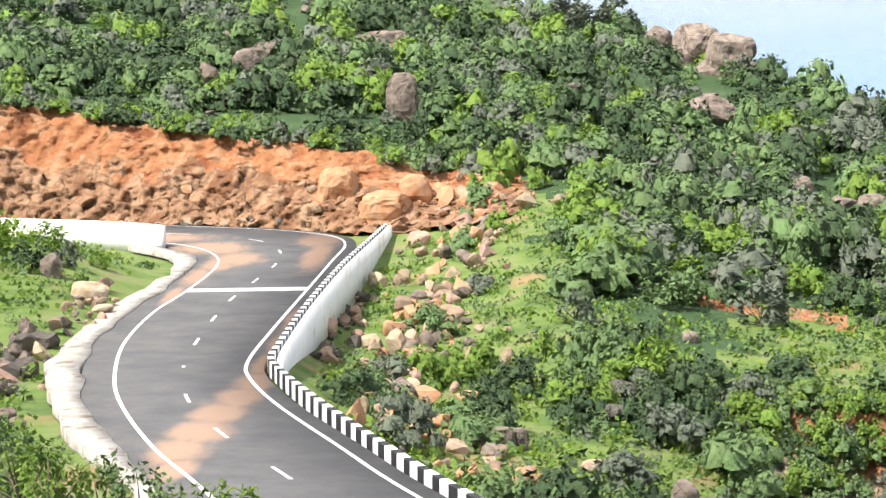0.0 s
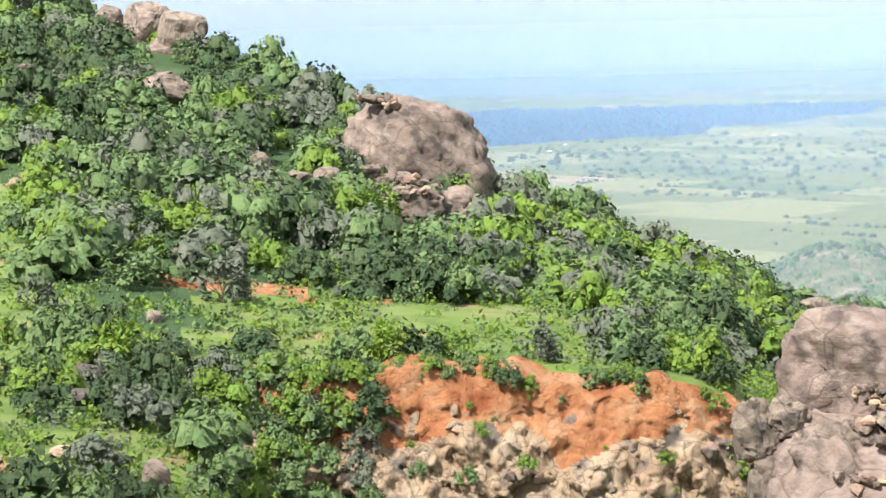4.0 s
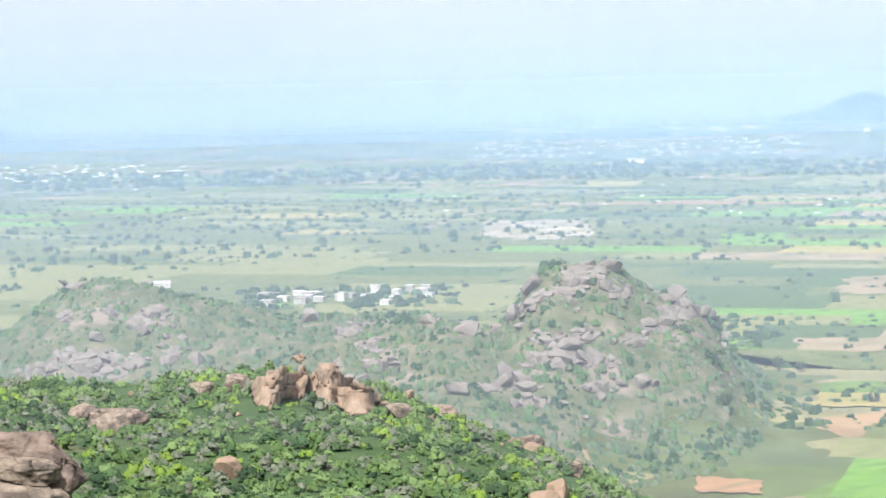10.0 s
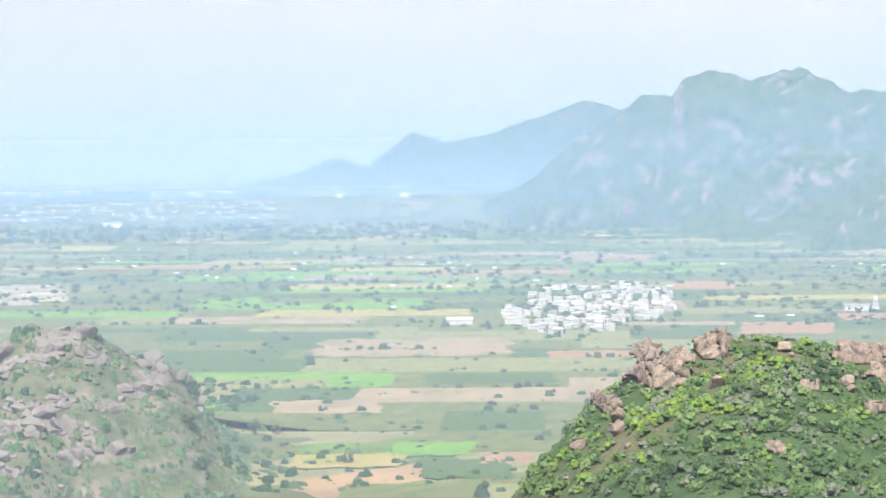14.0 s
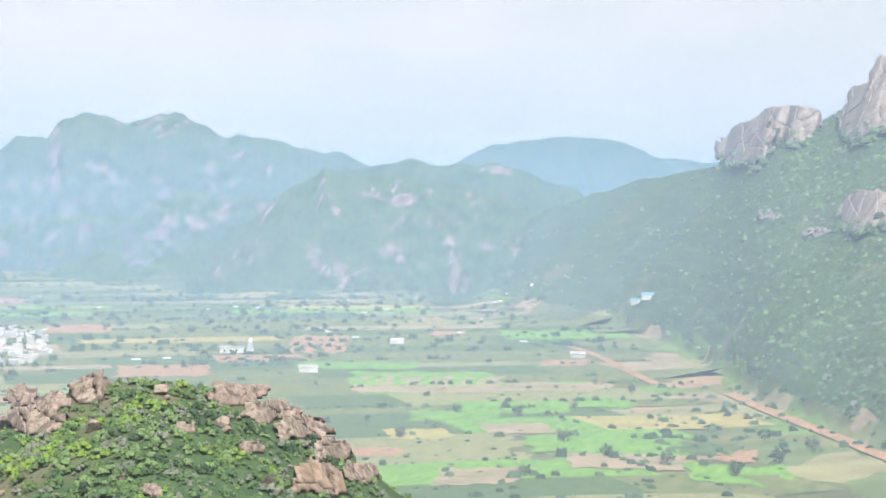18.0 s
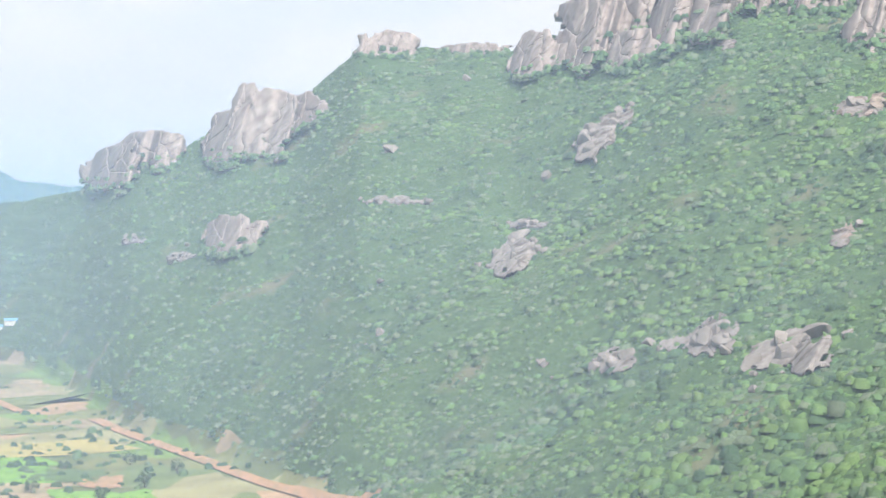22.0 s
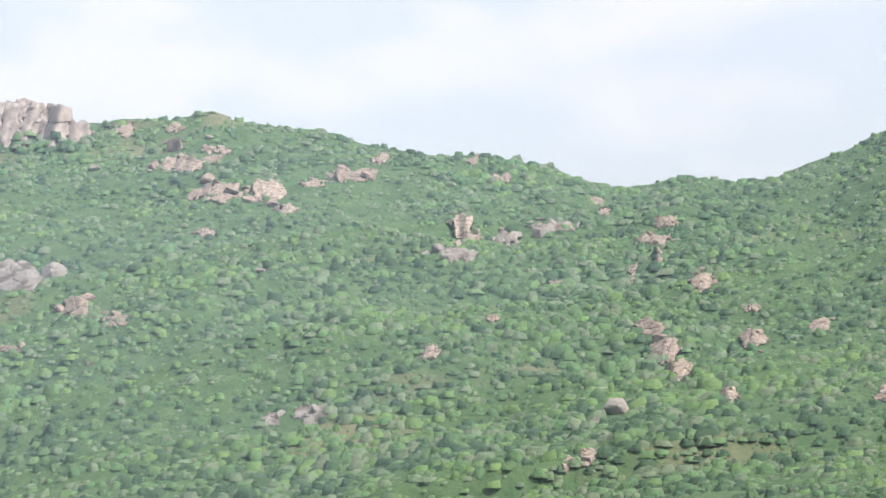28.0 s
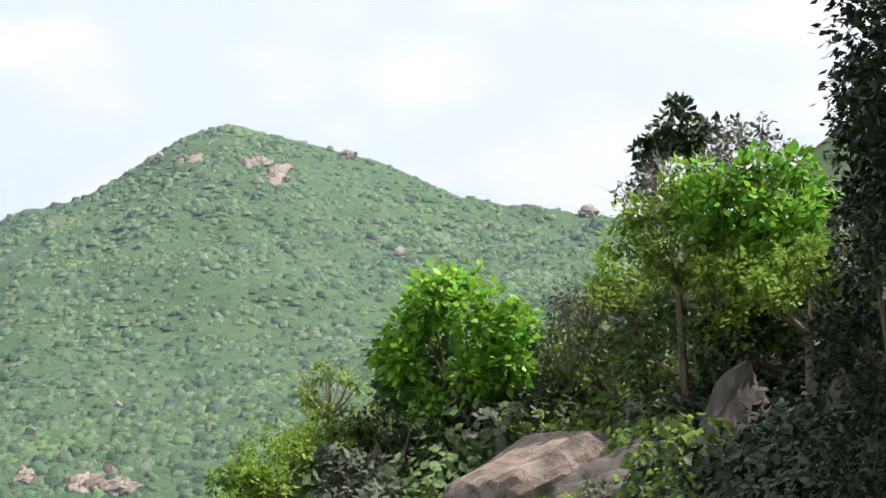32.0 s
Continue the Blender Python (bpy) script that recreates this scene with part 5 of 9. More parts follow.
    for c in np.unique(owner):
        f = q[owner == c]
        if len(f) < 3:
            continue
        e = np.concatenate([f[:, [0, 1]], f[:, [1, 2]], f[:, [2, 3]], f[:, [3, 0]]])
        key = {}
        for a_, b_ in e:
            key[(int(a_), int(b_))] = 1
        rim = np.array([k for k in key if (k[1], k[0]) not in key])
        used = np.unique(f)
        to = np.full(u.size, -1)
        to[used] = np.arange(len(used))
        n = len(used)
        side = np.stack([to[rim[:, 1]], to[rim[:, 0]], to[rim[:, 0]] + n, to[rim[:, 1]] + n], 1)
        verts = np.vstack([P[used], B[used]]) - np.array(base)
        part_of("block", mesh_from("block", verts, np.vstack([to[f], side, (to[f] + n)[:, ::-1]]), M[mat]), None, thing)
    return thing


KINDS = {   # joints, flutes, how far it stands out of the slope, outline, lean, raggedness, most it stands out in metres
    "cliff": (8, 0.04, 0.15, 2.1, 1.1, 0.45, 5.0),
    "crag": (4, 0.0, 0.42, 2.0, 1.2, 0.5, 2.2),
    "rock_slab": (3, 0.0, 0.16, 2.0, 2.4, 0.7, 0.9),
}


BLOCKS = [[rock_mesh("block", 1300 + 20 * i + k, (1, 0.9, 0.85), 3, m, 12, 0.05, keep=0.45, blocky=0.06, square=0.6) for k in range(9)] for i, m in enumerate(("pale_granite", "granite"))]


def rock_at(kind, az, el, r, w, d, h, seed, mat, label):
    """A rock of half-sizes w, d, h, its middle at heading az and elevation el, sunk into the slope; the larger kinds are jointed faces."""
    g = random.Random(seed)
    if kind == "boulder":
        ROCKS.append((az, el, r, w, h))
        ob = new(kind, rock_mesh(kind, seed, (w, d, h * 1.1), 4 if max(w, h) / r * 3600 > 40 else 3, mat, 7, 0.07, 0.05, 0.0, 0.6, 0.07, square=0.66))
        ob.matrix_world = Matrix.Translation(polar(az, el, r) - Vector((0, 0, h * 0.2))) @ pose(0, 0, 0, 0, g.uniform(-8, 8), -az + g.uniform(-12, 12))
        return tagged(ob, label, "rock", group="rocks on the slopes")
    joints, flute, stand, shape, ease, ragged, deepest = KINDS[kind]
    if max(w, h) / r * 3600 < 30:
        joints = 3
    if kind == "cliff":
        mat = "cliff_granite"
    if kind == "crag":
        w, h = w * 0.9, h * 0.8
    along = g.uniform(0.1, 0.6) if 82 < az < 113 and kind == "rock_slab" else g.uniform(-0.3, 0.3)   # slabs lie along the falling hillside
    if kind == "rock_slab":
        thing = rock_face(kind, az, el, r, w * 0.95, h * 0.9, seed, mat, label, joints, flute, along, stand, shape, "rocks on the slopes", ease, ragged, deepest)
        base = thing.matrix_world.translation
        n = 3 + int(min(8, w * h / 14))
        us, vs = [g.gauss(0, 0.5) for _ in range(n)], [g.gauss(0.05, 0.45) for _ in range(n)]
        bw = (w * h) ** 0.5
        for k in range(n):
            a, e = az + (us[k] * w + along * vs[k] * h) / r * 57.3, el + vs[k] * h / r * 57.3
            d = ray_reach(np.full((1, 1), a), np.full((1, 1), e), r, 1.0)[0][0, 0]
            size = bw * g.uniform(0.25, 0.62)
            up = g.uniform(0.7, 1.3)
            block = part_of("block", BLOCKS[mat == "granite"][g.randrange(9)], None, thing)
            block.matrix_local = Matrix.Translation(polar(a, e, d) - base) @ pose(0, 0, 0, g.uniform(-25, 25), g.uniform(-25, 25), g.uniform(0, 360)) @ Matrix.Diagonal((size * 1.15, size, size * up, 1))
        return thing
    return rock_face(kind, az, el, r, w * 1.08, h * 1.08, seed, mat, label, joints, flute, along if kind != "cliff" else 0.25, stand, shape, "" if kind == "cliff" else "rocks on the slopes", ease, ragged, deepest)


def cut_face(name, label, az0, az1, step, k0, rows, rocky, seed, out=1.0, rough=1.0, rock="cut_rock"):
    """The broken face of an excavation between two rows of the ground's sections: red earth above, blocky rock below."""
    az = np.arange(az0, az1, step)
    c0 = [np.interp(az, COLS, ctrl[k0, c]) for c in (0, 1)]
    c1 = [np.interp(az, COLS, ctrl[k0 + 1, c]) for c in (0, 1)]
    V = []
    for j in range(rows + 4):
        u = min(1.0, j / rows)
        r = c0[0] * (1 - u) + c1[0] * u - out + (0.6 * (j - rows) if j > rows else 0)
        z = c0[1] * (1 - u) + c1[1] * u
        r, z = r - (1 - u) * 0.4, z + (0.0 if j <= rows else 0.05 * (j - rows))
        V.append(np.stack([r * np.sin(np.radians(az)), r * np.cos(np.radians(az)), z, np.full(len(az), u)], 1))
    V = np.array(V)
    n, c = V.shape[:2]
    P = V.reshape(-1, 4)
    u = P[:, 3]
    p = P[:, :3].copy()
    line = rocky + 0.22 * fbm(p / 6.0, 2, seed + 1) + 0.14 * fbm(p / 1.8, 2, seed + 2)
    hard = np.clip((line - u) * 6 + 0.5, 0, 1)
    q = p + np.stack([fbm(p / 1.5, 2, seed + 3), fbm(p / 1.5, 2, seed + 4), fbm(p / 1.5, 2, seed + 5)], 1) * 0.25
    v1, e1 = facets_of(q / np.array([1.5, 1.5, 1.7]), seed, 1.2)
    v2, e2 = facets_of(q / np.array([0.6, 0.6, 0.7]), seed + 30, 1.2)
    push = rough * hard * (v1 * 0.6 + v2 * 0.28 - np.clip(0.06 - e1, 0, 1) * 2.5 - np.clip(0.06 - e2, 0, 1) * 1.0)
    groove = fbm(p * np.array([1 / 0.8, 1 / 0.8, 1 / 7.0]), 4, seed + 6) * 0.6 + fbm(p * np.array([1 / 2.2, 1 / 2.2, 1 / 4.0]), 4, seed + 8) * 0.5
    push += (1 - hard) * (groove * 0.8 + fbm(p * np.array([1.6, 1.6, 0.4]), 4, seed + 14) * 0.16) + fbm(p / 8.0, 2, seed + 9) * 0.5
    push += hard * fbm(p * np.array([1 / 0.9, 1 / 0.9, 1 / 6.0]), 4, seed + 16) * 0.45
    push *= np.clip((1.02 - u) * 8, 0.25, 1)
    azp = np.degrees(np.arctan2(p[:, 0], p[:, 1]))
    push -= 6.0 * np.clip(1 - (azp - az0) / 1.6, 0, 1) ** 2 + 6.0 * np.clip(1 - (az1 - azp) / 1.6, 0, 1) ** 2
    p[:, 2] += np.clip(u * 4 - 3, 0, 1) * (fbm(p / 2.5, 3, seed + 12) * 0.7 - 0.1)
    a = np.arctan2(p[:, 0], p[:, 1])
    p[:, 0] -= np.sin(a) * push
    p[:, 1] -= np.cos(a) * push
    p[:, 2] += hard * (v1 - 0.5) * 0.25
    ix = np.arange(n * c).reshape(n, c)
    qd = np.stack([ix[:-1, :-1], ix[:-1, 1:], ix[1:, 1:], ix[1:, :-1]], -1).reshape(-1, 4)
    slot = (hard[qd[:, 0]] < 0.5).astype(int)
    ob = new(name, mesh_from(name, p, qd, [M[rock], M["red_soil"]], slot))
    return tagged(ob, label, "rock face", kind="structure")


quarry = cut_face("quarry_face", "broken quarry face of tan rock under red earth", 9.0, 25.8, 0.075, 3, 90, 0.80, 40, 1.2)
road_side = cut_face("road_cut", "steep road cut of red earth over broken tan rock", -19, 2.6, 0.07, 6, 80, 0.56, 60, 1.0, 0.85, "cut_earth")


def front_of(base, blocks, az, el, spread_deg=0.14):
    """How far out the face of the given parts lies on a heading and elevation."""
    V = np.vstack([np.array([(base + m @ v.co)[:] for v in b.data.vertices]) for b, m in blocks])
    hd, r = np.degrees(np.arctan2(V[:, 0], V[:, 1])), np.hypot(V[:, 0], V[:, 1])
    ev = np.degrees(np.arctan2(V[:, 2], r))
    out = []
    for a, e in zip(az, el):
        k = (np.abs(hd - a) < spread_deg) & (np.abs(ev - e) < spread_deg)
        out.append(float(r[k].min()) if k.any() else None)
    return out


def outcrop(name, label, blocks, stones, seed, mat="granite", shells=0.0):
    """A crag: great jointed blocks leaning together with small broken stones wedged between them."""
    base = polar(blocks[0][0], blocks[0][1], blocks[0][2])
    crag = root(name, base)
    tagged(crag, label, "rock outcrop")
    made = []
    for k, (az, el, r, w, h, tilt) in enumerate(blocks):
        me = rock_mesh("block", seed + k, (w * 1.05, max(w, h) * 0.8, h * 1.05), 5 if w > 1.2 else 4, mat, 6 if k or not shells else 3, 0.06, 0.05, 0.0, keep=0.66, blocky=0.03 if k or not shells else 0.0, square=0.68 if k or not shells else 0.85, shells=shells if k == 0 else 0.0, broken=0.03 if shells and not k else 0.11)
        ob = part_of("block", me, None, crag)
        at_block = Matrix.Translation(polar(az, el, r) - base) @ pose(0, 0, 0, 0, tilt, -az + (k * 53 % 24) - 12)
        ob.matrix_local = at_block
        made.append((ob, at_block))
    at = []
    for k, (az, el, wide, high, count, size) in enumerate(stones):
        g = random.Random(seed + k)
        at += [(az + g.uniform(-wide, wide), el + g.uniform(-high, high), size * g.uniform(0.45, 1.2)) for _ in range(count)]
    kinds = [rock_mesh("stone", seed + 60 + k, (1, 0.85, 0.72), 3, mat if k % 2 else "rubble", 13, 0.06, keep=0.4, blocky=0.05, square=0.6) for k in range(8)]
    for k, ((az, el, s), r) in enumerate(zip(at, front_of(base, made, [a[0] for a in at], [a[1] for a in at]))):
        if r is None:
            continue
        ob = part_of("stone", kinds[k % 8], None, crag)
        ob.matrix_local = Matrix.Translation(polar(az, el, r) - base) @ pose(0, 0, 0, k * 31 % 40, k * 17 % 30, k * 77 % 360) @ Matrix.Diagonal((s, s, s, 1))
    return crag


outcrop("rock_outcrop", "massive cracked brown granite outcrop at the quarry edge",
        [(27.02, -9.20, 94.5, 3.92, 3.04, 4), (30.21, -9.70, 92.6, 2.48, 1.57, 6), (29.40, -10.93, 90.8, 3.33, 1.59, 10), (30.00, -9.77, 91.0, 1.76, 0.65, 5),
         (26.90, -12.50, 91.2, 4.72, 3.10, 22), (30.86, -12.61, 93.0, 2.24, 2.16, 0), (23.91, -10.70, 91.5, 1.08, 1.39, -6), (24.77, -10.33, 91.6, 0.85, 0.92, 4),
         (24.29, -12.24, 91.2, 0.98, 1.55, 0), (25.90, -11.34, 91.4, 1.80, 1.47, 18)],
        [(27.3, -9.75, 0.75, 0.35, 26, 0.34), (27.02, -10.73, 0.4, 0.35, 10, 0.4), (26.91, -12.29, 1.0, 0.4, 10, 0.4)], 300)
outcrop("rock_dome", "huge rounded granite dome with cracked ledges and loose blocks",
        [(14.35, -3.55, 190.0, 6.9, 7.3, 10), (14.39, -4.49, 168.0, 2.75, 2.24, 4), (15.64, -4.58, 172.0, 2.03, 2.29, 8), (13.19, -3.30, 180.0, 0.82, 0.66, 0),
         (13.54, -3.66, 180.5, 1.15, 0.98, 5), (14.13, -3.55, 181.0, 0.88, 0.74, 10), (14.55, -3.70, 182.0, 0.88, 0.60, 0), (14.95, -3.85, 183.0, 0.75, 0.56, 0),
         (16.80, -4.96, 174.0, 1.58, 1.58, 20), (13.31, -1.27, 188.0, 1.28, 0.40, 5)],
        [(14.42, -3.67, 0.5, 0.3, 14, 0.5), (13.39, -1.31, 0.6, 0.2, 10, 0.6)], 340, shells=0.08)

# single rocks, from the road outwards
LABEL = "weathered granite boulder among the hillside shrubs"
rock_at("boulder", -1.60, 1.01, 239, 3.0, 2.7, 2.3, 101, "granite", LABEL)
rock_at("boulder", -1.09, -0.46, 206, 1.8, 1.6, 2.7, 102, "granite", LABEL)
rock_at("boulder", 7.03, 0.99, 257, 3.2, 3.0, 2.9, 103, "granite", LABEL)
rock_at("boulder", 8.14, 0.82, 251, 3.4, 3.0, 3.1, 104, "granite", LABEL)
rock_at("boulder", 6.00, 1.15, 261, 2.2, 2.0, 1.8, 105, "granite", LABEL)
rock_at("boulder", 7.55, 0.20, 250, 2.4, 2.0, 2.0, 326, "granite", LABEL)
rock_at("boulder", 8.45, 0.20, 248, 1.8, 1.6, 2.1, 327, "granite", LABEL)
rock_at("boulder", 6.62, 0.50, 254, 1.7, 1.5, 1.6, 328, "granite", LABEL)
rock_at("boulder", 7.66, -0.87, 212, 3.3, 2.6, 1.8, 106, "granite", LABEL)
rock_at("boulder", 7.27, -0.46, 229, 1.9, 0.6, 0.4, 107, "granite", LABEL)
rock_at("boulder", 8.53, -2.14, 193, 1.7, 1.4, 1.0, 108, "granite", LABEL)
rock_at("boulder", 10.06, -2.97, 181, 1.2, 1.0, 1.1, 109, "granite", LABEL)
rock_at("boulder", 11.15, -3.41, 177, 1.2, 1.1, 0.8, 110, "granite", LABEL)
rock_at("boulder", 11.97, -3.47, 177, 1.5, 1.4, 1.1, 111, "granite", LABEL)
rock_at("boulder", -5.90, 1.05, 238, 1.4, 1.3, 1.6, 112, "granite", LABEL)
rock_at("boulder", -4.15, 2.05, 290, 4.4, 3.4, 2.6, 324, "granite", LABEL)
rock_at("boulder", -2.65, 2.15, 292, 3.8, 3.0, 2.2, 325, "granite", LABEL)
rock_at("boulder", -5.46, 0.43, 225, 1.7, 1.5, 2.2, 113, "granite", LABEL)
rock_at("boulder", 3.62, -0.22, 225, 1.3, 1.2, 0.8, 114, "granite", LABEL)
rock_at("boulder", -2.60, 0.17, 224, 0.9, 0.8, 0.6, 115, "granite", LABEL)
rock_at("boulder", -1.65, -2.45, 189, 2.4, 1.7, 1.2, 116, "granite", LABEL)
rock_at("boulder", 5.38, -4.54, 153, 0.6, 0.6, 0.4, 117, "granite", LABEL)
rock_at("boulder", 7.70, -5.44, 145, 0.5, 0.5, 0.6, 118, "granite", LABEL)
rock_at("boulder", 5.17, -8.60, 113, 1.0, 0.9, 0.6, 119, "dark_and_shaded_stone", "dark grey broken stone beside the road slope")
rock_at("boulder", 4.87, -9.31, 107, 0.8, 0.7, 0.5, 120, "dark_and_shaded_stone", "dark grey broken stone beside the road slope")
rock_at("boulder", 6.84, -11.55, 91, 0.7, 0.6, 0.8, 121, "granite", LABEL)
rock_at("boulder", 6.93, -7.19, 126, 0.6, 0.5, 0.5, 122, "granite", LABEL)
rock_at("boulder", 9.89, -8.83, 110, 0.6, 0.5, 0.8, 123, "granite", LABEL)
rock_at("boulder", 10.87, -10.08, 108, 0.5, 0.5, 1.2, 124, "dark_and_shaded_stone", "dark grey broken stone beside the road slope")
rock_at("boulder", 2.10, -10.04, 98, 0.6, 0.6, 0.6, 125, "granite", LABEL)
rock_at("boulder", 4.22, -10.82, 95, 0.6, 0.6, 0.4, 126, "rubble", "pale tan boulder lying in the grass")
rock_at("boulder", 1.58, -10.38, 96, 0.5, 0.4, 0.3, 127, "rubble", "pale tan boulder lying in the grass")
rock_at("boulder", -2.95, -3.04, 182, 1.9, 1.7, 2.4, 128, "orange", "rounded orange earth-stained boulder at the foot of the cut")
rock_at("boulder", -1.56, -3.56, 178, 2.6, 2.3, 1.7, 129, "orange", "rounded orange earth-stained boulder at the foot of the cut")
rock_at("boulder", -0.81, -3.09, 180, 1.5, 1.3, 1.7, 130, "orange", "rounded orange earth-stained boulder at the foot of the cut")
rock_at("boulder", 8.85, -2.73, 185, 1.0, 0.9, 0.7, 131, "granite", LABEL)
rock_at("boulder", 12.78, -3.23, 188, 1.0, 0.9, 0.7, 132, "granite", LABEL)
rock_at("boulder", 13.49, -3.72, 181, 1.0, 0.9, 0.9, 133, "granite", LABEL)
rock_at("boulder", 14.05, -3.51, 191, 1.1, 1.0, 0.7, 134, "granite", LABEL)
rock_at("boulder", -9.89, -5.83, 125, 1.2, 1.1, 0.8, 135, "rubble", "pale tan boulder lying in the grass")
rock_at("boulder", -8.69, -4.32, 169, 1.2, 1.0, 0.7, 136, "rubble", "pale tan boulder lying in the grass")
rock_at("boulder", -10.96, -5.06, 131, 0.7, 0.7, 0.9, 137, "granite", LABEL)
rock_at("boulder", -9.58, -6.28, 122, 0.7, 0.5, 0.3, 138, "rubble", "pale tan boulder lying in the grass")
rock_at("boulder", -11.84, -7.22, 107, 0.9, 0.8, 0.7, 139, "dark_and_shaded_stone", "dark grey broken stone beside the road slope")
rock_at("boulder", -11.15, -7.09, 109, 0.8, 0.7, 0.6, 140, "dark_and_shaded_stone", "dark grey broken stone beside the road slope")
rock_at("boulder", -11.70, -7.85, 102, 0.7, 0.6, 0.6, 141, "dark_and_shaded_stone", "dark grey broken stone beside the road slope")
rock_at("boulder", -12.17, -7.99, 101, 0.7, 0.6, 0.6, 142, "dark_and_shaded_stone", "dark grey broken stone beside the road slope")
rock_at("boulder", -12.10, -8.46, 98, 0.5, 0.5, 0.4, 143, "granite", LABEL)
rock_at("boulder", -11.96, -9.39, 88, 0.4, 0.4, 0.3, 144, "granite", LABEL)
rock_at("boulder", -12.27, -9.15, 90, 0.5, 0.4, 0.4, 145, "granite", LABEL)
rock_at("boulder", 25.55, -7.20, 228, 1.9, 1.4, 0.9, 146, "granite", LABEL)
rock_at("boulder", 29.07, -7.16, 339, 1.9, 1.4, 0.9, 147, "granite", LABEL)
LABEL = "broken granite block beside the outcrop"
rock_at("boulder", 33.09, -12.25, 155, 1.9, 1.7, 2.1, 148, "granite", LABEL)
rock_at("boulder", 33.72, -11.93, 165, 1.4, 1.2, 1.8, 149, "granite", LABEL)
rock_at("boulder", 34.50, -12.24, 160, 1.3, 1.2, 1.5, 150, "granite", LABEL)
rock_at("boulder", 35.74, -12.70, 152, 1.7, 1.5, 1.5, 151, "granite", LABEL)
rock_at("boulder", 32.45, -12.40, 152, 1.5, 1.3, 1.9, 152, "granite", LABEL)
LABEL = "bare rounded rock on the scrubby crest"
rock_at("crag", 37.17, -7.70, 304, 4.8, 3.2, 4.2, 153, "orange_granite", LABEL)
rock_at("crag", 37.86, -6.96, 358, 1.8, 1.2, 1.4, 154, "orange_granite", LABEL)
rock_at("crag", 38.61, -7.74, 315, 4.3, 2.9, 3.9, 155, "orange_granite", LABEL)
rock_at("crag", 39.57, -8.11, 306, 3.7, 2.4, 3.1, 156, "orange_granite", LABEL)
rock_at("boulder", 36.08, -7.61, 313, 2.3, 2.1, 1.6, 157, "granite", LABEL)
rock_at("boulder", 40.68, -8.50, 296, 2.2, 1.8, 1.2, 158, "granite", LABEL)
rock_at("boulder", 35.12, -7.74, 315, 2.4, 1.9, 1.3, 159, "granite", LABEL)
rock_at("boulder", 41.99, -8.52, 333, 2.5, 2.0, 1.4, 160, "granite", LABEL)
rock_at("boulder", 32.83, -8.45, 283, 4.3, 2.6, 1.8, 161, "granite", LABEL)
rock_at("boulder", 31.73, -8.22, 292, 2.4, 1.7, 1.2, 162, "granite", LABEL)
rock_at("boulder", 44.21, -9.43, 334, 3.4, 1.7, 1.2, 163, "granite", LABEL)
rock_at("boulder", 45.71, -10.20, 302, 1.0, 0.9, 1.3, 164, "granite", LABEL)
rock_at("boulder", 32.68, -8.57, 274, 3.0, 2.7, 1.9, 165, "granite", LABEL)
LABEL = "grey rock slab on a low scrubby hill"
rock_at("rock_slab", 32.40, -6.98, 786, 15.2, 10.3, 7.2, 166, "pale_granite", LABEL)
rock_at("rock_slab", 31.46, -6.63, 808, 6.7, 6.0, 5.6, 167, "pale_granite", LABEL)
rock_at("rock_slab", 33.71, -5.73, 829, 11.5, 7.3, 5.1, 168, "pale_granite", LABEL)
rock_at("rock_slab", 32.76, -5.44, 837, 5.1, 4.6, 3.5, 169, "pale_granite", LABEL)
rock_at("rock_slab", 31.42, -5.55, 843, 4.7, 4.2, 3.0, 170, "pale_granite", LABEL)
rock_at("rock_slab", 34.31, -6.73, 796, 6.6, 6.0, 4.4, 171, "pale_granite", LABEL)
rock_at("rock_slab", 30.66, -7.07, 805, 6.7, 6.0, 4.5, 172, "pale_granite", LABEL)
rock_at("rock_slab", 31.68, -4.71, 888, 6.2, 3.5, 2.5, 173, "pale_granite", LABEL)
rock_at("rock_slab", 39.29, -6.24, 800, 9.0, 4.0, 2.8, 174, "pale_granite", LABEL)
rock_at("rock_slab", 39.91, -6.71, 780, 7.0, 4.2, 3.0, 175, "pale_granite", LABEL)
rock_at("rock_slab", 40.22, -7.20, 874, 8.5, 5.2, 3.6, 176, "pale_granite", LABEL)
LABEL = "pale bare rock on a low rocky hill"
rock_at("rock_slab", 44.60, -5.36, 800, 6.5, 6.5, 8.5, 177, "pale_granite", LABEL)
rock_at("rock_slab", 45.98, -4.83, 772, 11.9, 10.1, 5.0, 478, "pale_granite", LABEL)
rock_at("rock_slab", 45.58, -5.37, 762, 6.3, 5.7, 5.3, 179, "pale_granite", LABEL)
rock_at("rock_slab", 46.92, -5.23, 771, 6.4, 5.8, 4.3, 180, "pale_granite", LABEL)
rock_at("rock_slab", 43.88, -7.85, 717, 14.9, 4.3, 3.0, 181, "pale_granite", LABEL)
rock_at("rock_slab", 44.51, -8.36, 695, 8.7, 3.6, 2.5, 182, "pale_granite", LABEL)
rock_at("rock_slab", 45.32, -7.14, 726, 18.1, 6.4, 4.4, 183, "pale_granite", LABEL)
rock_at("rock_slab", 45.01, -6.57, 742, 9.9, 4.4, 3.1, 184, "pale_granite", LABEL)
rock_at("rock_slab", 48.70, -5.90, 810, 14.4, 6.5, 4.4, 185, "pale_granite", LABEL)
rock_at("rock_slab", 48.08, -6.26, 799, 10.0, 4.5, 3.1, 186, "pale_granite", LABEL)
rock_at("rock_slab", 46.42, -7.90, 715, 7.9, 4.8, 3.4, 187, "pale_granite", LABEL)
rock_at("rock_slab", 45.96, -6.48, 739, 6.1, 5.5, 4.1, 188, "pale_granite", LABEL)
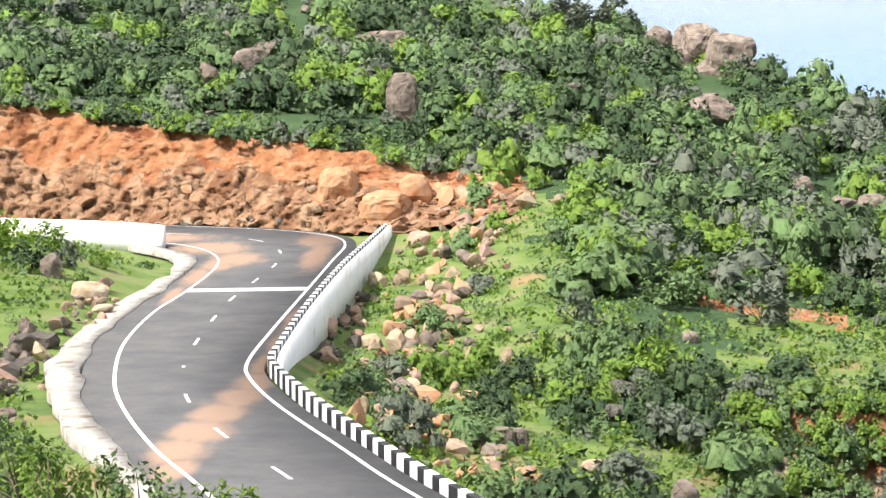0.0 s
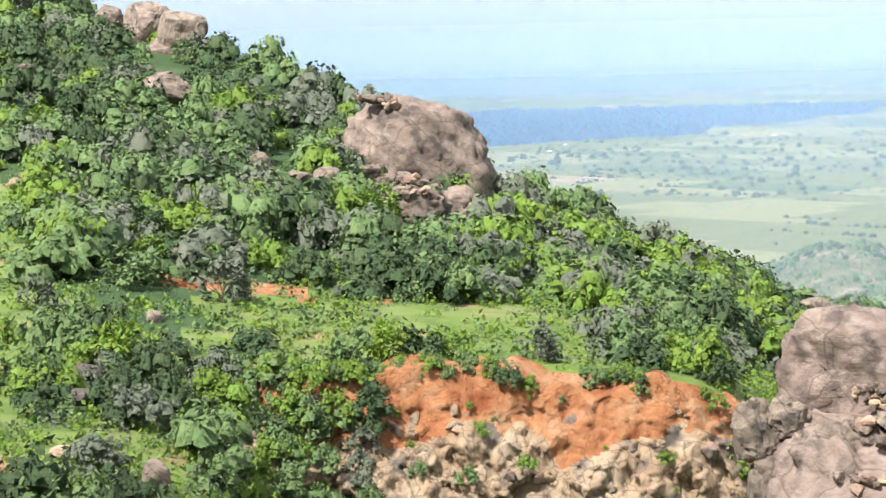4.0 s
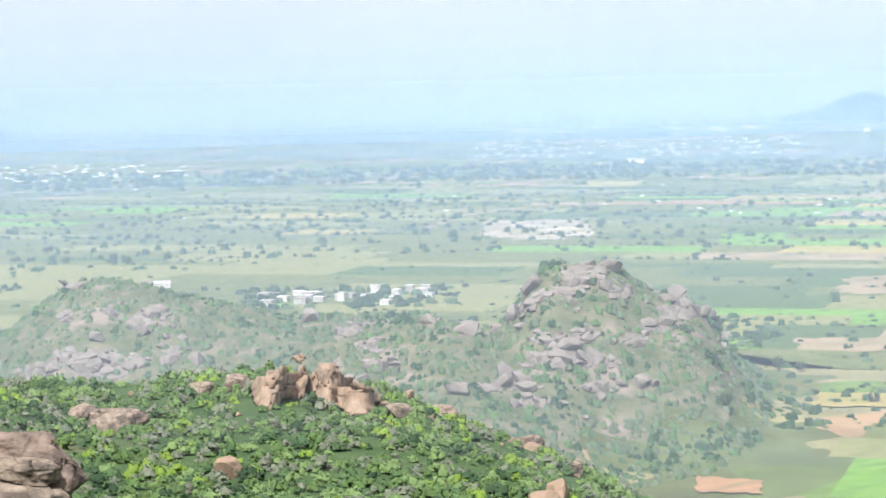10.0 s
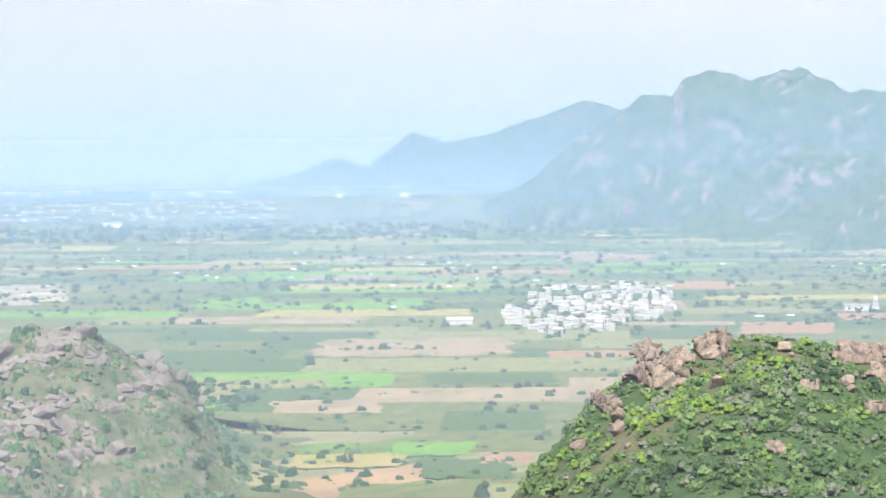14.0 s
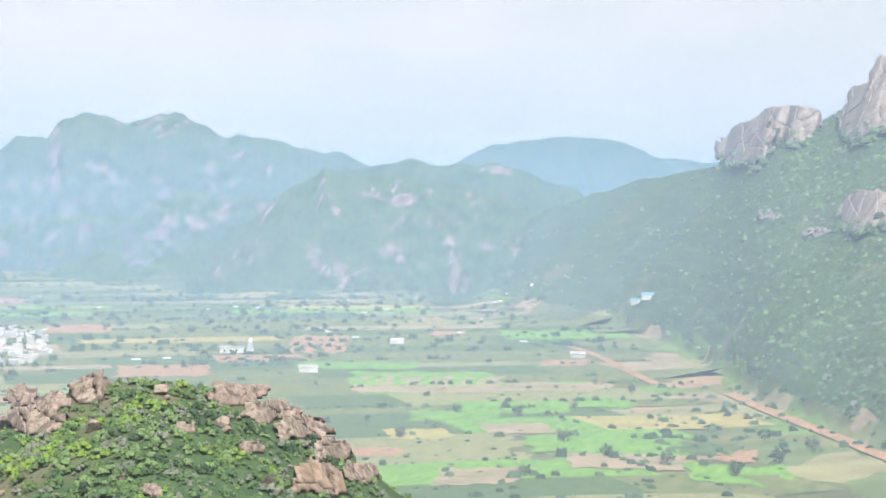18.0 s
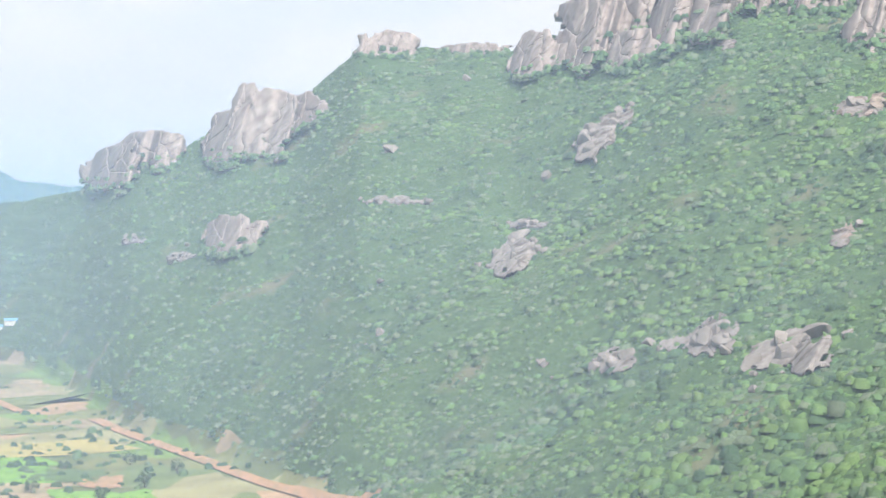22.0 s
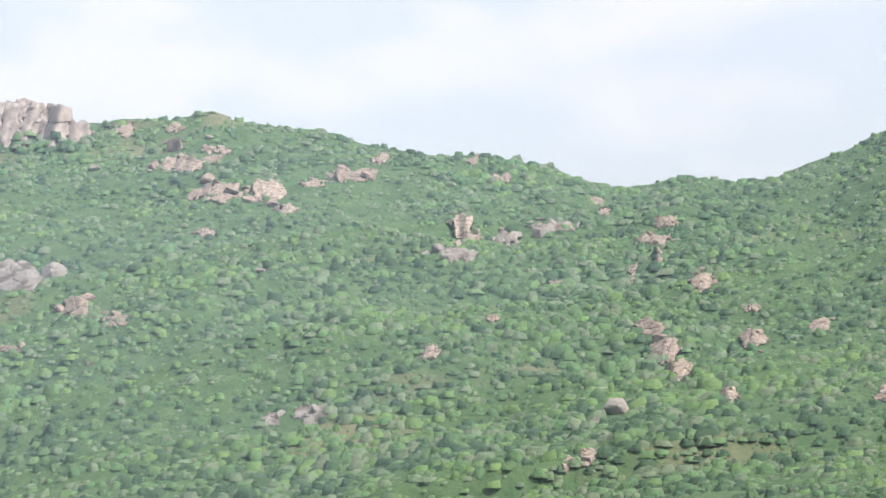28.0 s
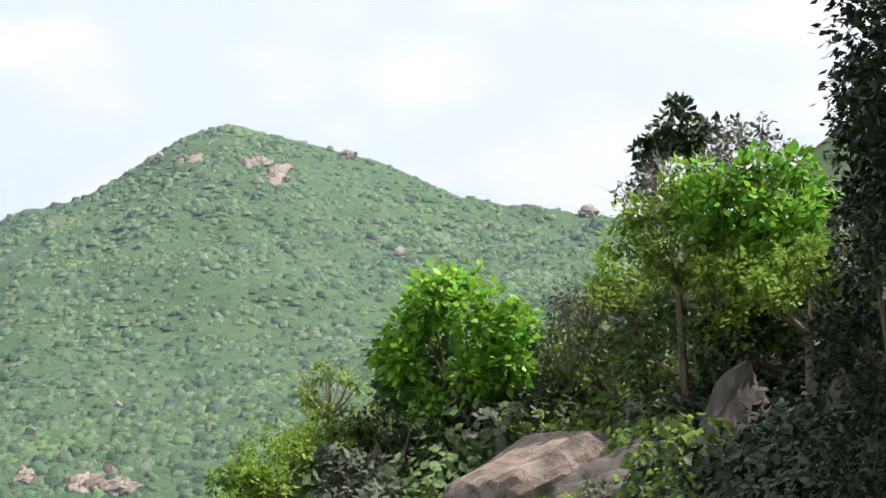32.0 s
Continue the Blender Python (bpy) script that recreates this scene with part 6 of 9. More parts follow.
rock_at("rock_slab", 47.37, -6.65, 753, 6.3, 4.5, 3.1, 189, "pale_granite", LABEL)
rock_at("rock_slab", 46.74, -7.27, 731, 5.1, 3.5, 2.4, 190, "pale_granite", LABEL)
LABEL = "weathered rock on the brush-covered hilltop"
rock_at("crag", 62.47, -5.28, 366, 3.6, 3.4, 2.7, 191, "granite", LABEL)
rock_at("crag", 62.79, -6.01, 353, 6.9, 4.3, 3.0, 192, "granite", LABEL)
rock_at("crag", 61.35, -6.76, 352, 3.5, 3.2, 2.8, 193, "granite", LABEL)
rock_at("crag", 64.35, -5.06, 357, 3.6, 3.2, 3.9, 194, "granite", LABEL)
rock_at("crag", 63.23, -5.50, 359, 4.1, 3.6, 2.7, 195, "granite", LABEL)
rock_at("crag", 68.49, -5.36, 359, 6.3, 4.1, 2.8, 196, "granite", LABEL)
rock_at("crag", 69.31, -5.83, 355, 5.5, 3.8, 2.7, 197, "granite", LABEL)
rock_at("crag", 70.11, -6.29, 354, 6.1, 4.6, 3.2, 198, "granite", LABEL)
rock_at("crag", 71.03, -6.91, 355, 4.2, 3.8, 2.7, 199, "granite", LABEL)
rock_at("crag", 71.85, -7.52, 354, 4.2, 3.4, 2.4, 200, "granite", LABEL)
rock_at("crag", 70.59, -7.76, 328, 5.0, 4.5, 3.8, 201, "orange_granite", LABEL)
rock_at("crag", 68.81, -6.84, 328, 2.7, 2.3, 1.6, 202, "granite", LABEL)
rock_at("crag", 65.98, -7.96, 300, 2.4, 2.2, 1.5, 203, "granite", LABEL)
rock_at("crag", 66.93, -6.23, 331, 2.4, 2.0, 1.4, 204, "granite", LABEL)
rock_at("crag", 68.09, -5.14, 366, 3.4, 2.4, 1.6, 205, "granite", LABEL)
LABEL = "bare rock standing out of the hillside scrub"
rock_at("cliff", 86.05, -0.20, 1492, 21.0, 17.8, 15.0, 206, "pale_granite", LABEL)
rock_at("rock_slab", 90.63, 0.78, 1314, 27.3, 4.2, 2.9, 208, "pale_granite", LABEL)
rock_at("rock_slab", 93.80, -0.85, 1068, 13.3, 11.9, 8.3, 209, "pale_granite", LABEL)
rock_at("rock_slab", 94.27, 0.15, 1150, 12.8, 5.5, 3.8, 210, "pale_granite", LABEL)
rock_at("rock_slab", 96.79, -3.66, 824, 9.1, 8.2, 5.7, 211, "pale_granite", LABEL)
rock_at("rock_slab", 99.11, -3.16, 793, 14.3, 7.9, 5.5, 212, "pale_granite", LABEL)
rock_at("rock_slab", 96.44, 2.71, 1243, 8.6, 7.7, 9.6, 213, "pale_granite", LABEL)
rock_at("rock_slab", 96.98, 3.14, 1270, 7.7, 7.0, 7.0, 214, "pale_granite", LABEL)
rock_at("rock_slab", 84.59, -0.80, 1574, 13.1, 6.3, 4.4, 215, "pale_granite", LABEL)
rock_at("rock_slab", 83.32, -0.33, 1717, 11.9, 6.9, 4.8, 216, "pale_granite", LABEL)
rock_at("rock_slab", 96.23, 2.51, 1232, 11.9, 10.7, 13.0, 217, "pale_granite", LABEL)
rock_at("rock_slab", 103.45, 3.36, 1045, 13.6, 7.5, 5.2, 218, "pale_granite", LABEL)
rock_at("rock_slab", 93.94, -0.76, 1062, 11.8, 10.6, 10.3, 219, "pale_granite", LABEL)
rock_at("rock_slab", 101.73, -3.42, 717, 14.8, 12.8, 8.9, 220, "pale_granite", LABEL)
rock_at("rock_slab", 99.59, -2.77, 798, 9.3, 7.0, 4.9, 221, "pale_granite", LABEL)
rock_at("rock_slab", 96.89, -3.68, 822, 9.6, 7.2, 5.0, 222, "pale_granite", LABEL)
rock_at("rock_slab", 105.42, -1.10, 767, 6.4, 5.7, 6.0, 223, "pale_granite", LABEL)
rock_at("rock_slab", 106.54, -0.70, 776, 10.7, 5.6, 3.9, 224, "pale_granite", LABEL)
rock_at("rock_slab", 103.06, -0.17, 859, 5.2, 4.7, 4.8, 225, "pale_granite", LABEL)
rock_at("rock_slab", 99.88, 5.17, 1328, 7.4, 5.3, 3.7, 226, "pale_granite", LABEL)
rock_at("rock_slab", 110.94, 5.72, 1088, 9.0, 7.4, 5.1, 227, "pale_granite", LABEL)
rock_at("rock_slab", 111.74, 6.21, 1096, 3.0, 2.7, 2.4, 228, "pale_granite", LABEL)
rock_at("rock_slab", 113.02, 5.91, 1040, 2.9, 2.6, 2.0, 229, "pale_granite", LABEL)
rock_at("rock_slab", 112.22, 2.75, 788, 9.2, 8.2, 14.2, 230, "granite", LABEL)
rock_at("rock_slab", 113.10, 2.15, 759, 9.4, 8.5, 5.9, 231, "granite", LABEL)
rock_at("rock_slab", 114.85, 2.94, 769, 12.7, 10.1, 7.0, 232, "pale_granite", LABEL)
rock_at("rock_slab", 112.70, 4.02, 871, 13.3, 6.9, 4.8, 233, "granite", LABEL)
rock_at("rock_slab", 113.66, 3.90, 839, 7.0, 6.3, 5.8, 234, "granite", LABEL)
rock_at("rock_slab", 111.90, 3.74, 870, 4.8, 4.3, 4.8, 235, "granite", LABEL)
rock_at("rock_slab", 116.60, 2.21, 719, 6.2, 5.6, 4.6, 236, "granite", LABEL)
rock_at("rock_slab", 117.70, 1.88, 684, 4.7, 4.3, 3.0, 237, "granite", LABEL)
rock_at("rock_slab", 109.63, 2.62, 885, 6.6, 4.9, 3.4, 238, "granite", LABEL)
rock_at("rock_slab", 108.57, 2.27, 890, 7.6, 5.0, 3.5, 239, "granite", LABEL)
rock_at("rock_slab", 103.54, 3.37, 1043, 13.6, 7.5, 5.2, 240, "granite", LABEL)
rock_at("rock_slab", 104.48, 2.91, 991, 6.9, 5.1, 3.6, 241, "granite", LABEL)
rock_at("rock_slab", 110.55, 2.94, 871, 4.8, 3.5, 2.4, 242, "granite", LABEL)
rock_at("rock_slab", 107.81, 2.87, 937, 4.4, 2.6, 1.8, 243, "granite", LABEL)
rock_at("rock_slab", 120.48, 5.50, 867, 12.5, 7.9, 5.5, 244, "granite", LABEL)
rock_at("rock_slab", 121.83, 5.55, 865, 7.4, 6.7, 7.2, 245, "granite", LABEL)
rock_at("rock_slab", 122.43, 5.10, 841, 5.8, 4.4, 3.0, 246, "granite", LABEL)
rock_at("rock_slab", 119.48, 6.21, 925, 12.1, 5.9, 4.1, 247, "granite", LABEL)
rock_at("rock_slab", 123.14, 5.84, 889, 6.2, 3.6, 2.5, 248, "granite", LABEL)
rock_at("rock_slab", 124.37, 6.08, 900, 15.5, 5.7, 4.0, 249, "granite", LABEL)
rock_at("rock_slab", 120.08, 4.37, 816, 5.0, 3.3, 2.3, 250, "granite", LABEL)
rock_at("rock_slab", 120.33, 6.67, 959, 8.0, 4.2, 2.9, 251, "granite", LABEL)
rock_at("rock_slab", 119.15, 7.25, 1023, 5.7, 4.9, 3.4, 252, "granite", LABEL)
rock_at("rock_slab", 117.80, 7.13, 1041, 5.8, 5.2, 4.3, 253, "granite", LABEL)
rock_at("rock_slab", 124.99, 6.52, 928, 4.4, 3.7, 2.6, 254, "granite", LABEL)
rock_at("rock_slab", 112.62, 0.05, 699, 1.9, 1.7, 1.9, 255, "granite", LABEL)
rock_at("rock_slab", 114.77, 1.00, 697, 5.8, 2.5, 1.7, 256, "granite", LABEL)
rock_at("rock_slab", 116.99, 0.71, 661, 1.7, 1.5, 1.7, 257, "granite", LABEL)
rock_at("rock_slab", 123.24, -0.67, 575, 5.6, 5.0, 3.5, 258, "pale_granite", LABEL)
rock_at("rock_slab", 122.08, -0.77, 581, 3.5, 3.2, 2.9, 259, "pale_granite", LABEL)
rock_at("rock_slab", 107.57, -3.78, 622, 1.6, 1.4, 3.1, 260, "granite", LABEL)
rock_at("rock_slab", 103.10, -0.08, 859, 4.8, 4.3, 6.0, 261, "granite", LABEL)
rock_at("rock_slab", 127.36, 4.61, 792, 6.6, 5.9, 6.6, 262, "granite", LABEL)
rock_at("rock_slab", 127.21, 3.91, 760, 9.9, 5.2, 3.6, 263, "pale_granite", LABEL)
rock_at("rock_slab", 128.63, 4.39, 797, 6.6, 4.8, 3.3, 264, "pale_granite", LABEL)
rock_at("rock_slab", 129.92, 4.76, 822, 12.5, 4.3, 3.0, 265, "pale_granite", LABEL)
rock_at("rock_slab", 131.14, 5.48, 880, 3.9, 3.5, 2.7, 266, "granite", LABEL)
rock_at("rock_slab", 131.33, 5.16, 865, 3.6, 3.2, 2.4, 267, "granite", LABEL)
rock_at("rock_slab", 126.51, 1.15, 603, 3.5, 3.2, 2.7, 268, "granite", LABEL)
rock_at("rock_slab", 132.68, 1.88, 601, 4.7, 4.2, 4.2, 269, "granite", LABEL)
rock_at("rock_slab", 133.06, 1.33, 581, 4.8, 4.3, 4.3, 270, "granite", LABEL)
rock_at("rock_slab", 133.47, 0.83, 539, 3.7, 3.4, 3.7, 271, "granite", LABEL)
rock_at("rock_slab", 133.08, 4.92, 820, 6.1, 4.3, 3.0, 272, "granite", LABEL)
rock_at("rock_slab", 132.77, 4.40, 768, 7.5, 4.0, 2.8, 273, "granite", LABEL)
rock_at("rock_slab", 134.10, 3.26, 688, 4.8, 4.3, 3.4, 274, "granite", LABEL)
rock_at("rock_slab", 132.16, 3.49, 727, 1.8, 1.6, 4.0, 275, "granite", LABEL)
rock_at("rock_slab", 132.87, 3.96, 737, 1.8, 1.7, 4.1, 276, "granite", LABEL)
rock_at("rock_slab", 130.40, -1.89, 450, 3.1, 2.8, 2.2, 277, "granite", LABEL)
rock_at("rock_slab", 130.96, -1.73, 449, 1.9, 1.7, 3.1, 278, "granite", LABEL)
rock_at("rock_slab", 119.38, 6.32, 944, 13.1, 5.7, 3.9, 279, "granite", LABEL)
rock_at("rock_slab", 120.26, 6.68, 960, 5.3, 3.5, 2.4, 280, "granite", LABEL)
rock_at("rock_slab", 125.05, 6.61, 931, 3.9, 3.5, 2.8, 281, "granite", LABEL)
rock_at("rock_slab", 128.39, 6.06, 919, 5.6, 4.4, 3.1, 282, "granite", LABEL)
rock_at("rock_slab", 127.60, 6.54, 953, 4.0, 3.6, 2.9, 283, "granite", LABEL)
rock_at("rock_slab", 130.04, 3.12, 713, 3.0, 2.7, 2.2, 284, "granite", LABEL)
rock_at("rock_slab", 128.25, 2.14, 651, 2.3, 2.1, 1.8, 285, "granite", LABEL)
rock_at("rock_slab", 113.31, 0.28, 695, 1.9, 1.7, 1.3, 286, "granite", LABEL)
rock_at("rock_slab", 135.51, 1.61, 580, 4.0, 3.6, 3.5, 287, "granite", LABEL)
rock_at("rock_slab", 135.42, 2.56, 633, 3.5, 3.0, 2.1, 288, "granite", LABEL)
rock_at("rock_slab", 137.39, 2.04, 591, 4.1, 3.7, 2.8, 289, "granite", LABEL)
rock_at("rock_slab", 140.88, -0.13, 452, 5.6, 3.2, 2.3, 290, "granite", LABEL)
rock_at("rock_slab", 141.70, -0.17, 447, 3.7, 3.3, 2.7, 291, "granite", LABEL)
rock_at("rock_slab", 139.14, 0.13, 475, 2.9, 2.6, 2.4, 292, "granite", LABEL)
rock_at("rock_slab", 146.25, 8.37, 847, 6.3, 5.7, 6.6, 293, "granite", LABEL)
rock_at("rock_slab", 145.69, 8.74, 888, 9.8, 4.6, 3.2, 294, "granite", LABEL)
rock_at("rock_slab", 134.11, 3.24, 686, 4.4, 3.9, 3.8, 295, "granite", LABEL)
rock_at("rock_slab", 134.90, 0.07, 488, 2.7, 2.4, 2.7, 296, "granite", LABEL)
rock_at("rock_slab", 143.76, 8.87, 907, 8.8, 4.3, 3.0, 297, "granite", LABEL)
rock_at("rock_slab", 148.25, 8.90, 966, 5.4, 3.9, 2.7, 298, "granite", LABEL)
rock_at("rock_slab", 140.89, -0.03, 453, 6.3, 3.6, 2.5, 299, "granite", LABEL)
rock_at("rock_slab", 141.82, -0.18, 448, 3.7, 3.2, 2.2, 300, "granite", LABEL)
rock_at("rock_slab", 155.08, 7.08, 905, 5.8, 4.7, 3.3, 301, "granite", LABEL)
LABEL = "tall pale cliff on the ridge line"
rock_at("cliff", 82.69, 1.69, 2100, 26.1, 23.5, 23.2, 302, "pale_granite", LABEL)
rock_at("cliff", 83.71, 2.13, 2035, 33.7, 28.3, 19.7, 303, "pale_granite", LABEL)
rock_at("cliff", 86.64, 2.94, 1751, 45.8, 41.2, 36.1, 304, "pale_granite", LABEL)
rock_at("cliff", 85.85, 2.46, 1819, 17.6, 15.9, 22.7, 305, "pale_granite", LABEL)
rock_at("cliff", 87.91, 3.26, 1784, 19.7, 17.8, 17.3, 306, "pale_granite", LABEL)
rock_at("cliff", 90.29, 5.16, 1819, 27.7, 18.1, 12.6, 307, "pale_granite", LABEL)
rock_at("cliff", 92.82, 5.04, 1748, 29.1, 9.1, 6.3, 308, "pale_granite", LABEL)
rock_at("cliff", 94.62, 4.88, 1604, 24.4, 21.9, 17.7, 309, "pale_granite", LABEL)
rock_at("cliff", 96.05, 5.60, 1565, 28.1, 25.3, 28.1, 310, "pale_granite", LABEL)
rock_at("cliff", 97.17, 6.09, 1607, 20.0, 18.0, 17.8, 311, "pale_granite", LABEL)
rock_at("cliff", 97.17, 5.06, 1463, 20.2, 18.2, 14.1, 312, "pale_granite", LABEL)
rock_at("cliff", 99.48, 6.72, 1424, 37.2, 33.5, 29.4, 313, "pale_granite", LABEL)
rock_at("cliff", 98.44, 6.25, 1435, 13.9, 12.5, 29.8, 314, "pale_granite", LABEL)
rock_at("cliff", 100.51, 6.72, 1458, 18.1, 16.3, 18.1, 315, "pale_granite", LABEL)
rock_at("cliff", 102.42, 6.59, 1354, 24.3, 21.5, 14.9, 316, "pale_granite", LABEL)
rock_at("cliff", 104.55, 6.62, 1259, 26.0, 23.4, 22.6, 317, "pale_granite", LABEL)
rock_at("cliff", 103.69, 5.60, 1181, 13.1, 11.8, 18.0, 318, "pale_granite", LABEL)
rock_at("cliff", 102.89, 7.18, 1484, 16.4, 14.8, 10.3, 319, "pale_granite", LABEL)
rock_at("cliff", 114.62, 7.10, 1059, 33.6, 18.9, 13.1, 320, "pale_granite", LABEL)
rock_at("cliff", 113.34, 6.99, 1086, 13.5, 12.2, 9.0, 321, "pale_granite", LABEL)
rock_at("cliff", 116.05, 6.98, 1036, 15.8, 12.4, 8.6, 322, "pale_granite", LABEL)
rock_at("cliff", 114.94, 7.54, 1107, 18.4, 9.7, 6.7, 323, "pale_granite", LABEL)


# ---- smaller rocks strewn over the slopes ----
def strew(label, az0, az1, r0, r1, count, size, seed, mat, keep):
    """Single rocks lying on the ground between two headings and two distances."""
    g = random.Random(seed)
    kinds = [rock_mesh("rock", seed + k, (1, 0.85, 0.75), 3, mat, 13, 0.05, keep=0.42, blocky=0.04, square=0.6) for k in range(7)]
    done = 0
    while done < count:
        az, r = g.uniform(az0, az1), g.uniform(r0, r1)
        z = float(ground_z([az], [r])[0])
        if not keep(az, r, z):
            continue
        # rocks come in groups
        for _ in range(g.choice((1, 1, 2, 4))):
            a, d = az + g.gauss(0, 260 / r), r + g.gauss(0, 7)
            s = size * (0.35 + 1.3 * g.random() ** 2.5)
            x, y = d * math.sin(radians(a)), d * math.cos(radians(a))
            ob = new("rock", kinds[g.randrange(7)])
            ob.matrix_world = pose(x, y, ground_at(x, y) + s * 0.3, g.uniform(-14, 14), g.uniform(-14, 14), g.uniform(0, 360)) @ Matrix.Diagonal((s, s, s * g.uniform(0.7, 1.2), 1))
            tagged(ob, label, "rock", group="rocks on the slopes")
            ROCKS.append((a, math.degrees(math.atan2(ground_at(x, y) + s * 0.3, d)), d, s, s * 0.8))
            done += 1


strew("weathered pale granite rock on the low hill", 28, 41, 700, 1000, 34, 3.0, 900, "pale_granite", lambda a, r, z: z > -108)
strew("weathered pale granite rock on the craggy hill", 42, 51.5, 680, 930, 55, 3.4, 910, "pale_granite", lambda a, r, z: z > -110)
strew("grey granite rock among hillside scrub", 80, 104, 700, 1700, 34, 3.6, 920, "pale_granite", lambda a, r, z: z > -70)
strew("grey granite rock among hillside scrub", 104, 150, 480, 1100, 50, 2.3, 930, "pale_granite", lambda a, r, z: z > -30)
strew("weathered brown rock on the brush hill", 59, 74, 300, 362, 30, 1.3, 940, "granite", lambda a, r, z: z > -52)
strew("brown granite rock among thorn scrub", 30, 50, 230, 365, 34, 1.4, 950, "orange_granite", lambda a, r, z: True)
strew("grey granite boulder among the hillside shrubs", -15, 12, 206, 300, 30, 1.5, 960, "granite", lambda a, r, z: True)


# ---- rubble beside the road ----
def rubble_pile(name, label, line, width, count, size, seed, mats):
    """Tumbled stones along a line of plan points on the slope."""
    g = random.Random(seed)
    heap = root(name, (line[0][0], line[0][1], ground_at(*line[0])))
    tagged(heap, label, "rubble")
    kinds = [rock_mesh("stone", seed + k, (1, 0.85, 0.7), 2, mats[k % len(mats)], 10, 0.07, keep=0.42, square=0.62) for k in range(9)]
    pts, _ = smooth_line(line, 100)
    for k in range(count):
        i = g.randrange(100)
        x, y = pts[i][0] + g.gauss(0, width), pts[i][1] + g.gauss(0, width)
        s = size * (0.35 + 1.1 * g.random() ** 2)
        ob = part_of("stone", kinds[k % 9], None, heap)
        z = ground_at(x, y)
        ob.matrix_local = Matrix.Translation(Vector((x, y, z + s * 0.25 + (0.5 * g.random() if k % 3 == 0 else 0))) - heap.matrix_world.translation) @ pose(0, 0, 0, g.uniform(0, 60), g.uniform(0, 60), g.uniform(0, 360)) @ Matrix.Diagonal((s, s, s, 1))
    return heap


def plan(az, r):
    return (r * math.sin(radians(az)), r * math.cos(radians(az)))


rubble_pile("rubble_pile", "long pile of tumbled orange and grey rubble beside the road wall", [plan(0.6, 172), plan(0.2, 150), plan(-0.6, 130), plan(-0.9, 112), plan(-0.6, 100), plan(0.2, 93)], 2.0, 230, 0.8, 500, ["rubble", "rubble", "orange", "granite"])
rubble_pile("rubble_pile", "heap of round orange stones below the road cut", [plan(0.3, 184), plan(1.2, 178), plan(1.9, 172)], 2.0, 60, 0.95, 520, ["orange", "rubble", "orange"])
rubble_pile("rubble_pile", "grey and tan broken stones on the grass bank", [plan(-12.8, 96), plan(-12.4, 103), plan(-12.2, 110)], 1.6, 70, 0.6, 540, ["granite", "rubble", "dark_and_shaded_stone"])
rubble_pile("rubble_pile", "small tan stones at the foot of the grass bank", [plan(-10.9, 112), plan(-10.2, 120), plan(-9.4, 130)], 0.8, 40, 0.45, 560, ["rubble", "granite"])
rubble_pile("rubble_pile", "pale scree with boulders below the parapet", [plan(1.6, 92), plan(2.4, 86), plan(3.2, 80)], 1.4, 50, 0.5, 580, ["rubble", "orange"])
rubble_pile("rubble_pile", "stones along the foot of the white wall", [plan(-3.5, 118), plan(-2.9, 132), plan(-2.2, 150)], 0.7, 60, 0.5, 600, ["rubble", "granite", "dark_and_shaded_stone"])
rubble_pile("rubble_pile", "fallen rock along the foot of the road cut", [plan(-14, 191), plan(-9, 187.5), plan(-4, 181)], 0.8, 70, 0.6, 620, ["rubble", "orange", "dark_and_shaded_stone"])


def face_stones(face, az0, az1, el0, el1, count, size, seed, mats):
    """Broken blocks lodged in a rock face, as parts of it."""
    g = random.Random(seed)
    V = np.array([v.co[:] for v in face.data.vertices])
    hd, r = np.degrees(np.arctan2(V[:, 0], V[:, 1])), np.hypot(V[:, 0], V[:, 1])
    ev = np.degrees(np.arctan2(V[:, 2], r))
    pool = np.nonzero((hd > az0) & (hd < az1) & (ev > el0) & (ev < el1))[0]
    kinds = [rock_mesh("block", seed + k, (1, 0.8, 0.75), 2, mats[k % len(mats)], 12, 0.05, keep=0.4, square=0.6) for k in range(10)]
    for k in range(count):
        x, y, z = V[pool[g.randrange(len(pool))]]
        s = size * (0.3 + 1.2 * g.random() ** 2.2)
        ob = part_of("block", kinds[k % 10], None, face)
        ob.matrix_local = pose(x, y, z - 0.1, g.uniform(-30, 30), g.uniform(-35, 35), g.uniform(0, 360)) @ Matrix.Diagonal((s, s, s, 1))


face_stones(quarry, 11, 25.5, -12.8, -9.8, 110, 0.4, 700, ["cut_rock", "cut_rock", "cut_rock", "rubble", "granite"])
face_stones(road_side, -16, 2.5, -4.6, -2.6, 60, 0.6, 720, ["cut_earth", "orange", "cut_earth", "cut_rock"])


def on_face(face, az0, az1, el0, el1, count, seed):
    g = np.random.default_rng(seed)
    V = np.array([v.co[:] for v in face.data.vertices])
    hd = np.degrees(np.arctan2(V[:, 0], V[:, 1]))
    ev = np.degrees(np.arctan2(V[:, 2], np.hypot(V[:, 0], V[:, 1])))
    pool = np.nonzero((hd > az0) & (hd < az1) & (ev > el0) & (ev < el1))[0]
    return V[g.choice(pool, count)]


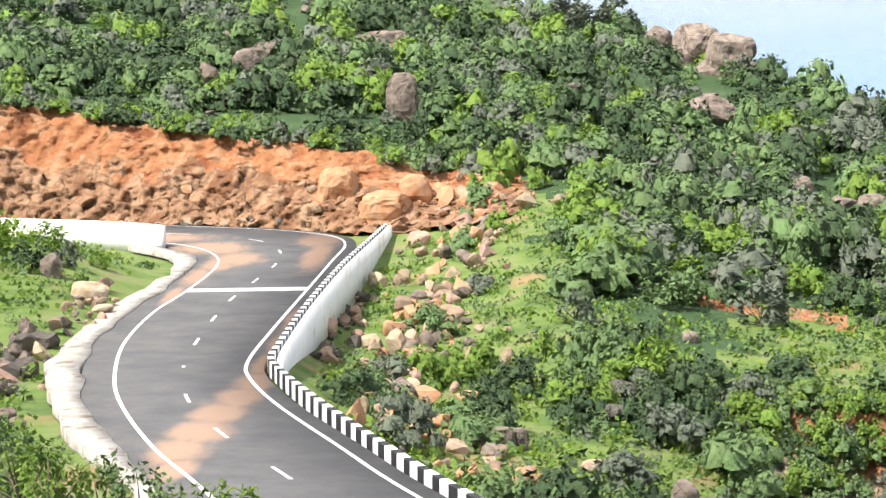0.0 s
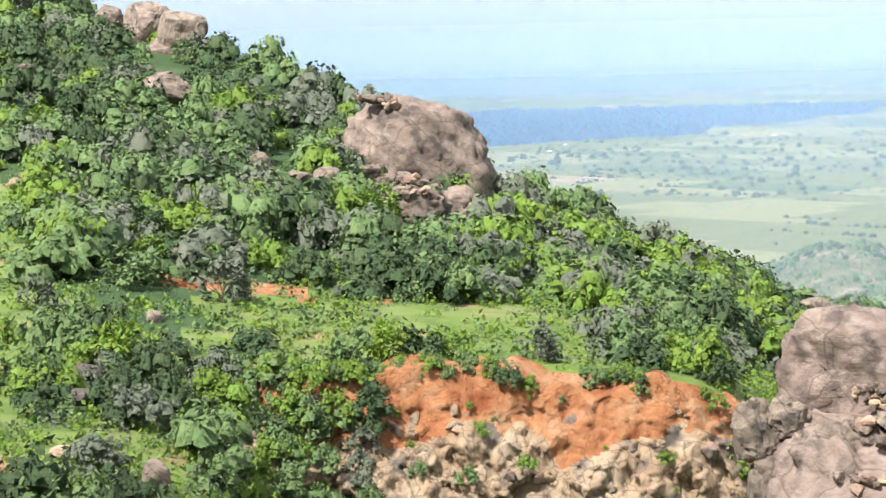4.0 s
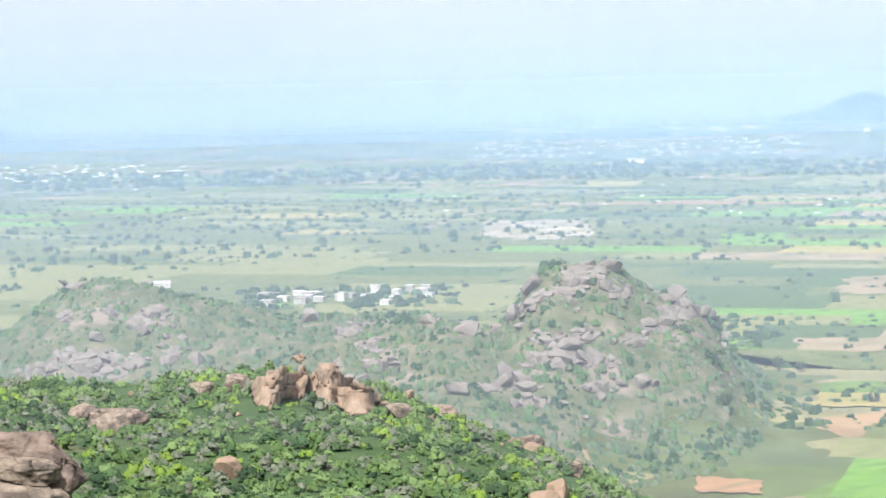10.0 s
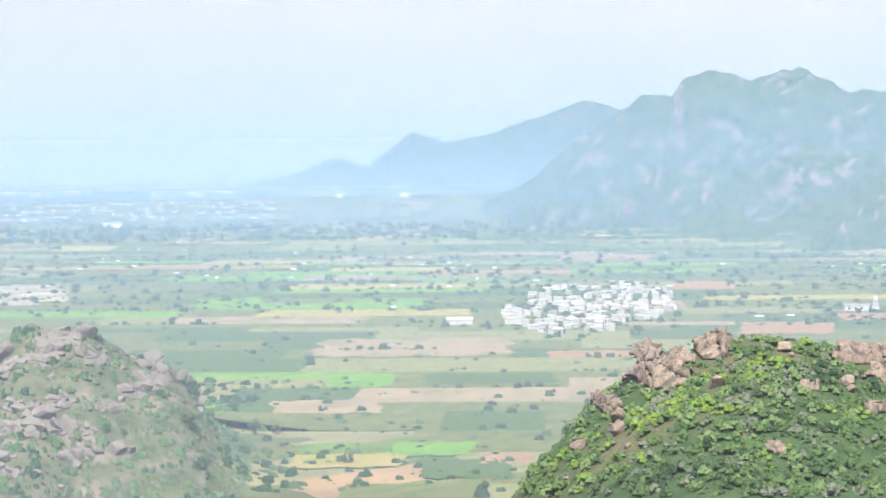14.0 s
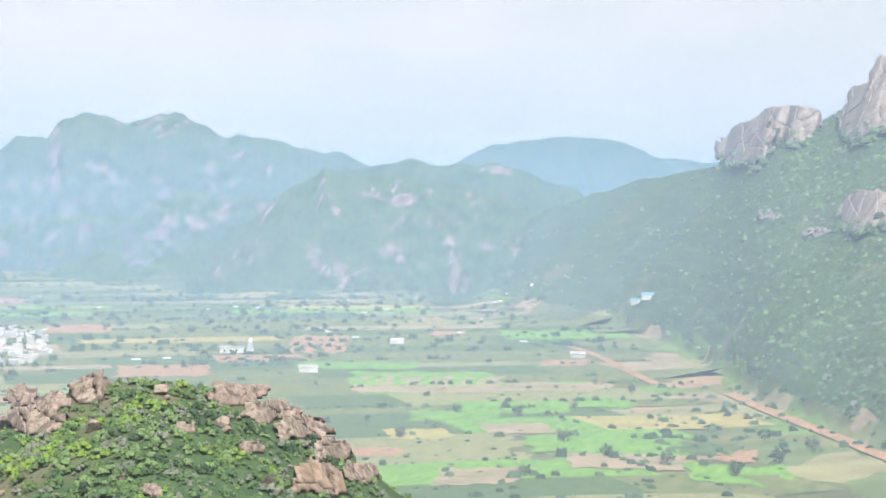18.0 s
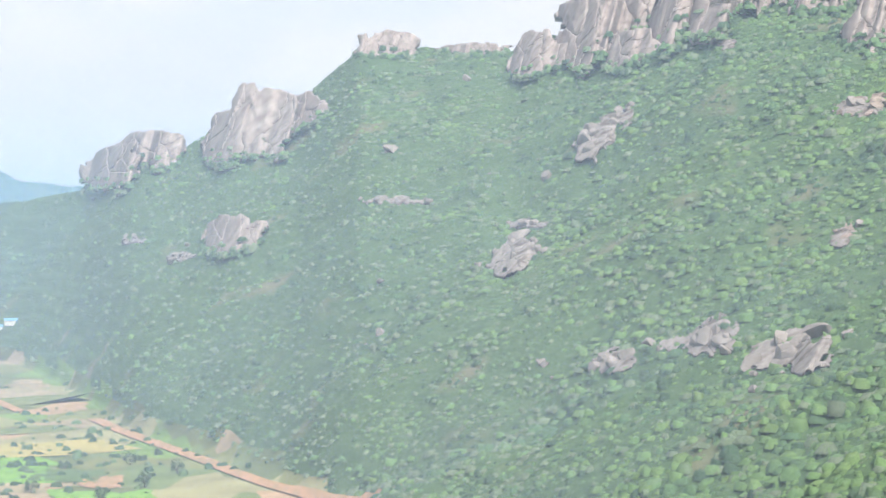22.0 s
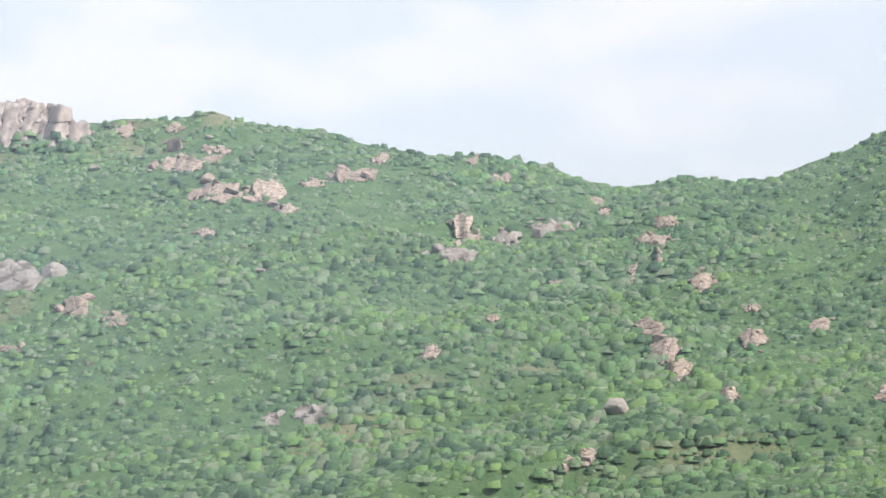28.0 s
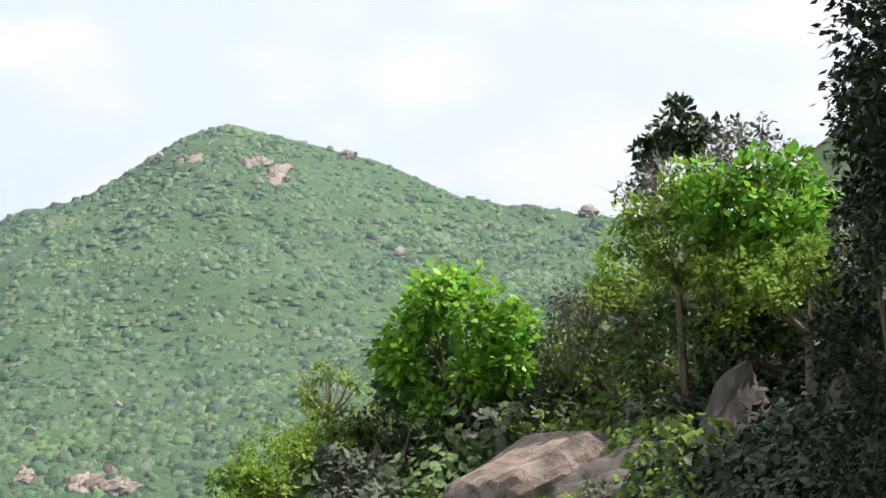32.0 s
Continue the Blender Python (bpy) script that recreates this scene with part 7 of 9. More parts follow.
# growth hanging over the lip of the quarry and rooted in its face
lip_az = np.random.default_rng(5).uniform(8.5, 25.0, 260)
lip_r = np.interp(lip_az, COLS, ctrl[4, 0]) + np.random.default_rng(6).normal(-0.1, 0.8, 260)
lip = np.stack([lip_r * np.sin(np.radians(lip_az)), lip_r * np.cos(np.radians(lip_az)), np.interp(lip_az, COLS, ctrl[4, 1]) - 0.15 + np.random.default_rng(8).normal(0, 0.2, 260)], 1)
lip = lip[fbm(lip / 3.0, 3, 9) > -0.05]
spread("lip_growth", "green weeds and creepers hanging over the quarry lip", lip, 0.65 * (0.4 + 0.9 * rng.random(len(lip))), NEAR, [M["leaf_bright"], M["leaf_mid"], M["leaf_dark"]], [0.4, 0.4, 0.2], category="weeds")
tufts = np.vstack([on_face(quarry, 13, 25.5, -12.4, -8.5, 26, 1), on_face(quarry, 23.0, 25.6, -12.4, -8.5, 14, 2)])
spread("face_weeds", "green weeds rooted in the quarry face", tufts, 0.55 * (0.4 + 1.1 * rng.random(len(tufts)) ** 2), NEAR, [M["leaf_bright"], M["leaf_mid"]], [0.6, 0.4], category="weeds")
bank = on_face(quarry, 9.2, 13.0, -14, -7.5, 60, 3)
spread("face_bushes", "leafy bushes growing over the end of the quarry face", bank, 1.3 * (0.5 + 0.8 * rng.random(len(bank))), NEAR, GREENS, [0.3, 0.35, 0.2, 0.15], category="shrubs")

# shrubs leaning over the top of the road cut
edge_az = np.random.default_rng(15).uniform(-15.5, 2.0, 230)
edge_r = np.interp(edge_az, COLS, ctrl[7, 0]) + np.random.default_rng(16).normal(1.2, 1.6, 230)
edge = np.stack([edge_r * np.sin(np.radians(edge_az)), edge_r * np.cos(np.radians(edge_az)), np.interp(edge_az, COLS, ctrl[7, 1]) + np.clip(edge_r - np.interp(edge_az, COLS, ctrl[7, 0]), 0, 9) * 0.15 - 0.1], 1)
spread("edge_growth", "green shrubs leaning over the top of the road cut", edge, 1.35 * (0.4 + 0.9 * rng.random(len(edge))), BACK, [M["leaf_bright"], M["leaf_mid"], M["leaf_dark"], M["leaf_grey"]], [0.25, 0.35, 0.25, 0.15], category="shrubs")


# ---- scrub on the far slopes, leaving the rocks bare ----
ROCK = np.array(ROCKS)


def clear_of_rocks(pl):
    az = np.degrees(np.arctan2(pl[:, 0], pl[:, 1]))
    r = np.hypot(pl[:, 0], pl[:, 1])
    el = np.degrees(np.arctan2(pl[:, 2] + 1.0, r))
    ok = np.ones(len(pl), bool)
    lot = np.random.default_rng(31).random(len(pl))
    for a, e, d, w, h in ROCK:
        k = 57.3 / d
        low = 1.3 * k if d < 330 and a < 24 else 0.0   # shrubs that would hide the rock from the camera are left out
        ok &= ~((np.abs(az - a) < w * k * 0.7) & (el > e - h * k * 0.6 - low) & (el < e + h * k * 0.75) & (r - d < 0.16 * d) & (d - r < (0.26 if low else 0.16) * d) & (lot < (0.8 if d > 420 else 0.97)))
    return ok


# shrubs on the hillside across the road
MIXED = [M["leaf_dark"], M["leaf_mid"], M["leaf_grey"], M["leaf_bright"]]
pl, az, r = places_in(1150, -16, 26, 68, 142, near_ok, thin=0.3, patch=14)
pl = pl[clear_of_rocks(pl)]
spread("shrubs", "mixed green and grey-green shrubs on the hillside", pl, 2.5 * (0.35 + 0.9 * rng.random(len(pl)) ** 1.4), NEAR, MIXED, [0.28, 0.30, 0.18, 0.24], category="shrubs", patchy=0.3, patch_size=9)
pl, az, r = places_in(1500, -16, 26, 138, 206, near_ok, thin=0.2, patch=14)
pl = pl[clear_of_rocks(pl)]
spread("shrubs", "mixed green and grey-green shrubs on the hillside", pl, 2.9 * (0.35 + 0.9 * rng.random(len(pl)) ** 1.4), BACK, MIXED, [0.28, 0.30, 0.18, 0.24], category="shrubs", patchy=0.3, patch_size=11)
pl = np.vstack([places_in(1200, -16, 22, 203, 320, near_ok)[0], places_in(500, -16, 4, 203, 240)[0], places_in(420, -6, 14, 235, 318)[0]])
pl = pl[clear_of_rocks(pl)]
spread("shrubs", "dense dark and bright green shrubs up to the crest", pl, 3.0 * (0.4 + 0.85 * rng.random(len(pl)) ** 1.2), BACK, MIXED, [0.38, 0.28, 0.16, 0.18], category="shrubs", patchy=0.3, patch_size=13)

# low growth between them
pl, az, r = places_in(7500, -16, 26, 84, 312, lambda a, r, x, y: grass_ok(a, r, x, y) & near_ok(a, r, x, y), lift=-0.05)
pl = pl[clear_of_rocks(pl)]
spread("low_growth", "low green growth covering the ground between shrubs", pl, 0.45 + 0.75 * rng.random(len(pl)) ** 1.5, LOW, [M["leaf_dark"], M["leaf_mid"], M["leaf_grey"], M["leaf_bright"]], [0.2, 0.35, 0.15, 0.3], category="undergrowth")

# the slope below the big rock and the near brush hill
pl, az, r = places_in(5000, 25, 52, 150, 400, lambda a, r, x, y: r < np.interp(a, [25, 28, 49, 52], [240, 380, 380, 300]))
pl = pl[clear_of_rocks(pl)]
spread("slope_scrub", "bright green thorn scrub on the slope", pl, 1.6 * (0.4 + 0.9 * rng.random(len(pl)) ** 1.4), MIDDLING, [M["scrub_dark"], M["scrub"], M["leaf_grey"], M["scrub_bright"], M["leaf_mid"], M["leaf_bright"]], [0.05, 0.16, 0.20, 0.25, 0.22, 0.12], patchy=0.25, patch_size=12)
pl, az, r = places_in(5400, 57, 77, 240, 385)
pl = pl[clear_of_rocks(pl) & (pl[:, 2] > -0.165 * np.hypot(pl[:, 0], pl[:, 1]))]
spread("slope_scrub", "bright green scrub covering a rocky hilltop", pl, 1.55 * (0.35 + 0.9 * rng.random(len(pl)) ** 1.4), MIDDLING, [M["scrub_dark"], M["scrub"], M["leaf_grey"], M["scrub_bright"], M["leaf_mid"], M["leaf_bright"]], [0.06, 0.18, 0.16, 0.30, 0.20, 0.10], patchy=0.25, patch_size=12)

# the long hillside
# (scrub below the camera's view is left out)
LOWEST = ([76, 88, 100, 110, 120, 130, 140, 150, 160], [-9.4, -9.0, -8.6, -6.2, -5.3, -4.5, -3.5, -2.6, -2.2])
for a0, a1, r0, n, sz in ((76, 95, 700, 20000, 3.5), (95, 112, 520, 16500, 4.1), (112, 135, 400, 21000, 3.15), (135, 160, 330, 25000, 2.7)):
    for count, kinds_s, size, power in ((n, CROWNS, sz, 2.3), (5000, FAR, sz * 0.5, 1.2)):
        az = a0 + (a1 - a0) * rng.random(count)
        r = r0 + (slope_r(az) * 1.01 - r0) * rng.random(count) ** 1.2
        z = ground_z(az, r)
        k = (z > -116) & (np.degrees(np.arctan2(z, r)) > np.interp(az, *LOWEST))
        az, r, z = az[k], r[k], z[k]
        pl = np.stack([r * np.sin(np.radians(az)), r * np.cos(np.radians(az)), z - 0.4], 1)
        pl = pl[clear_of_rocks(pl)]
        grow = (0.5 + 0.5 * np.hypot(pl[:, 0], pl[:, 1]) / slope_r(np.degrees(np.arctan2(pl[:, 0], pl[:, 1])))) * (1 + 0.3 * fbm(pl / 40, 2, 55))
        sizes = size * (0.3 + 0.95 * rng.random(len(pl)) ** power) * grow
        far = np.hypot(pl[:, 0], pl[:, 1]) > 830
        for part_of_it, shapes in ((~far, kinds_s), (far, CROWNS_FAR if kinds_s is CROWNS else FAR)):
            if part_of_it.sum() > 20:
                spread("hillside_scrub", "dense low green scrub covering a steep hillside", pl[part_of_it], sizes[part_of_it], shapes, [M["scrub_dark"], M["scrub"], M["scrub_grey"], M["scrub_bright"]], [0.16, 0.36, 0.36, 0.12] if a0 < 90 else [0.16, 0.34, 0.18, 0.32] if a0 < 110 else [0.24, 0.40, 0.24, 0.12], squash=(0.55, 1.25), patchy=0.25, patch_size=45)

# scrub creeping up the feet and ledges of the cliffs
feet = []
g = np.random.default_rng(91)
for ob in [o for o in scene.objects if o.name.split(".")[0] == "cliff"]:
    V = np.vstack([[(ob.matrix_world.translation + v.co)[:] for v in b.data.vertices] for b in ob.children])
    r = np.hypot(V[:, 0], V[:, 1])
    ev, hd = np.degrees(np.arctan2(V[:, 2], r)), np.degrees(np.arctan2(V[:, 0], V[:, 1]))
    for a in np.linspace(hd.min(), hd.max(), 26)[1:-1]:
        col = np.nonzero(np.abs(hd - a) < 0.08)[0]
        if len(col) > 6:
            lo, hi = ev[col].min(), ev[col].max()
            for share, count in ((0.16, 4), (0.4, 1)):
                near_low = col[ev[col] < lo + (hi - lo) * share]
                near_low = near_low[r[near_low] < np.median(r[near_low]) + 1]
                if len(near_low):
                    feet.append(V[g.choice(near_low, count)])
feet = np.vstack(feet) - np.array([0, 0, 1.2])
spread("ledge_scrub", "green scrub growing up the feet of granite cliffs", feet, 2.2 + 3.2 * rng.random(len(feet)) ** 1.6, CROWNS, [M["scrub_dark"], M["scrub"], M["scrub_grey"]], [0.25, 0.45, 0.3])

# the low hills on the plain
pl, az, r = places_in(19000, 24, 52, 560, 1100, on_hill)
pl = pl[clear_of_rocks(pl)]
spread("hill_scrub", "sparse grey-green scrub on rocky low hills", pl, 1.7 * (0.35 + 0.9 * rng.random(len(pl)) ** 1.7), FAR, [M["scrub_dark"], M["scrub"], M["scrub_grey"]], [0.2, 0.35, 0.45], patchy=0.35, patch_size=25)


# ---- trees ----
def limb_bm(bm, a, b, ra, rb, sides=6):
    """A tapered branch between two places."""
    a, b = Vector(a), Vector(b)
    d = (b - a).normalized()
    u = d.orthogonal().normalized()
    w = d.cross(u)
    ring = []
    for p, r in ((a, ra), (a.lerp(b, 0.5) + u * ra * 0.35, (ra + rb) / 2), (b, rb)):
        ring.append([bm.verts.new(p + (u * math.cos(t) + w * math.sin(t)) * r) for t in [2 * math.pi * k / sides for k in range(sides)]])
    for lo, hi in zip(ring, ring[1:]):
        for k in range(sides):
            bm.faces.new((lo[k], lo[(k + 1) % sides], hi[(k + 1) % sides], hi[k]))


def leaves(n, leaf, centres, spread_r, seed, long=1.6, droop=0.3):
    """n pointed leaves round cluster centres: an array of quads, each folded down its middle rib."""
    g = np.random.default_rng(seed)
    c = centres[g.integers(0, len(centres), n)]
    off = g.normal(size=(n, 3))
    off /= np.linalg.norm(off, axis=1)[:, None]
    p = c + off * (spread_r * (0.35 + 0.65 * g.random(n)))[:, None]
    d = off + g.normal(size=(n, 3)) * 0.5
    d[:, 2] -= droop
    d /= np.linalg.norm(d, axis=1)[:, None]
    up = np.array([0, 0, 1.0]) + g.normal(size=(n, 3)) * 0.45
    side = np.cross(d, up)
    side /= np.linalg.norm(side, axis=1)[:, None] + 1e-9
    nrm = np.cross(side, d)
    s = leaf * (0.6 + 0.8 * g.random(n))[:, None]
    return np.stack([p, p + d * s * long * 0.45 + side * s * 0.5 - nrm * s * 0.1, p + d * s * long, p + d * s * long * 0.45 - side * s * 0.5 - nrm * s * 0.1], 1)


def tree(name, label, place, height, crown, leaf, n, mat, seed, clusters=28, trunk_r=0.12, category="tree", sparse=False, group=""):
    """A tapered trunk with limbs that carry clusters of leaves. crown: half-sizes; the crown's middle is at the given height."""
    g = np.random.default_rng(seed)
    t = root(name, place)
    tagged(t, label, category, group=group)
    cl = g.normal(size=(clusters, 3))
    cl /= np.linalg.norm(cl, axis=1)[:, None]
    cl *= (0.45 + 0.55 * g.random(clusters) ** 0.5)[:, None]
    cl = cl * np.array(crown) + np.array((0, 0, height))
    bm = bmesh.new()
    fork = Vector((g.normal() * 0.1, g.normal() * 0.1, max(0.3, height - crown[2] * 0.9)))
    limb_bm(bm, (0, 0, -0.4), fork, trunk_r, trunk_r * 0.7, 8)
    part("trunk", bm, M["bark"], t, "grey-brown trunk")
    for k in range(0, clusters, 3 if not sparse else 1):
        bm = bmesh.new()
        mid_p = fork.lerp(Vector(cl[k]), 0.55) + Vector((0, 0, -0.1 * crown[2]))
        limb_bm(bm, fork, mid_p, trunk_r * 0.5, trunk_r * 0.3, 5)
        limb_bm(bm, mid_p, cl[k], trunk_r * 0.3, trunk_r * 0.06, 5)
        if sparse:
            for _ in range(5):
                tip = Vector(cl[k]) + Vector(g.normal(size=3)) * crown[0] * 0.25
                limb_bm(bm, mid_p.lerp(Vector(cl[k]), 0.6), tip, trunk_r * 0.12, trunk_r * 0.03, 4)
        part("limb", bm, M["twig"] if sparse else M["bark"], t)
    if n:
        q = leaves(n, leaf, cl, min(crown) * (0.30 if clusters < 60 else 0.42), seed + 1)
        part_of("crown", mesh_from("crown", q.reshape(-1, 3), np.arange(n * 4).reshape(-1, 4), mat), None, t)
    return t


M["twig"] = material("twig", [(0.22, 0.19, 0.16), (0.34, 0.30, 0.26)], 3, 6)


def tree_at(az, el, r, crown, leaf, n, mat, seed, label, name="tree", **kw):
    """A tree whose crown's middle lies at heading az and elevation el, rooted in the slope below."""
    p = polar(az, el, r)
    z = ground_at(p.x, p.y)
    return tree(name, label, (p.x, p.y, z), max(p.z - z, crown[2] * 0.7), crown, leaf, n, M[mat], seed, **kw)


# the close slope, where the trees stand in front of the cone hill
tree_at(151.2, 3.25, 50, (2.0, 1.9, 1.95), 0.155, 6200, "leaf_fresh", 701, "leafy tree with large glossy bright green leaves", clusters=46)
tree_at(150.2, 2.5, 50.5, (1.3, 1.3, 1.2), 0.15, 1200, "leaf_mid", 702, "leafy green sapling under a brighter tree", clusters=26)
tree_at(146.2, 0.2, 49, (1.2, 1.3, 1.0), 0.075, 3200, "leaf_yellow", 703, "yellow-green feathery bush on the slope", name="bush", clusters=40, category="bush")
tree_at(147.6, 0.8, 50, (1.1, 1.2, 0.9), 0.075, 2800, "leaf_yellow", 704, "yellow-green feathery bush on the slope", name="bush", clusters=36, category="bush")
tree_at(144.6, -0.6, 48, (0.9, 0.9, 0.7), 0.085, 1500, "leaf_yellow", 705, "low yellow-green bush on the slope", name="bush", clusters=24, category="bush")
tree_at(148.15, -0.15, 47, (0.9, 0.9, 0.75), 0.12, 900, "leaf_grey", 706, "small tree with pale grey-green leaves", clusters=18)
tree_at(147.6, 2.4, 52, (0.8, 0.8, 0.85), 0.10, 500, "leaf_yellow", 707, "thin sapling with yellow-green leaves", clusters=16, sparse=True)
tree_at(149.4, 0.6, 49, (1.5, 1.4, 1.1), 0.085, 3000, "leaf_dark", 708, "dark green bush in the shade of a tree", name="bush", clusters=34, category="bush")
tree_at(152.4, 1.6, 50, (1.5, 1.5, 1.3), 0.075, 3000, "leaf_grey", 709, "grey-green thorn bush with fine leaves", name="bush", clusters=36, category="bush")
tree_at(154.3, 3.4, 51, (1.5, 1.4, 1.5), 0.075, 2000, "leaf_grey", 710, "half-bare olive thorn tree with fine twigs", clusters=34, sparse=True)
tree_at(155.4, 2.2, 50, (1.4, 1.4, 1.2), 0.075, 2200, "leaf_bright", 711, "olive green thorn bush with bare twigs", name="bush", clusters=30, category="bush", sparse=True)
tree_at(157.6, 6.5, 47, (1.7, 1.5, 1.3), 0.11, 2400, "leaf_yellow", 712, "tree with bright yellow-green foliage", clusters=40)
tree_at(156.2, 5.2, 50, (1.2, 1.2, 1.0), 0.10, 1400, "leaf_yellow", 713, "tree with bright yellow-green foliage", clusters=28)
tree_at(160.4, 6.3, 46, (1.3, 1.3, 1.9), 0.15, 2500, "leaf_fresh", 714, "tall tree with fresh green leaves", clusters=40)
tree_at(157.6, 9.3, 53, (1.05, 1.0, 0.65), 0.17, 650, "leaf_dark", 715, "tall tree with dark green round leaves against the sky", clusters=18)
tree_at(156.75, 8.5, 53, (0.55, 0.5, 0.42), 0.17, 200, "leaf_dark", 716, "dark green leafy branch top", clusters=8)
tree_at(159.6, 8.2, 52, (1.3, 1.2, 1.1), 0.09, 1600, "leaf_grey", 717, "half-bare tree with grey-green leaves", clusters=26, sparse=True)
tree_at(158.0, 3.0, 48, (1.9, 1.6, 1.4), 0.12, 2600, "leaf_mid", 718, "dense green thicket", name="thicket", clusters=40, category="thicket")
# the next six have deep shade put into their leaf colour
tree_at(160.4, 2.6, 46, (1.7, 1.5, 1.5), 0.12, 2400, "leaf_shaded", 719, "dense green thicket", name="thicket", clusters=40, category="thicket")
tree_at(164.1, 9.0, 21, (0.85, 0.9, 1.3), 0.055, 6000, "leaf_shaded", 720, "tall tree with deep shade put into its colour", clusters=50)
tree_at(163.4, 3.6, 20, (0.75, 0.8, 1.1), 0.055, 4200, "leaf_shaded", 721, "thicket with deep shade put into its colour", name="thicket", clusters=40, category="thicket")
tree_at(166.2, 9.5, 20, (1.2, 1.2, 1.6), 0.06, 8000, "leaf_shaded", 722, "tall spreading tree with shade put into its leaf colour", clusters=60)
# these two stand out of view, added to shade the close slope
tree_at(170.3, 11.0, 22.5, (1.7, 1.7, 2.1), 0.12, 5200, "leaf_shaded", 723, "tall spreading tree with shade put into its leaf colour", clusters=70, trunk_r=0.3)
tree_at(167.6, 9.5, 22, (1.6, 1.6, 1.6), 0.1, 5200, "leaf_shaded", 724, "tall spreading tree with shade put into its leaf colour", clusters=60, trunk_r=0.25)
tree_at(163.5, 1.2, 42, (1.2, 1.2, 0.8), 0.11, 1200, "leaf_mid", 725, "low green bush by the rocks", name="bush", clusters=24, category="bush")
tree_at(157.6, 4.9, 48.5, (0.8, 0.8, 0.9), 0.08, 0, "leaf_mid", 726, "dead grey leafless shrub", name="dead_shrub", clusters=26, sparse=True, category="dead shrub", trunk_r=0.06)
tree_at(154.9, 4.6, 50.5, (1.0, 1.0, 0.8), 0.08, 0, "leaf_mid", 727, "dead grey leafless shrub", name="dead_shrub", clusters=24, sparse=True, category="dead shrub", trunk_r=0.06)
tree_at(157.2, 7.5, 51.5, (1.3, 1.2, 1.0), 0.085, 1500, "leaf_grey", 733, "half-bare tree with grey-green leaves", clusters=26, sparse=True)
tree_at(159.2, 7.2, 47, (1.4, 1.3, 1.3), 0.13, 2300, "leaf_fresh", 734, "leafy tree with fresh green leaves", clusters=34)
tree_at(164.2, 6.2, 45, (1.5, 1.4, 1.6), 0.12, 2600, "leaf_mid", 735, "dense green tree beside the dark thicket", clusters=40)
# three unseen trees right of the view, added to block the sun
tree_at(176.0, 16.0, 40, (4.5, 4.5, 4.0), 0.34, 3600, "leaf_shaded", 728, "tall spreading tree with shade put into its leaf colour", clusters=80, trunk_r=0.3)
tree_at(181.0, 17.0, 36, (4.5, 4.5, 4.0), 0.34, 3600, "leaf_shaded", 729, "tall spreading tree with shade put into its leaf colour", clusters=80, trunk_r=0.3)
tree_at(180.0, 15.0, 44, (4.5, 4.5, 4.0), 0.34, 3200, "leaf_shaded", 731, "tall spreading tree with shade put into its leaf colour", clusters=70, trunk_r=0.3)
tree_at(166.3, 12.6, 19, (1.3, 1.4, 1.3), 0.06, 7500, "leaf_shaded", 732, "tall tree with deep shade put into its colour", clusters=60, trunk_r=0.2)
# five more unseen trees, added only for the shade they cast
tree_at(173.5, 6.0, 32, (4.0, 4.0, 4.0), 0.32, 3200, "leaf_shaded", 741, "tall spreading tree with shade put into its leaf colour", clusters=70, trunk_r=0.3)
tree_at(175.0, 12.0, 34, (3.8, 3.8, 3.2), 0.32, 3000, "leaf_shaded", 742, "tall spreading tree with shade put into its leaf colour", clusters=70, trunk_r=0.3)
tree_at(177.0, 9.0, 27, (3.6, 3.6, 3.6), 0.3, 3000, "leaf_shaded", 743, "tall spreading tree with shade put into its leaf colour", clusters=70, trunk_r=0.3)
tree_at(173.5, 17.0, 22, (3.6, 3.6, 3.0), 0.2, 6000, "leaf_shaded", 745, "tall spreading tree with shade put into its leaf colour", clusters=70, trunk_r=0.25)
tree_at(178.0, 12.0, 18, (3.0, 3.0, 3.0), 0.2, 5000, "leaf_shaded", 746, "tall spreading tree with shade put into its leaf colour", clusters=60, trunk_r=0.25)
# this thicket's shade is in its leaf colour too
tree_at(162.9, -0.5, 20.5, (0.75, 0.8, 1.1), 0.055, 4200, "leaf_shaded", 747, "thicket with deep shade put into its colour", name="thicket", clusters=40, category="thicket")
tree_at(161.0, 4.6, 43.5, (1.2, 1.2, 1.0), 0.09, 2200, "leaf_yellow", 748, "low tree with bright yellow-green foliage", clusters=30)
tree_at(159.2, 4.5, 45.5, (1.5, 1.3, 1.2), 0.11, 2400, "leaf_yellow", 744, "low tree with bright yellow-green foliage", clusters=34)
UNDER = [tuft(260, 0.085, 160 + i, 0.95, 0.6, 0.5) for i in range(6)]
# the deep shade down here is put into the leaf colour
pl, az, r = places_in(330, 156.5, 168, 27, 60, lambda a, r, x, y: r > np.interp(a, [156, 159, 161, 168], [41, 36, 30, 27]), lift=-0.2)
spread("undergrowth", "undergrowth with deep shade put into its leaf colour", pl, 0.5 + 0.6 * rng.random(len(pl)), UNDER, [M["leaf_shaded"]], category="undergrowth")
pl, az, r = places_in(370, 142.5, 157.5, 36, 62, lambda a, r, x, y: r > np.interp(a, [142, 150, 152, 156, 157, 168], [45, 46, 47.5, 46, 38, 36]))
spread("undergrowth", "tangled green undergrowth on the close slope", pl, 0.7 + 0.8 * rng.random(len(pl)), UNDER, [M["leaf_mid"], M["leaf_bright"], M["leaf_grey"], M["leaf_yellow"]], [0.35, 0.3, 0.2, 0.15], category="undergrowth")
pl, az, r = places_in(260, 143, 158, 26, 45)
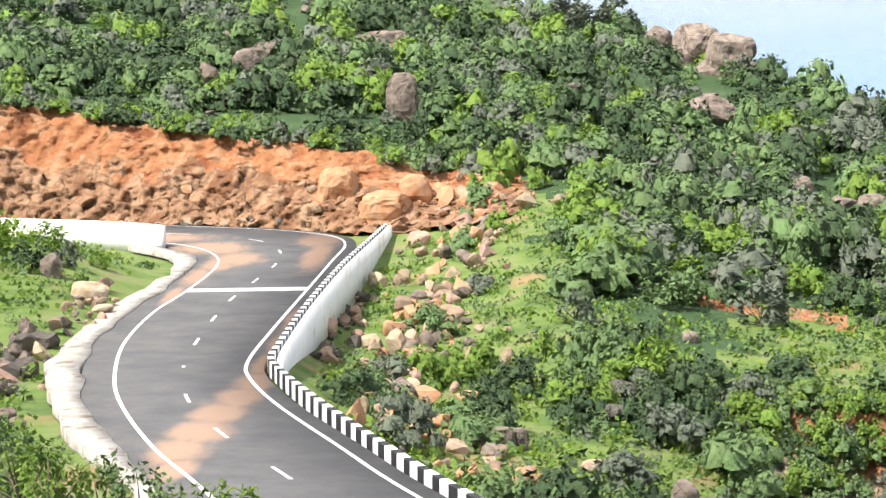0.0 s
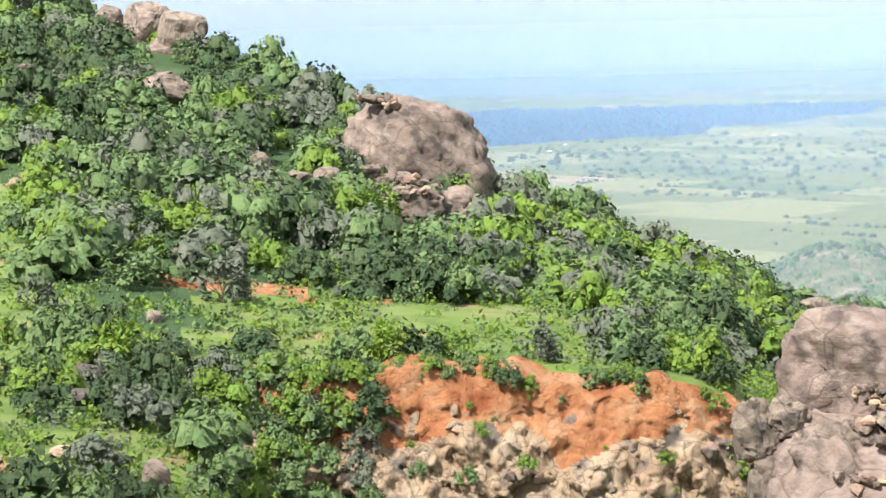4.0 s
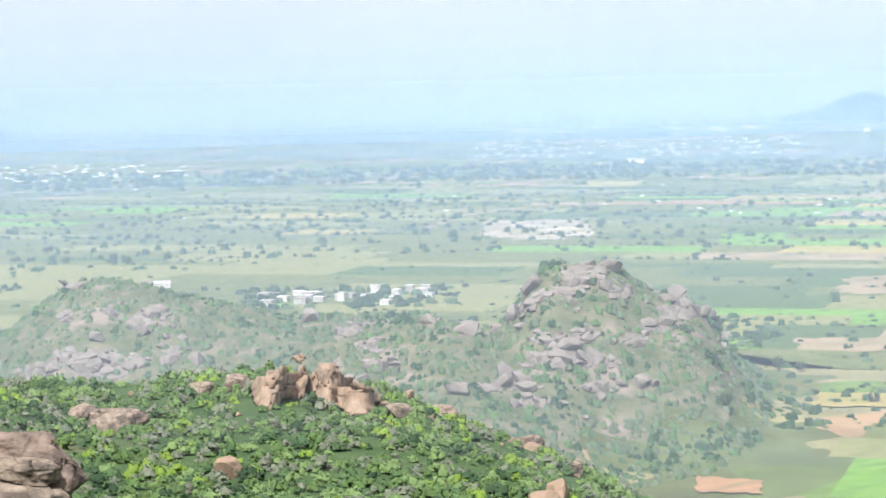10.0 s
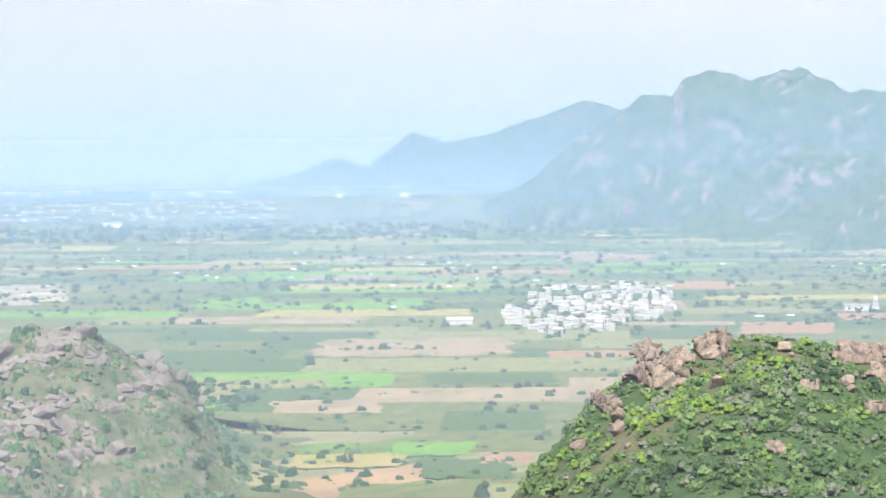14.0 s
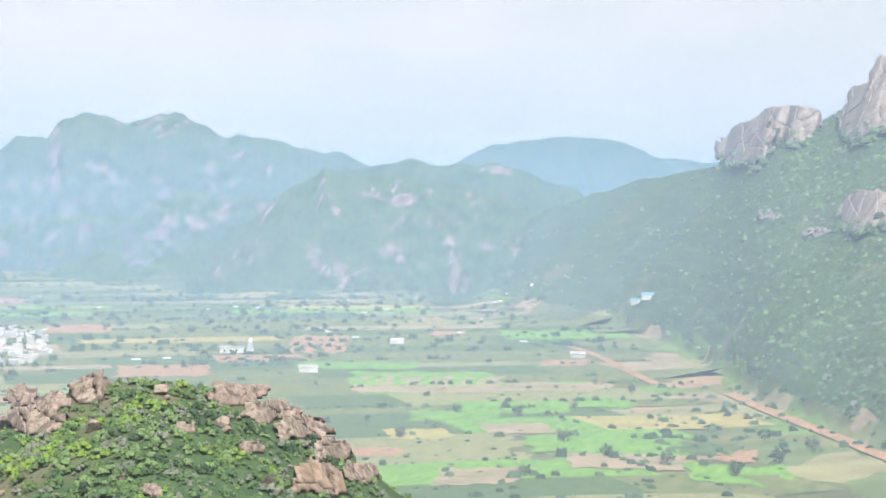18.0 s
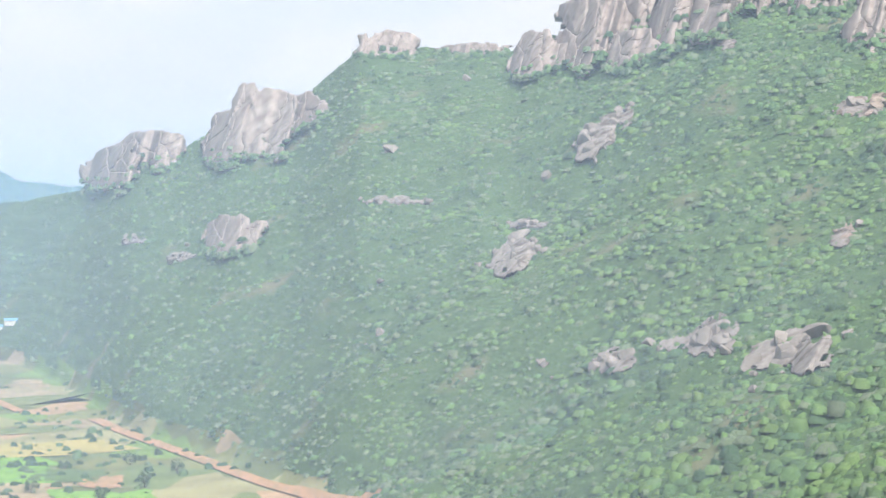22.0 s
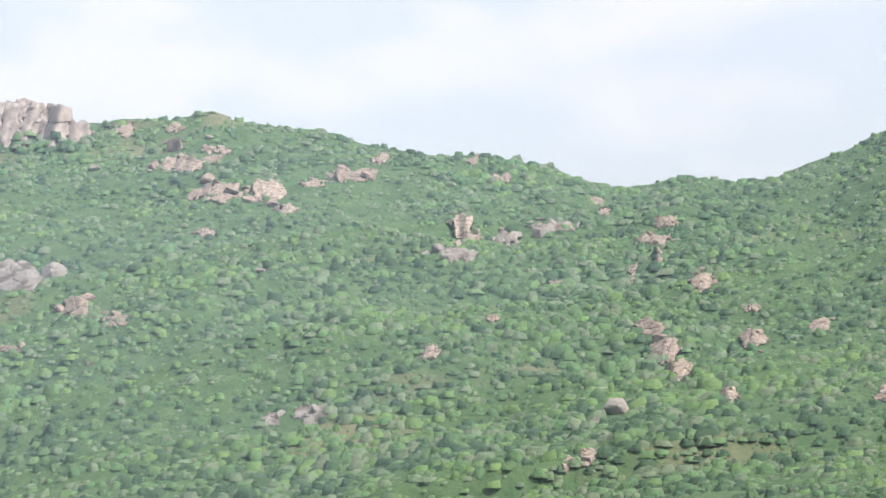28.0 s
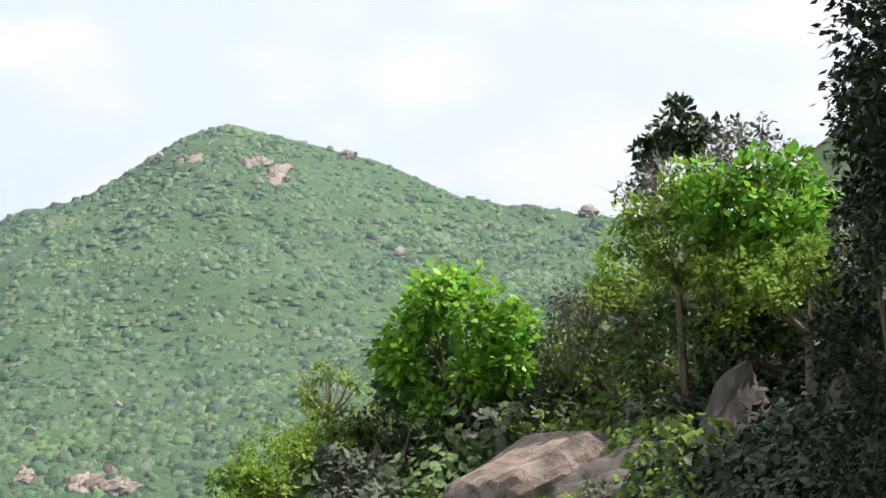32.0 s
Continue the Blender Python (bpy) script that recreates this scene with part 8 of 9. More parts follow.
spread("undergrowth", "low bright grass and weeds on the close slope", pl, 0.22 + 0.3 * rng.random(len(pl)), UNDER, [M["leaf_yellow"], M["leaf_bright"], M["leaf_mid"]], [0.35, 0.35, 0.3], category="undergrowth")
# past heading 154 the trees' shade is put into the boulders' colour
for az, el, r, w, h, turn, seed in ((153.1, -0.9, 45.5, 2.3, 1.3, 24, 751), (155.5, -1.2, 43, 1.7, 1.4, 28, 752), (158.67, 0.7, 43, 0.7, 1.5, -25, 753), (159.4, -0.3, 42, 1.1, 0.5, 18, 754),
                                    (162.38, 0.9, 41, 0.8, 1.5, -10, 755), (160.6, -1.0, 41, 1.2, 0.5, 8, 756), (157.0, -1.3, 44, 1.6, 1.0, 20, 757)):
    ob = new("boulder", rock_mesh("boulder", seed, (w, w * 0.9, h), 4, "granite" if az < 154 else "dark_and_shaded_stone", 9, 0.10, 0.04, keep=0.6, blocky=0.06))
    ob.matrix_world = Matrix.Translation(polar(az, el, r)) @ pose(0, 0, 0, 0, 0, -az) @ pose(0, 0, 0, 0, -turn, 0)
    tagged(ob, "weathered boulder under the trees", "boulder")

# bush tops just below the viewpoint
for k, (az, el, r, w, h) in enumerate(((-12.2, -10.6, 26, 0.7, 0.5), (-11.2, -10.9, 25, 0.6, 0.45), (-9.9, -11.4, 26, 0.55, 0.4), (-8.6, -11.4, 25.5, 0.6, 0.5), (-7.4, -12.0, 26, 0.5, 0.35),
                                       (-6.2, -12.0, 26, 0.5, 0.35), (-4.9, -12.5, 26, 0.45, 0.3), (-3.7, -12.3, 26, 0.4, 0.25))):
    tree_at(az, el, r, (w, w, h), 0.055, 620, "leaf_bright" if k % 3 else "leaf_mid", 770 + k, "leafy green bush below the viewpoint", name="bush", clusters=22, trunk_r=0.04, category="bush", group="bushes below the viewpoint")
# the flat-topped tree on the skyline, and taller trees along the near ridge
tree_at(4.15, 1.75, 268, (7.6, 5.0, 2.6), 0.34, 5200, "leaf_grey", 790, "spreading flat-topped tree on the skyline", clusters=34, trunk_r=0.25)

# ---- shrubs that stand out singly on the hillside across the road ----
for k in range(5):
    tree("shrub", "round leafy shrub on the hillside", (0, 0, 0), 1.1, (1.25, 1.25, 1.0), 0.2, 420, GREENS[k % 4] if k < 4 else M["leaf_yellow"], 800 + k, clusters=22, trunk_r=0.05, category="shrub", group="shrubs on the hillside")
shrub_kinds = [o for o in scene.objects if o.name.split(".")[0] == "shrub"]
gs = random.Random(5)
made = 0
while made < 150:
    az, r = gs.uniform(-15.5, 25.5), gs.uniform(76, 300)
    x, y = plan(az, r)
    if not near_ok(np.array([az]), np.array([r]), np.array([x]), np.array([y]))[0]:
        continue
    kind = shrub_kinds[made % 5]
    s = gs.uniform(0.7, 1.6)
    z = ground_at(x, y)
    if made < 5:
        kind.matrix_world = pose(x, y, z - 0.1, 0, 0, gs.uniform(0, 360))
    else:
        copy_thing(kind, pose(x, y, z - 0.1, 0, 0, gs.uniform(0, 360)) @ Matrix.Diagonal((s, s, s * gs.uniform(0.8, 1.1), 1)))
    made += 1
for k, (az, r, s) in enumerate(((-14.5, 120, 1.0), (-13.6, 128, 1.2), (-12.8, 134, 1.1), (-12.0, 138, 1.2), (-11.4, 132, 1.0), (-11.0, 142, 1.0), (-10.5, 136, 0.8), (-13.2, 140, 1.2), (-12.4, 146, 1.0), (-14.2, 110, 0.9),
                                (-9.6, 140, 0.6), (-13.4, 118, 0.9), (12.5, 112, 1.2), (13.4, 113, 1.3), (14.4, 113, 1.2), (15.2, 114, 1.1), (17.8, 115, 1.0), (19.8, 118, 1.1), (21.5, 119, 0.9), (22.9, 115, 1.0), (23.3, 111, 0.9), (23.7, 104, 0.7))):
    x, y = plan(az, r)
    copy_thing(shrub_kinds[(k * 3) % 5], pose(x, y, ground_at(x, y) - 0.1, 0, 0, k * 77) @ Matrix.Diagonal((s, s, s, 1)))


# ---- things on the plain ----
def house(w, d, h, name="house", label="small whitewashed flat-roofed village house"):
    t = root(name)
    tagged(t, label, "house", group="houses of the village")
    part("wall", box_bm(-w / 2, w / 2, -d / 2, d / 2, -1.0, h), M["house_white"], t)
    part("roof", box_bm(-w / 2 - 0.25, w / 2 + 0.25, -d / 2 - 0.25, d / 2 + 0.25, h, h + 0.35), M["roof_grey"], t, "grey flat roof slab")
    part("door", box_bm(-0.5, 0.5, -d / 2 - 0.06, -d / 2 - 0.002, 0, 2.1), M["dark_glass"], t, "dark doorway")
    for x in (-w * 0.32, w * 0.32):
        part("window", box_bm(x - 0.5, x + 0.5, -d / 2 - 0.06, -d / 2 - 0.002, 1.1, 2.2), M["dark_glass"], t, "dark window")
    return t


kinds = [house(7, 6, 3.4), house(9, 6, 3.2), house(6, 5, 5.6, label="two-storey whitewashed village house"), house(8, 8, 4.2), house(5, 5, 3.0)]
gv = random.Random(21)


def plain_r(el):
    return 124.5 / math.tan(radians(-el))


def put_houses(spots, turn):
    for k, (az, el) in enumerate(spots):
        x, y = plan(az, plain_r(el))
        m = pose(x, y, ground_at(x, y), 0, 0, turn + gv.choice((0, 90)) + gv.uniform(-8, 8))
        if kinds and not kinds[k % 5].get("placed"):
            kinds[k % 5].matrix_world = m
            kinds[k % 5]["placed"] = 1
        else:
            copy_thing(kinds[k % 5], m)


spots = []
while len(spots) < 190:
    u, v = gv.uniform(-1, 1), gv.uniform(-1, 1)
    if u * u + v * v < 1 and v < 0.55 + 0.4 * u + 0.5:
        spots.append((60.9 + 2.4 * u, -4.15 + 0.68 * v + 0.18 * u))
put_houses(spots, 20)
put_houses([(39.3 + gv.uniform(-2.6, 2.8), -5.35 + gv.uniform(-0.18, 0.16)) for _ in range(26)], 35)
put_houses([(60.0 + gv.uniform(-1, 3), -1.75 + gv.uniform(-0.2, 0.1)) for _ in range(14)], 5)
for o in kinds:
    if "placed" in o:
        del o["placed"]

# the white temple with its tower
x, y = plan(68.4, plain_r(-4.2))
temple = root("temple", (x, y, ground_at(x, y)), -68)
tagged(temple, "white temple hall with a stepped gate tower", "temple")
part("hall", box_bm(-14, 6, -6, 6, -1, 5), M["house_white"], temple)
part("roof", box_bm(-14.5, 6.5, -6.5, 6.5, 5, 5.5), M["roof_grey"], temple)
for k in range(4):
    part("tower_storey", box_bm(8 + k * 0.5, 14 - k * 0.5, -3 + k * 0.5, 3 - k * 0.5, k * 3.0 - 0.5, k * 3.0 + 2.9), M["house_white"], temple)
for k in range(3):
    part("window", box_bm(-11 + k * 5, -9.5 + k * 5, -6.06, -6.002, 1.5, 3.5), M["dark_glass"], temple)


def shed(az, el, w, d, h, roof_mat, label, turn=0):
    x, y = plan(az, plain_r(el))
    t = root("shed", (x, y, ground_at(x, y)), -az + turn)
    tagged(t, label, "shed")
    part("wall", box_bm(-w / 2, w / 2, -d / 2, d / 2, -1, h), M["house_white"], t)
    bm = bmesh.new()
    vs = [bm.verts.new(p) for p in ((-w / 2 - 0.4, -d / 2 - 0.4, h), (w / 2 + 0.4, -d / 2 - 0.4, h), (w / 2 + 0.4, 0, h + d * 0.22), (-w / 2 - 0.4, 0, h + d * 0.22), (-w / 2 - 0.4, d / 2 + 0.4, h), (w / 2 + 0.4, d / 2 + 0.4, h))]
    for f in ((0, 1, 2, 3), (3, 2, 5, 4), (0, 3, 4), (1, 5, 2), (0, 4, 5, 1)):
        bm.faces.new([vs[i] for i in f])
    part("roof", bm, roof_mat, t, "pitched roof")
    return t


shed(27.2, -5.95, 26, 12, 4.5, M["house_white"], "long white farm shed on the plain")
shed(80.0, -3.55, 16, 10, 4, M["tin_blue"], "farm hut with a blue tin roof")
shed(79.6, -3.5, 10, 8, 3.5, M["tin_blue"], "small hut with a blue tin roof")
shed(57.2, -4.55, 20, 10, 4, M["house_white"], "white farm shed at the village edge")
shed(70.4, -4.75, 14, 8, 4, M["house_white"], "white farm shed beside the fields")
shed(72.9, -3.95, 12, 7, 3.5, M["house_white"], "small white farmhouse between fields")
shed(78.0, -4.35, 12, 8, 3.5, M["house_white"], "small pale farmhouse at the hill foot")
shed(47.5, -2.1, 30, 14, 5, M["house_white"], "long white shed far out on the plain")
shed(34.0, -4.9, 18, 9, 4, M["house_white"], "white shed on the plain")


# far towns: pale specks that nobody could count
def far_boxes(name, label, n, az0, az1, el0, el1, size):
    V, F = [], []
    g = np.random.default_rng(int(az0 * 10))
    for k in range(n):
        az, el = g.uniform(az0, az1), g.uniform(el0, el1)
        r = min(4800, np.interp(-el, [0.6, 1.0, 1.5, 2.0, 2.5, 5], [4800, 4200, 3650, 3150, 2700, 1420]))
        x, y = plan(az, r)
        w, d, h = size * g.uniform(0.5, 2.2), size * g.uniform(0.5, 1), size * g.uniform(0.35, 0.7)
        z = ground_at(x, y) - 1
        a = math.radians(-az) + g.normal() * 0.2
        b = len(V)
        for sx, sy, sz in product((-1, 1), (-1, 1), (0, 1)):
            V.append((x + (sx * w * math.cos(a) - sy * d * math.sin(a)) / 2, y + (sx * w * math.sin(a) + sy * d * math.cos(a)) / 2, z + sz * h + sz))
        F += [(b, b + 1, b + 5, b + 4), (b + 4, b + 5, b + 7, b + 6), (b + 6, b + 7, b + 3, b + 2), (b + 2, b + 3, b + 1, b), (b + 1, b + 3, b + 7, b + 5)]
    return tagged(new(name, mesh_from(name, V, F, M["house_white"])), label, "town", kind="stuff")


far_boxes("far_town", "white buildings of a far town in the haze", 170, 43, 52, -1.6, -1.05, 6.0)
far_boxes("far_town", "white buildings of a far town in the haze", 70, 29.5, 35, -1.9, -1.5, 5.0)
far_boxes("far_town", "long pale factory sheds far across the plain", 26, 44, 56, -1.0, -0.75, 14)
far_boxes("far_town", "scattered pale houses far across the plain", 60, 17, 80, -3.2, -1.6, 3)
far_boxes("far_town", "scattered pale houses among the fields", 40, 45, 78, -4.6, -2.2, 3.2)


# ---- plots and tracks ----
def patch(name, label, az0, az1, el0, el1, mat, lift=0.55, skew=0.0, category="field"):
    """A plot of land lying on the plain."""
    n, m = 12, 6
    V = []
    for j in range(m + 1):
        el = el0 + (el1 - el0) * j / m
        for i in range(n + 1):
            az = az0 + (az1 - az0) * i / n + skew * (j / m)
            edge = 0.03 * math.sin(az0 * 40 + j * 2.1) + 0.02 * math.sin(az0 * 70 + j * 5.3)
            az += edge * (az1 - az0) * (1 if i in (0, n) else 0.5)
            wave = (0.05 * math.sin(az1 * 31 + i * 1.3) + 0.03 * math.sin(az1 * 17 + i * 2.9)) * (el1 - el0)
            x, y = plan(az, plain_r(el + wave))
            V.append((x, y, ground_at(x, y) + lift))
    if max(v[2] for v in V) > -109:
        return None
    ix = np.arange((n + 1) * (m + 1)).reshape(m + 1, n + 1)
    q = np.stack([ix[:-1, :-1], ix[:-1, 1:], ix[1:, 1:], ix[1:, :-1]], -1).reshape(-1, 4)
    me = mesh_from(name, V, q, mat)
    if sum(p.normal.z for p in me.polygons) < 0:
        me.flip_normals()
    return tagged(new(name, me), label, category, kind="structure")


M["crop_green"] = material("crop_green", [(0.09, 0.17, 0.04), (0.12, 0.24, 0.04), (0.16, 0.28, 0.055)], 0.05, 8, stretch=(1, 4, 1))
M["crop_dark"] = material("crop_dark", [(0.055, 0.093, 0.032), (0.084, 0.128, 0.045)], 0.08, 8, stretch=(1, 4, 1))
M["fallow"] = material("fallow", [(0.170, 0.162, 0.085), (0.255, 0.204, 0.128), (0.315, 0.238, 0.153)], 0.03, 9)
M["ploughed"] = material("ploughed", [(0.194, 0.158, 0.088), (0.290, 0.176, 0.101), (0.352, 0.202, 0.114)], 0.04, 8, stretch=(1, 5, 1))
M["crop_gold"] = material("crop_gold", [(0.22, 0.21, 0.07), (0.34, 0.27, 0.10)], 0.05, 8)
M["bare_pale"] = material("bare_pale", [(0.17, 0.18, 0.10), (0.30, 0.26, 0.19), (0.44, 0.38, 0.31)], 0.03, 9)
M["crop_olive"] = material("crop_olive", [(0.084, 0.106, 0.041), (0.118, 0.140, 0.048), (0.158, 0.162, 0.068)], 0.04, 8, stretch=(1, 3, 1))
M["crop_pale"] = material("crop_pale", [(0.138, 0.162, 0.065), (0.188, 0.196, 0.081), (0.217, 0.204, 0.097)], 0.04, 8, stretch=(1, 3, 1))

# the patchwork of plots between the hills and the far haze, in rows that run across the plain
gp = np.random.default_rng(404)
PLOT_KINDS = [("crop_olive", "olive green crop plot on the plain", 0.37), ("crop_dark", "dark green crop plot on the plain", 0.24), ("crop_pale", "pale green grass plot on the plain", 0.17),
              ("crop_green", "bright green paddy on the plain", 0.10), ("fallow", "tan fallow plot on the plain", 0.06), ("ploughed", "reddish ploughed plot on the plain", 0.03), ("crop_gold", "golden stubble plot on the plain", 0.03)]
PLOT_P = np.cumsum([k[2] for k in PLOT_KINDS])
ROW_TURN = radians(-60)
far_plots = collections.defaultdict(list)
plot_edges = []
singles = 0
yy = 400.0
while yy < 3300:
    deep = gp.uniform(24, 62) * (1 + yy / 3500)
    xx = -2700.0 + gp.uniform(0, 90)
    while xx < 2700:
        wide = gp.uniform(35, 130) * (1 + yy / 3000)
        c, sn = math.cos(ROW_TURN), math.sin(ROW_TURN)
        corners = [((xx + i * wide / 3) * c - (yy + j * deep / 2) * sn, (xx + i * wide / 3) * sn + (yy + j * deep / 2) * c) for j in range(3) for i in range(4)]
        az_r = [(math.degrees(math.atan2(px, py)), math.hypot(px, py)) for px, py in corners]
        if all(13 < a_ < 86 and 620 < r_ < 3300 for a_, r_ in az_r):
            zs = ground_z([a_ for a_, _ in az_r], [r_ for _, r_ in az_r])
            if zs.max() < -113:
                pick_p = gp.random()
                if az_r[0][0] < 43 and gp.random() < 0.8:   # mostly olive and pale green plots out here
                    pick_p = 0.1 if gp.random() < 0.65 else 0.7
                kind, text, _ = PLOT_KINDS[min(6, int(np.searchsorted(PLOT_P, pick_p)))]
                pts = [(px, py, pz + 0.3) for (px, py), pz in zip(corners, zs)]
                quads_p = [(j * 4 + i, j * 4 + i + 1, j * 4 + i + 5, j * 4 + i + 4) for j in range(2) for i in range(3)]
                if singles < 230 and min(r_ for _, r_ in az_r) < 1750 and gp.random() < 0.9:
                    me = mesh_from("field", pts, quads_p, M[kind])
                    if sum(p.normal.z for p in me.polygons) < 0:
                        me.flip_normals()
                    tagged(new("field", me), text, "field", kind="structure")
                    singles += 1
                else:
                    far_plots[kind].append(pts)
                if gp.random() < 0.34:
                    plot_edges.append((corners[8], corners[11]))
                if gp.random() < 0.18:
                    plot_edges.append((corners[3], corners[11]))
        xx += wide
    yy += deep
for kind, many in far_plots.items():
    V = np.array(many).reshape(-1, 3)
    one = np.array([(j * 4 + i, j * 4 + i + 1, j * 4 + i + 5, j * 4 + i + 4) for j in range(2) for i in range(3)])
    F = (one[None] + (np.arange(len(many)) * 12)[:, None, None]).reshape(-1, 4)
    me = mesh_from("far_fields", V, F, M[kind])
    if sum(p.normal.z for p in me.polygons) < 0:
        me.flip_normals()
    tagged(new("far_fields", me), "small crop plots far out on the plain", "fields", kind="stuff")
patch("field", "pale fallow field on the plain", 53.50, 58.66, -4.94, -5.42, M["fallow"], skew=-0.15)
patch("field", "tan fallow field on the plain", 51.87, 54.91, -6.65, -7.04, M["fallow"], skew=0.04)
patch("field", "golden stubble field on the plain", 52.48, 55.68, -8.24, -8.63, M["crop_gold"], skew=-0.15)
patch("field", "bright green paddy on the plain", 55.36, 57.28, -8.03, -8.27, M["crop_green"], skew=-0.06)
patch("field", "bright green paddy on the plain", 53.48, 55.40, -5.87, -6.27, M["crop_green"], skew=-0.15)
patch("field", "orange ploughed field on the plain", 46.88, 49.43, -8.87, -9.18, M["ploughed"], skew=-0.11)
patch("field", "tan fallow field on the plain", 50.25, 51.85, -7.71, -8.03, M["fallow"], skew=-0.24)
patch("field", "bright green crop plot on the plain", 49.92, 51.68, -8.10, -8.65, M["crop_green"], skew=-0.14)
patch("field", "dark green banana plot on the plain", 55.99, 58.54, -8.43, -8.98, M["crop_dark"], skew=0.14)
patch("field", "orange ploughed field on the plain", 57.75, 59.18, -8.25, -8.56, M["ploughed"], skew=-0.01)
patch("field", "dark green crop field on the plain", 56.19, 59.84, -5.91, -6.23, M["crop_dark"], skew=0.09)
patch("field", "patches of pale bare ground on the plain", 43.25, 46.06, -3.28, -3.67, M["bare_pale"], skew=-0.21)
patch("field", "patches of pale bare ground on the plain", 43.86, 45.43, -3.63, -3.83, M["bare_pale"], skew=0.10)
patch("field", "reddish ploughed field on the plain", 49.74, 53.75, -8.99, -9.54, M["ploughed"], skew=-0.03)
patch("field", "bright green paddy on the plain", 46.08, 49.42, -9.23, -9.59, M["crop_green"], skew=0.21)
patch("field", "bright green crop plot on the plain", 49.85, 51.61, -3.74, -4.03, M["crop_green"], skew=-0.03)
patch("field", "bright green crop plot on the plain", 54.16, 56.07, -3.82, -4.04, M["crop_green"], skew=0.25)
patch("field", "orange ploughed strip on the plain", 59.69, 62.03, -5.30, -5.49, M["ploughed"], skew=0.03)
patch("field", "reddish ploughed strip on the plain", 60.03, 62.68, -2.66, -2.82, M["ploughed"], skew=-0.18)
patch("field", "reddish ploughed strip on the plain", 63.14, 64.94, -3.41, -3.63, M["ploughed"], skew=0.02)
patch("field", "bright green paddy on the plain", 45.76, 49.22, -9.19, -9.86, M["crop_green"], skew=0.07)
patch("field", "orange ploughed strip on the plain", 46.72, 49.38, -8.84, -9.12, M["ploughed"], skew=-0.07)
patch("field", "dark green crop field on the plain", 46.55, 49.06, -9.90, -10.25, M["crop_dark"], skew=0.18)
patch("field", "orange ploughed field on the plain", 49.05, 50.88, -10.77, -11.15, M["ploughed"], skew=0.02)
patch("field", "bright green paddy on the plain", 50.01, 50.90, -6.66, -6.97, M["crop_green"], skew=-0.05)
patch("field", "patches of pale bare ground on the plain", 43.32, 46.16, -3.38, -3.75, M["bare_pale"], skew=0.15)
patch("field", "reddish ploughed field on the plain", 39.85, 42.71, -2.10, -2.32, M["ploughed"], skew=-0.18)
patch("field", "bright green paddy on the plain", 71.58, 75.52, -4.75, -5.13, M["crop_green"], skew=0.02)
patch("field", "tan fallow strip on the plain", 71.74, 75.84, -5.16, -5.32, M["fallow"], skew=0.05)
patch("field", "bright green paddy on the plain", 75.84, 79.34, -3.62, -3.86, M["crop_green"], skew=0.13)
patch("field", "tan ploughed strip on the plain", 76.00, 79.02, -5.04, -5.28, M["fallow"], skew=-0.21)
patch("field", "bright green paddy on the plain", 74.57, 77.75, -5.60, -5.96, M["crop_green"], skew=-0.05)
patch("field", "bright green crop plot on the plain", 73.31, 75.84, -5.83, -6.14, M["crop_green"], skew=-0.10)
patch("field", "golden stubble field on the plain", 72.52, 74.26, -6.37, -6.63, M["crop_gold"], skew=0.19)
patch("field", "tan fallow strip on the plain", 75.21, 77.11, -6.27, -6.56, M["fallow"], skew=0.24)
patch("field", "bright green paddy on the plain", 76.48, 80.94, -6.62, -7.13, M["crop_green"], skew=0.22)
patch("field", "tan ploughed field on the plain", 77.75, 80.94, -7.13, -7.57, M["fallow"], skew=0.06)
patch("field", "dark green crop field on the plain", 80.30, 82.53, -6.69, -7.05, M["crop_dark"], skew=-0.15)
patch("field", "bright green paddy on the plain", 80.94, 83.81, -7.31, -7.86, M["crop_green"], skew=0.25)
patch("field", "bright green paddy on the plain", 78.07, 79.66, -5.44, -5.76, M["crop_green"], skew=-0.17)
patch("field", "orange ploughed strip on the plain", 77.11, 78.38, -4.41, -4.57, M["ploughed"], skew=-0.24)
patch("field", "orange ploughed strip on the plain", 73.94, 74.89, -3.61, -3.74, M["ploughed"], skew=-0.19)
patch("field", "orange ploughed field on the plain", 70.02, 71.58, -3.75, -4.22, M["ploughed"], skew=-0.21)
patch("field", "orange ploughed strip on the plain", 81.90, 83.01, -6.89, -7.20, M["ploughed"], skew=-0.07)
patch("field", "bright green crop plot on the plain", 70.18, 73.62, -4.47, -4.67, M["crop_green"], skew=-0.23)
patch("field", "tan fallow field on the plain", 74.10, 76.48, -7.56, -8.03, M["fallow"], skew=-0.20)
patch("field", "orange ploughed strip on the plain", 71.42, 72.99, -6.93, -7.15, M["ploughed"], skew=-0.10)
patch("field", "yellow-green grass plot on the plain", 81.10, 82.53, -5.90, -6.22, M["crop_gold"], skew=-0.23)
patch("field", "pale fallow field on the plain", 53.18, 58.63, -4.99, -5.36, M["fallow"], skew=-0.10)
patch("field", "orange ploughed strip on the plain", 59.89, 62.28, -5.32, -5.50, M["ploughed"], skew=0.20)
patch("field", "tan ploughed field on the plain", 65.15, 67.69, -4.53, -4.84, M["ploughed"], skew=-0.14)
patch("field", "tan fallow strip on the plain", 71.65, 75.84, -4.87, -5.28, M["fallow"], skew=0.03)
patch("field", "golden stubble field on the plain", 72.59, 74.31, -6.41, -6.66, M["crop_gold"], skew=0.18)
patch("field", "orange ploughed strip on the plain", 71.18, 72.91, -6.90, -7.06, M["ploughed"], skew=0.23)
patch("field", "bright green paddy on the plain", 55.33, 57.68, -7.93, -8.31, M["crop_green"], skew=-0.23)


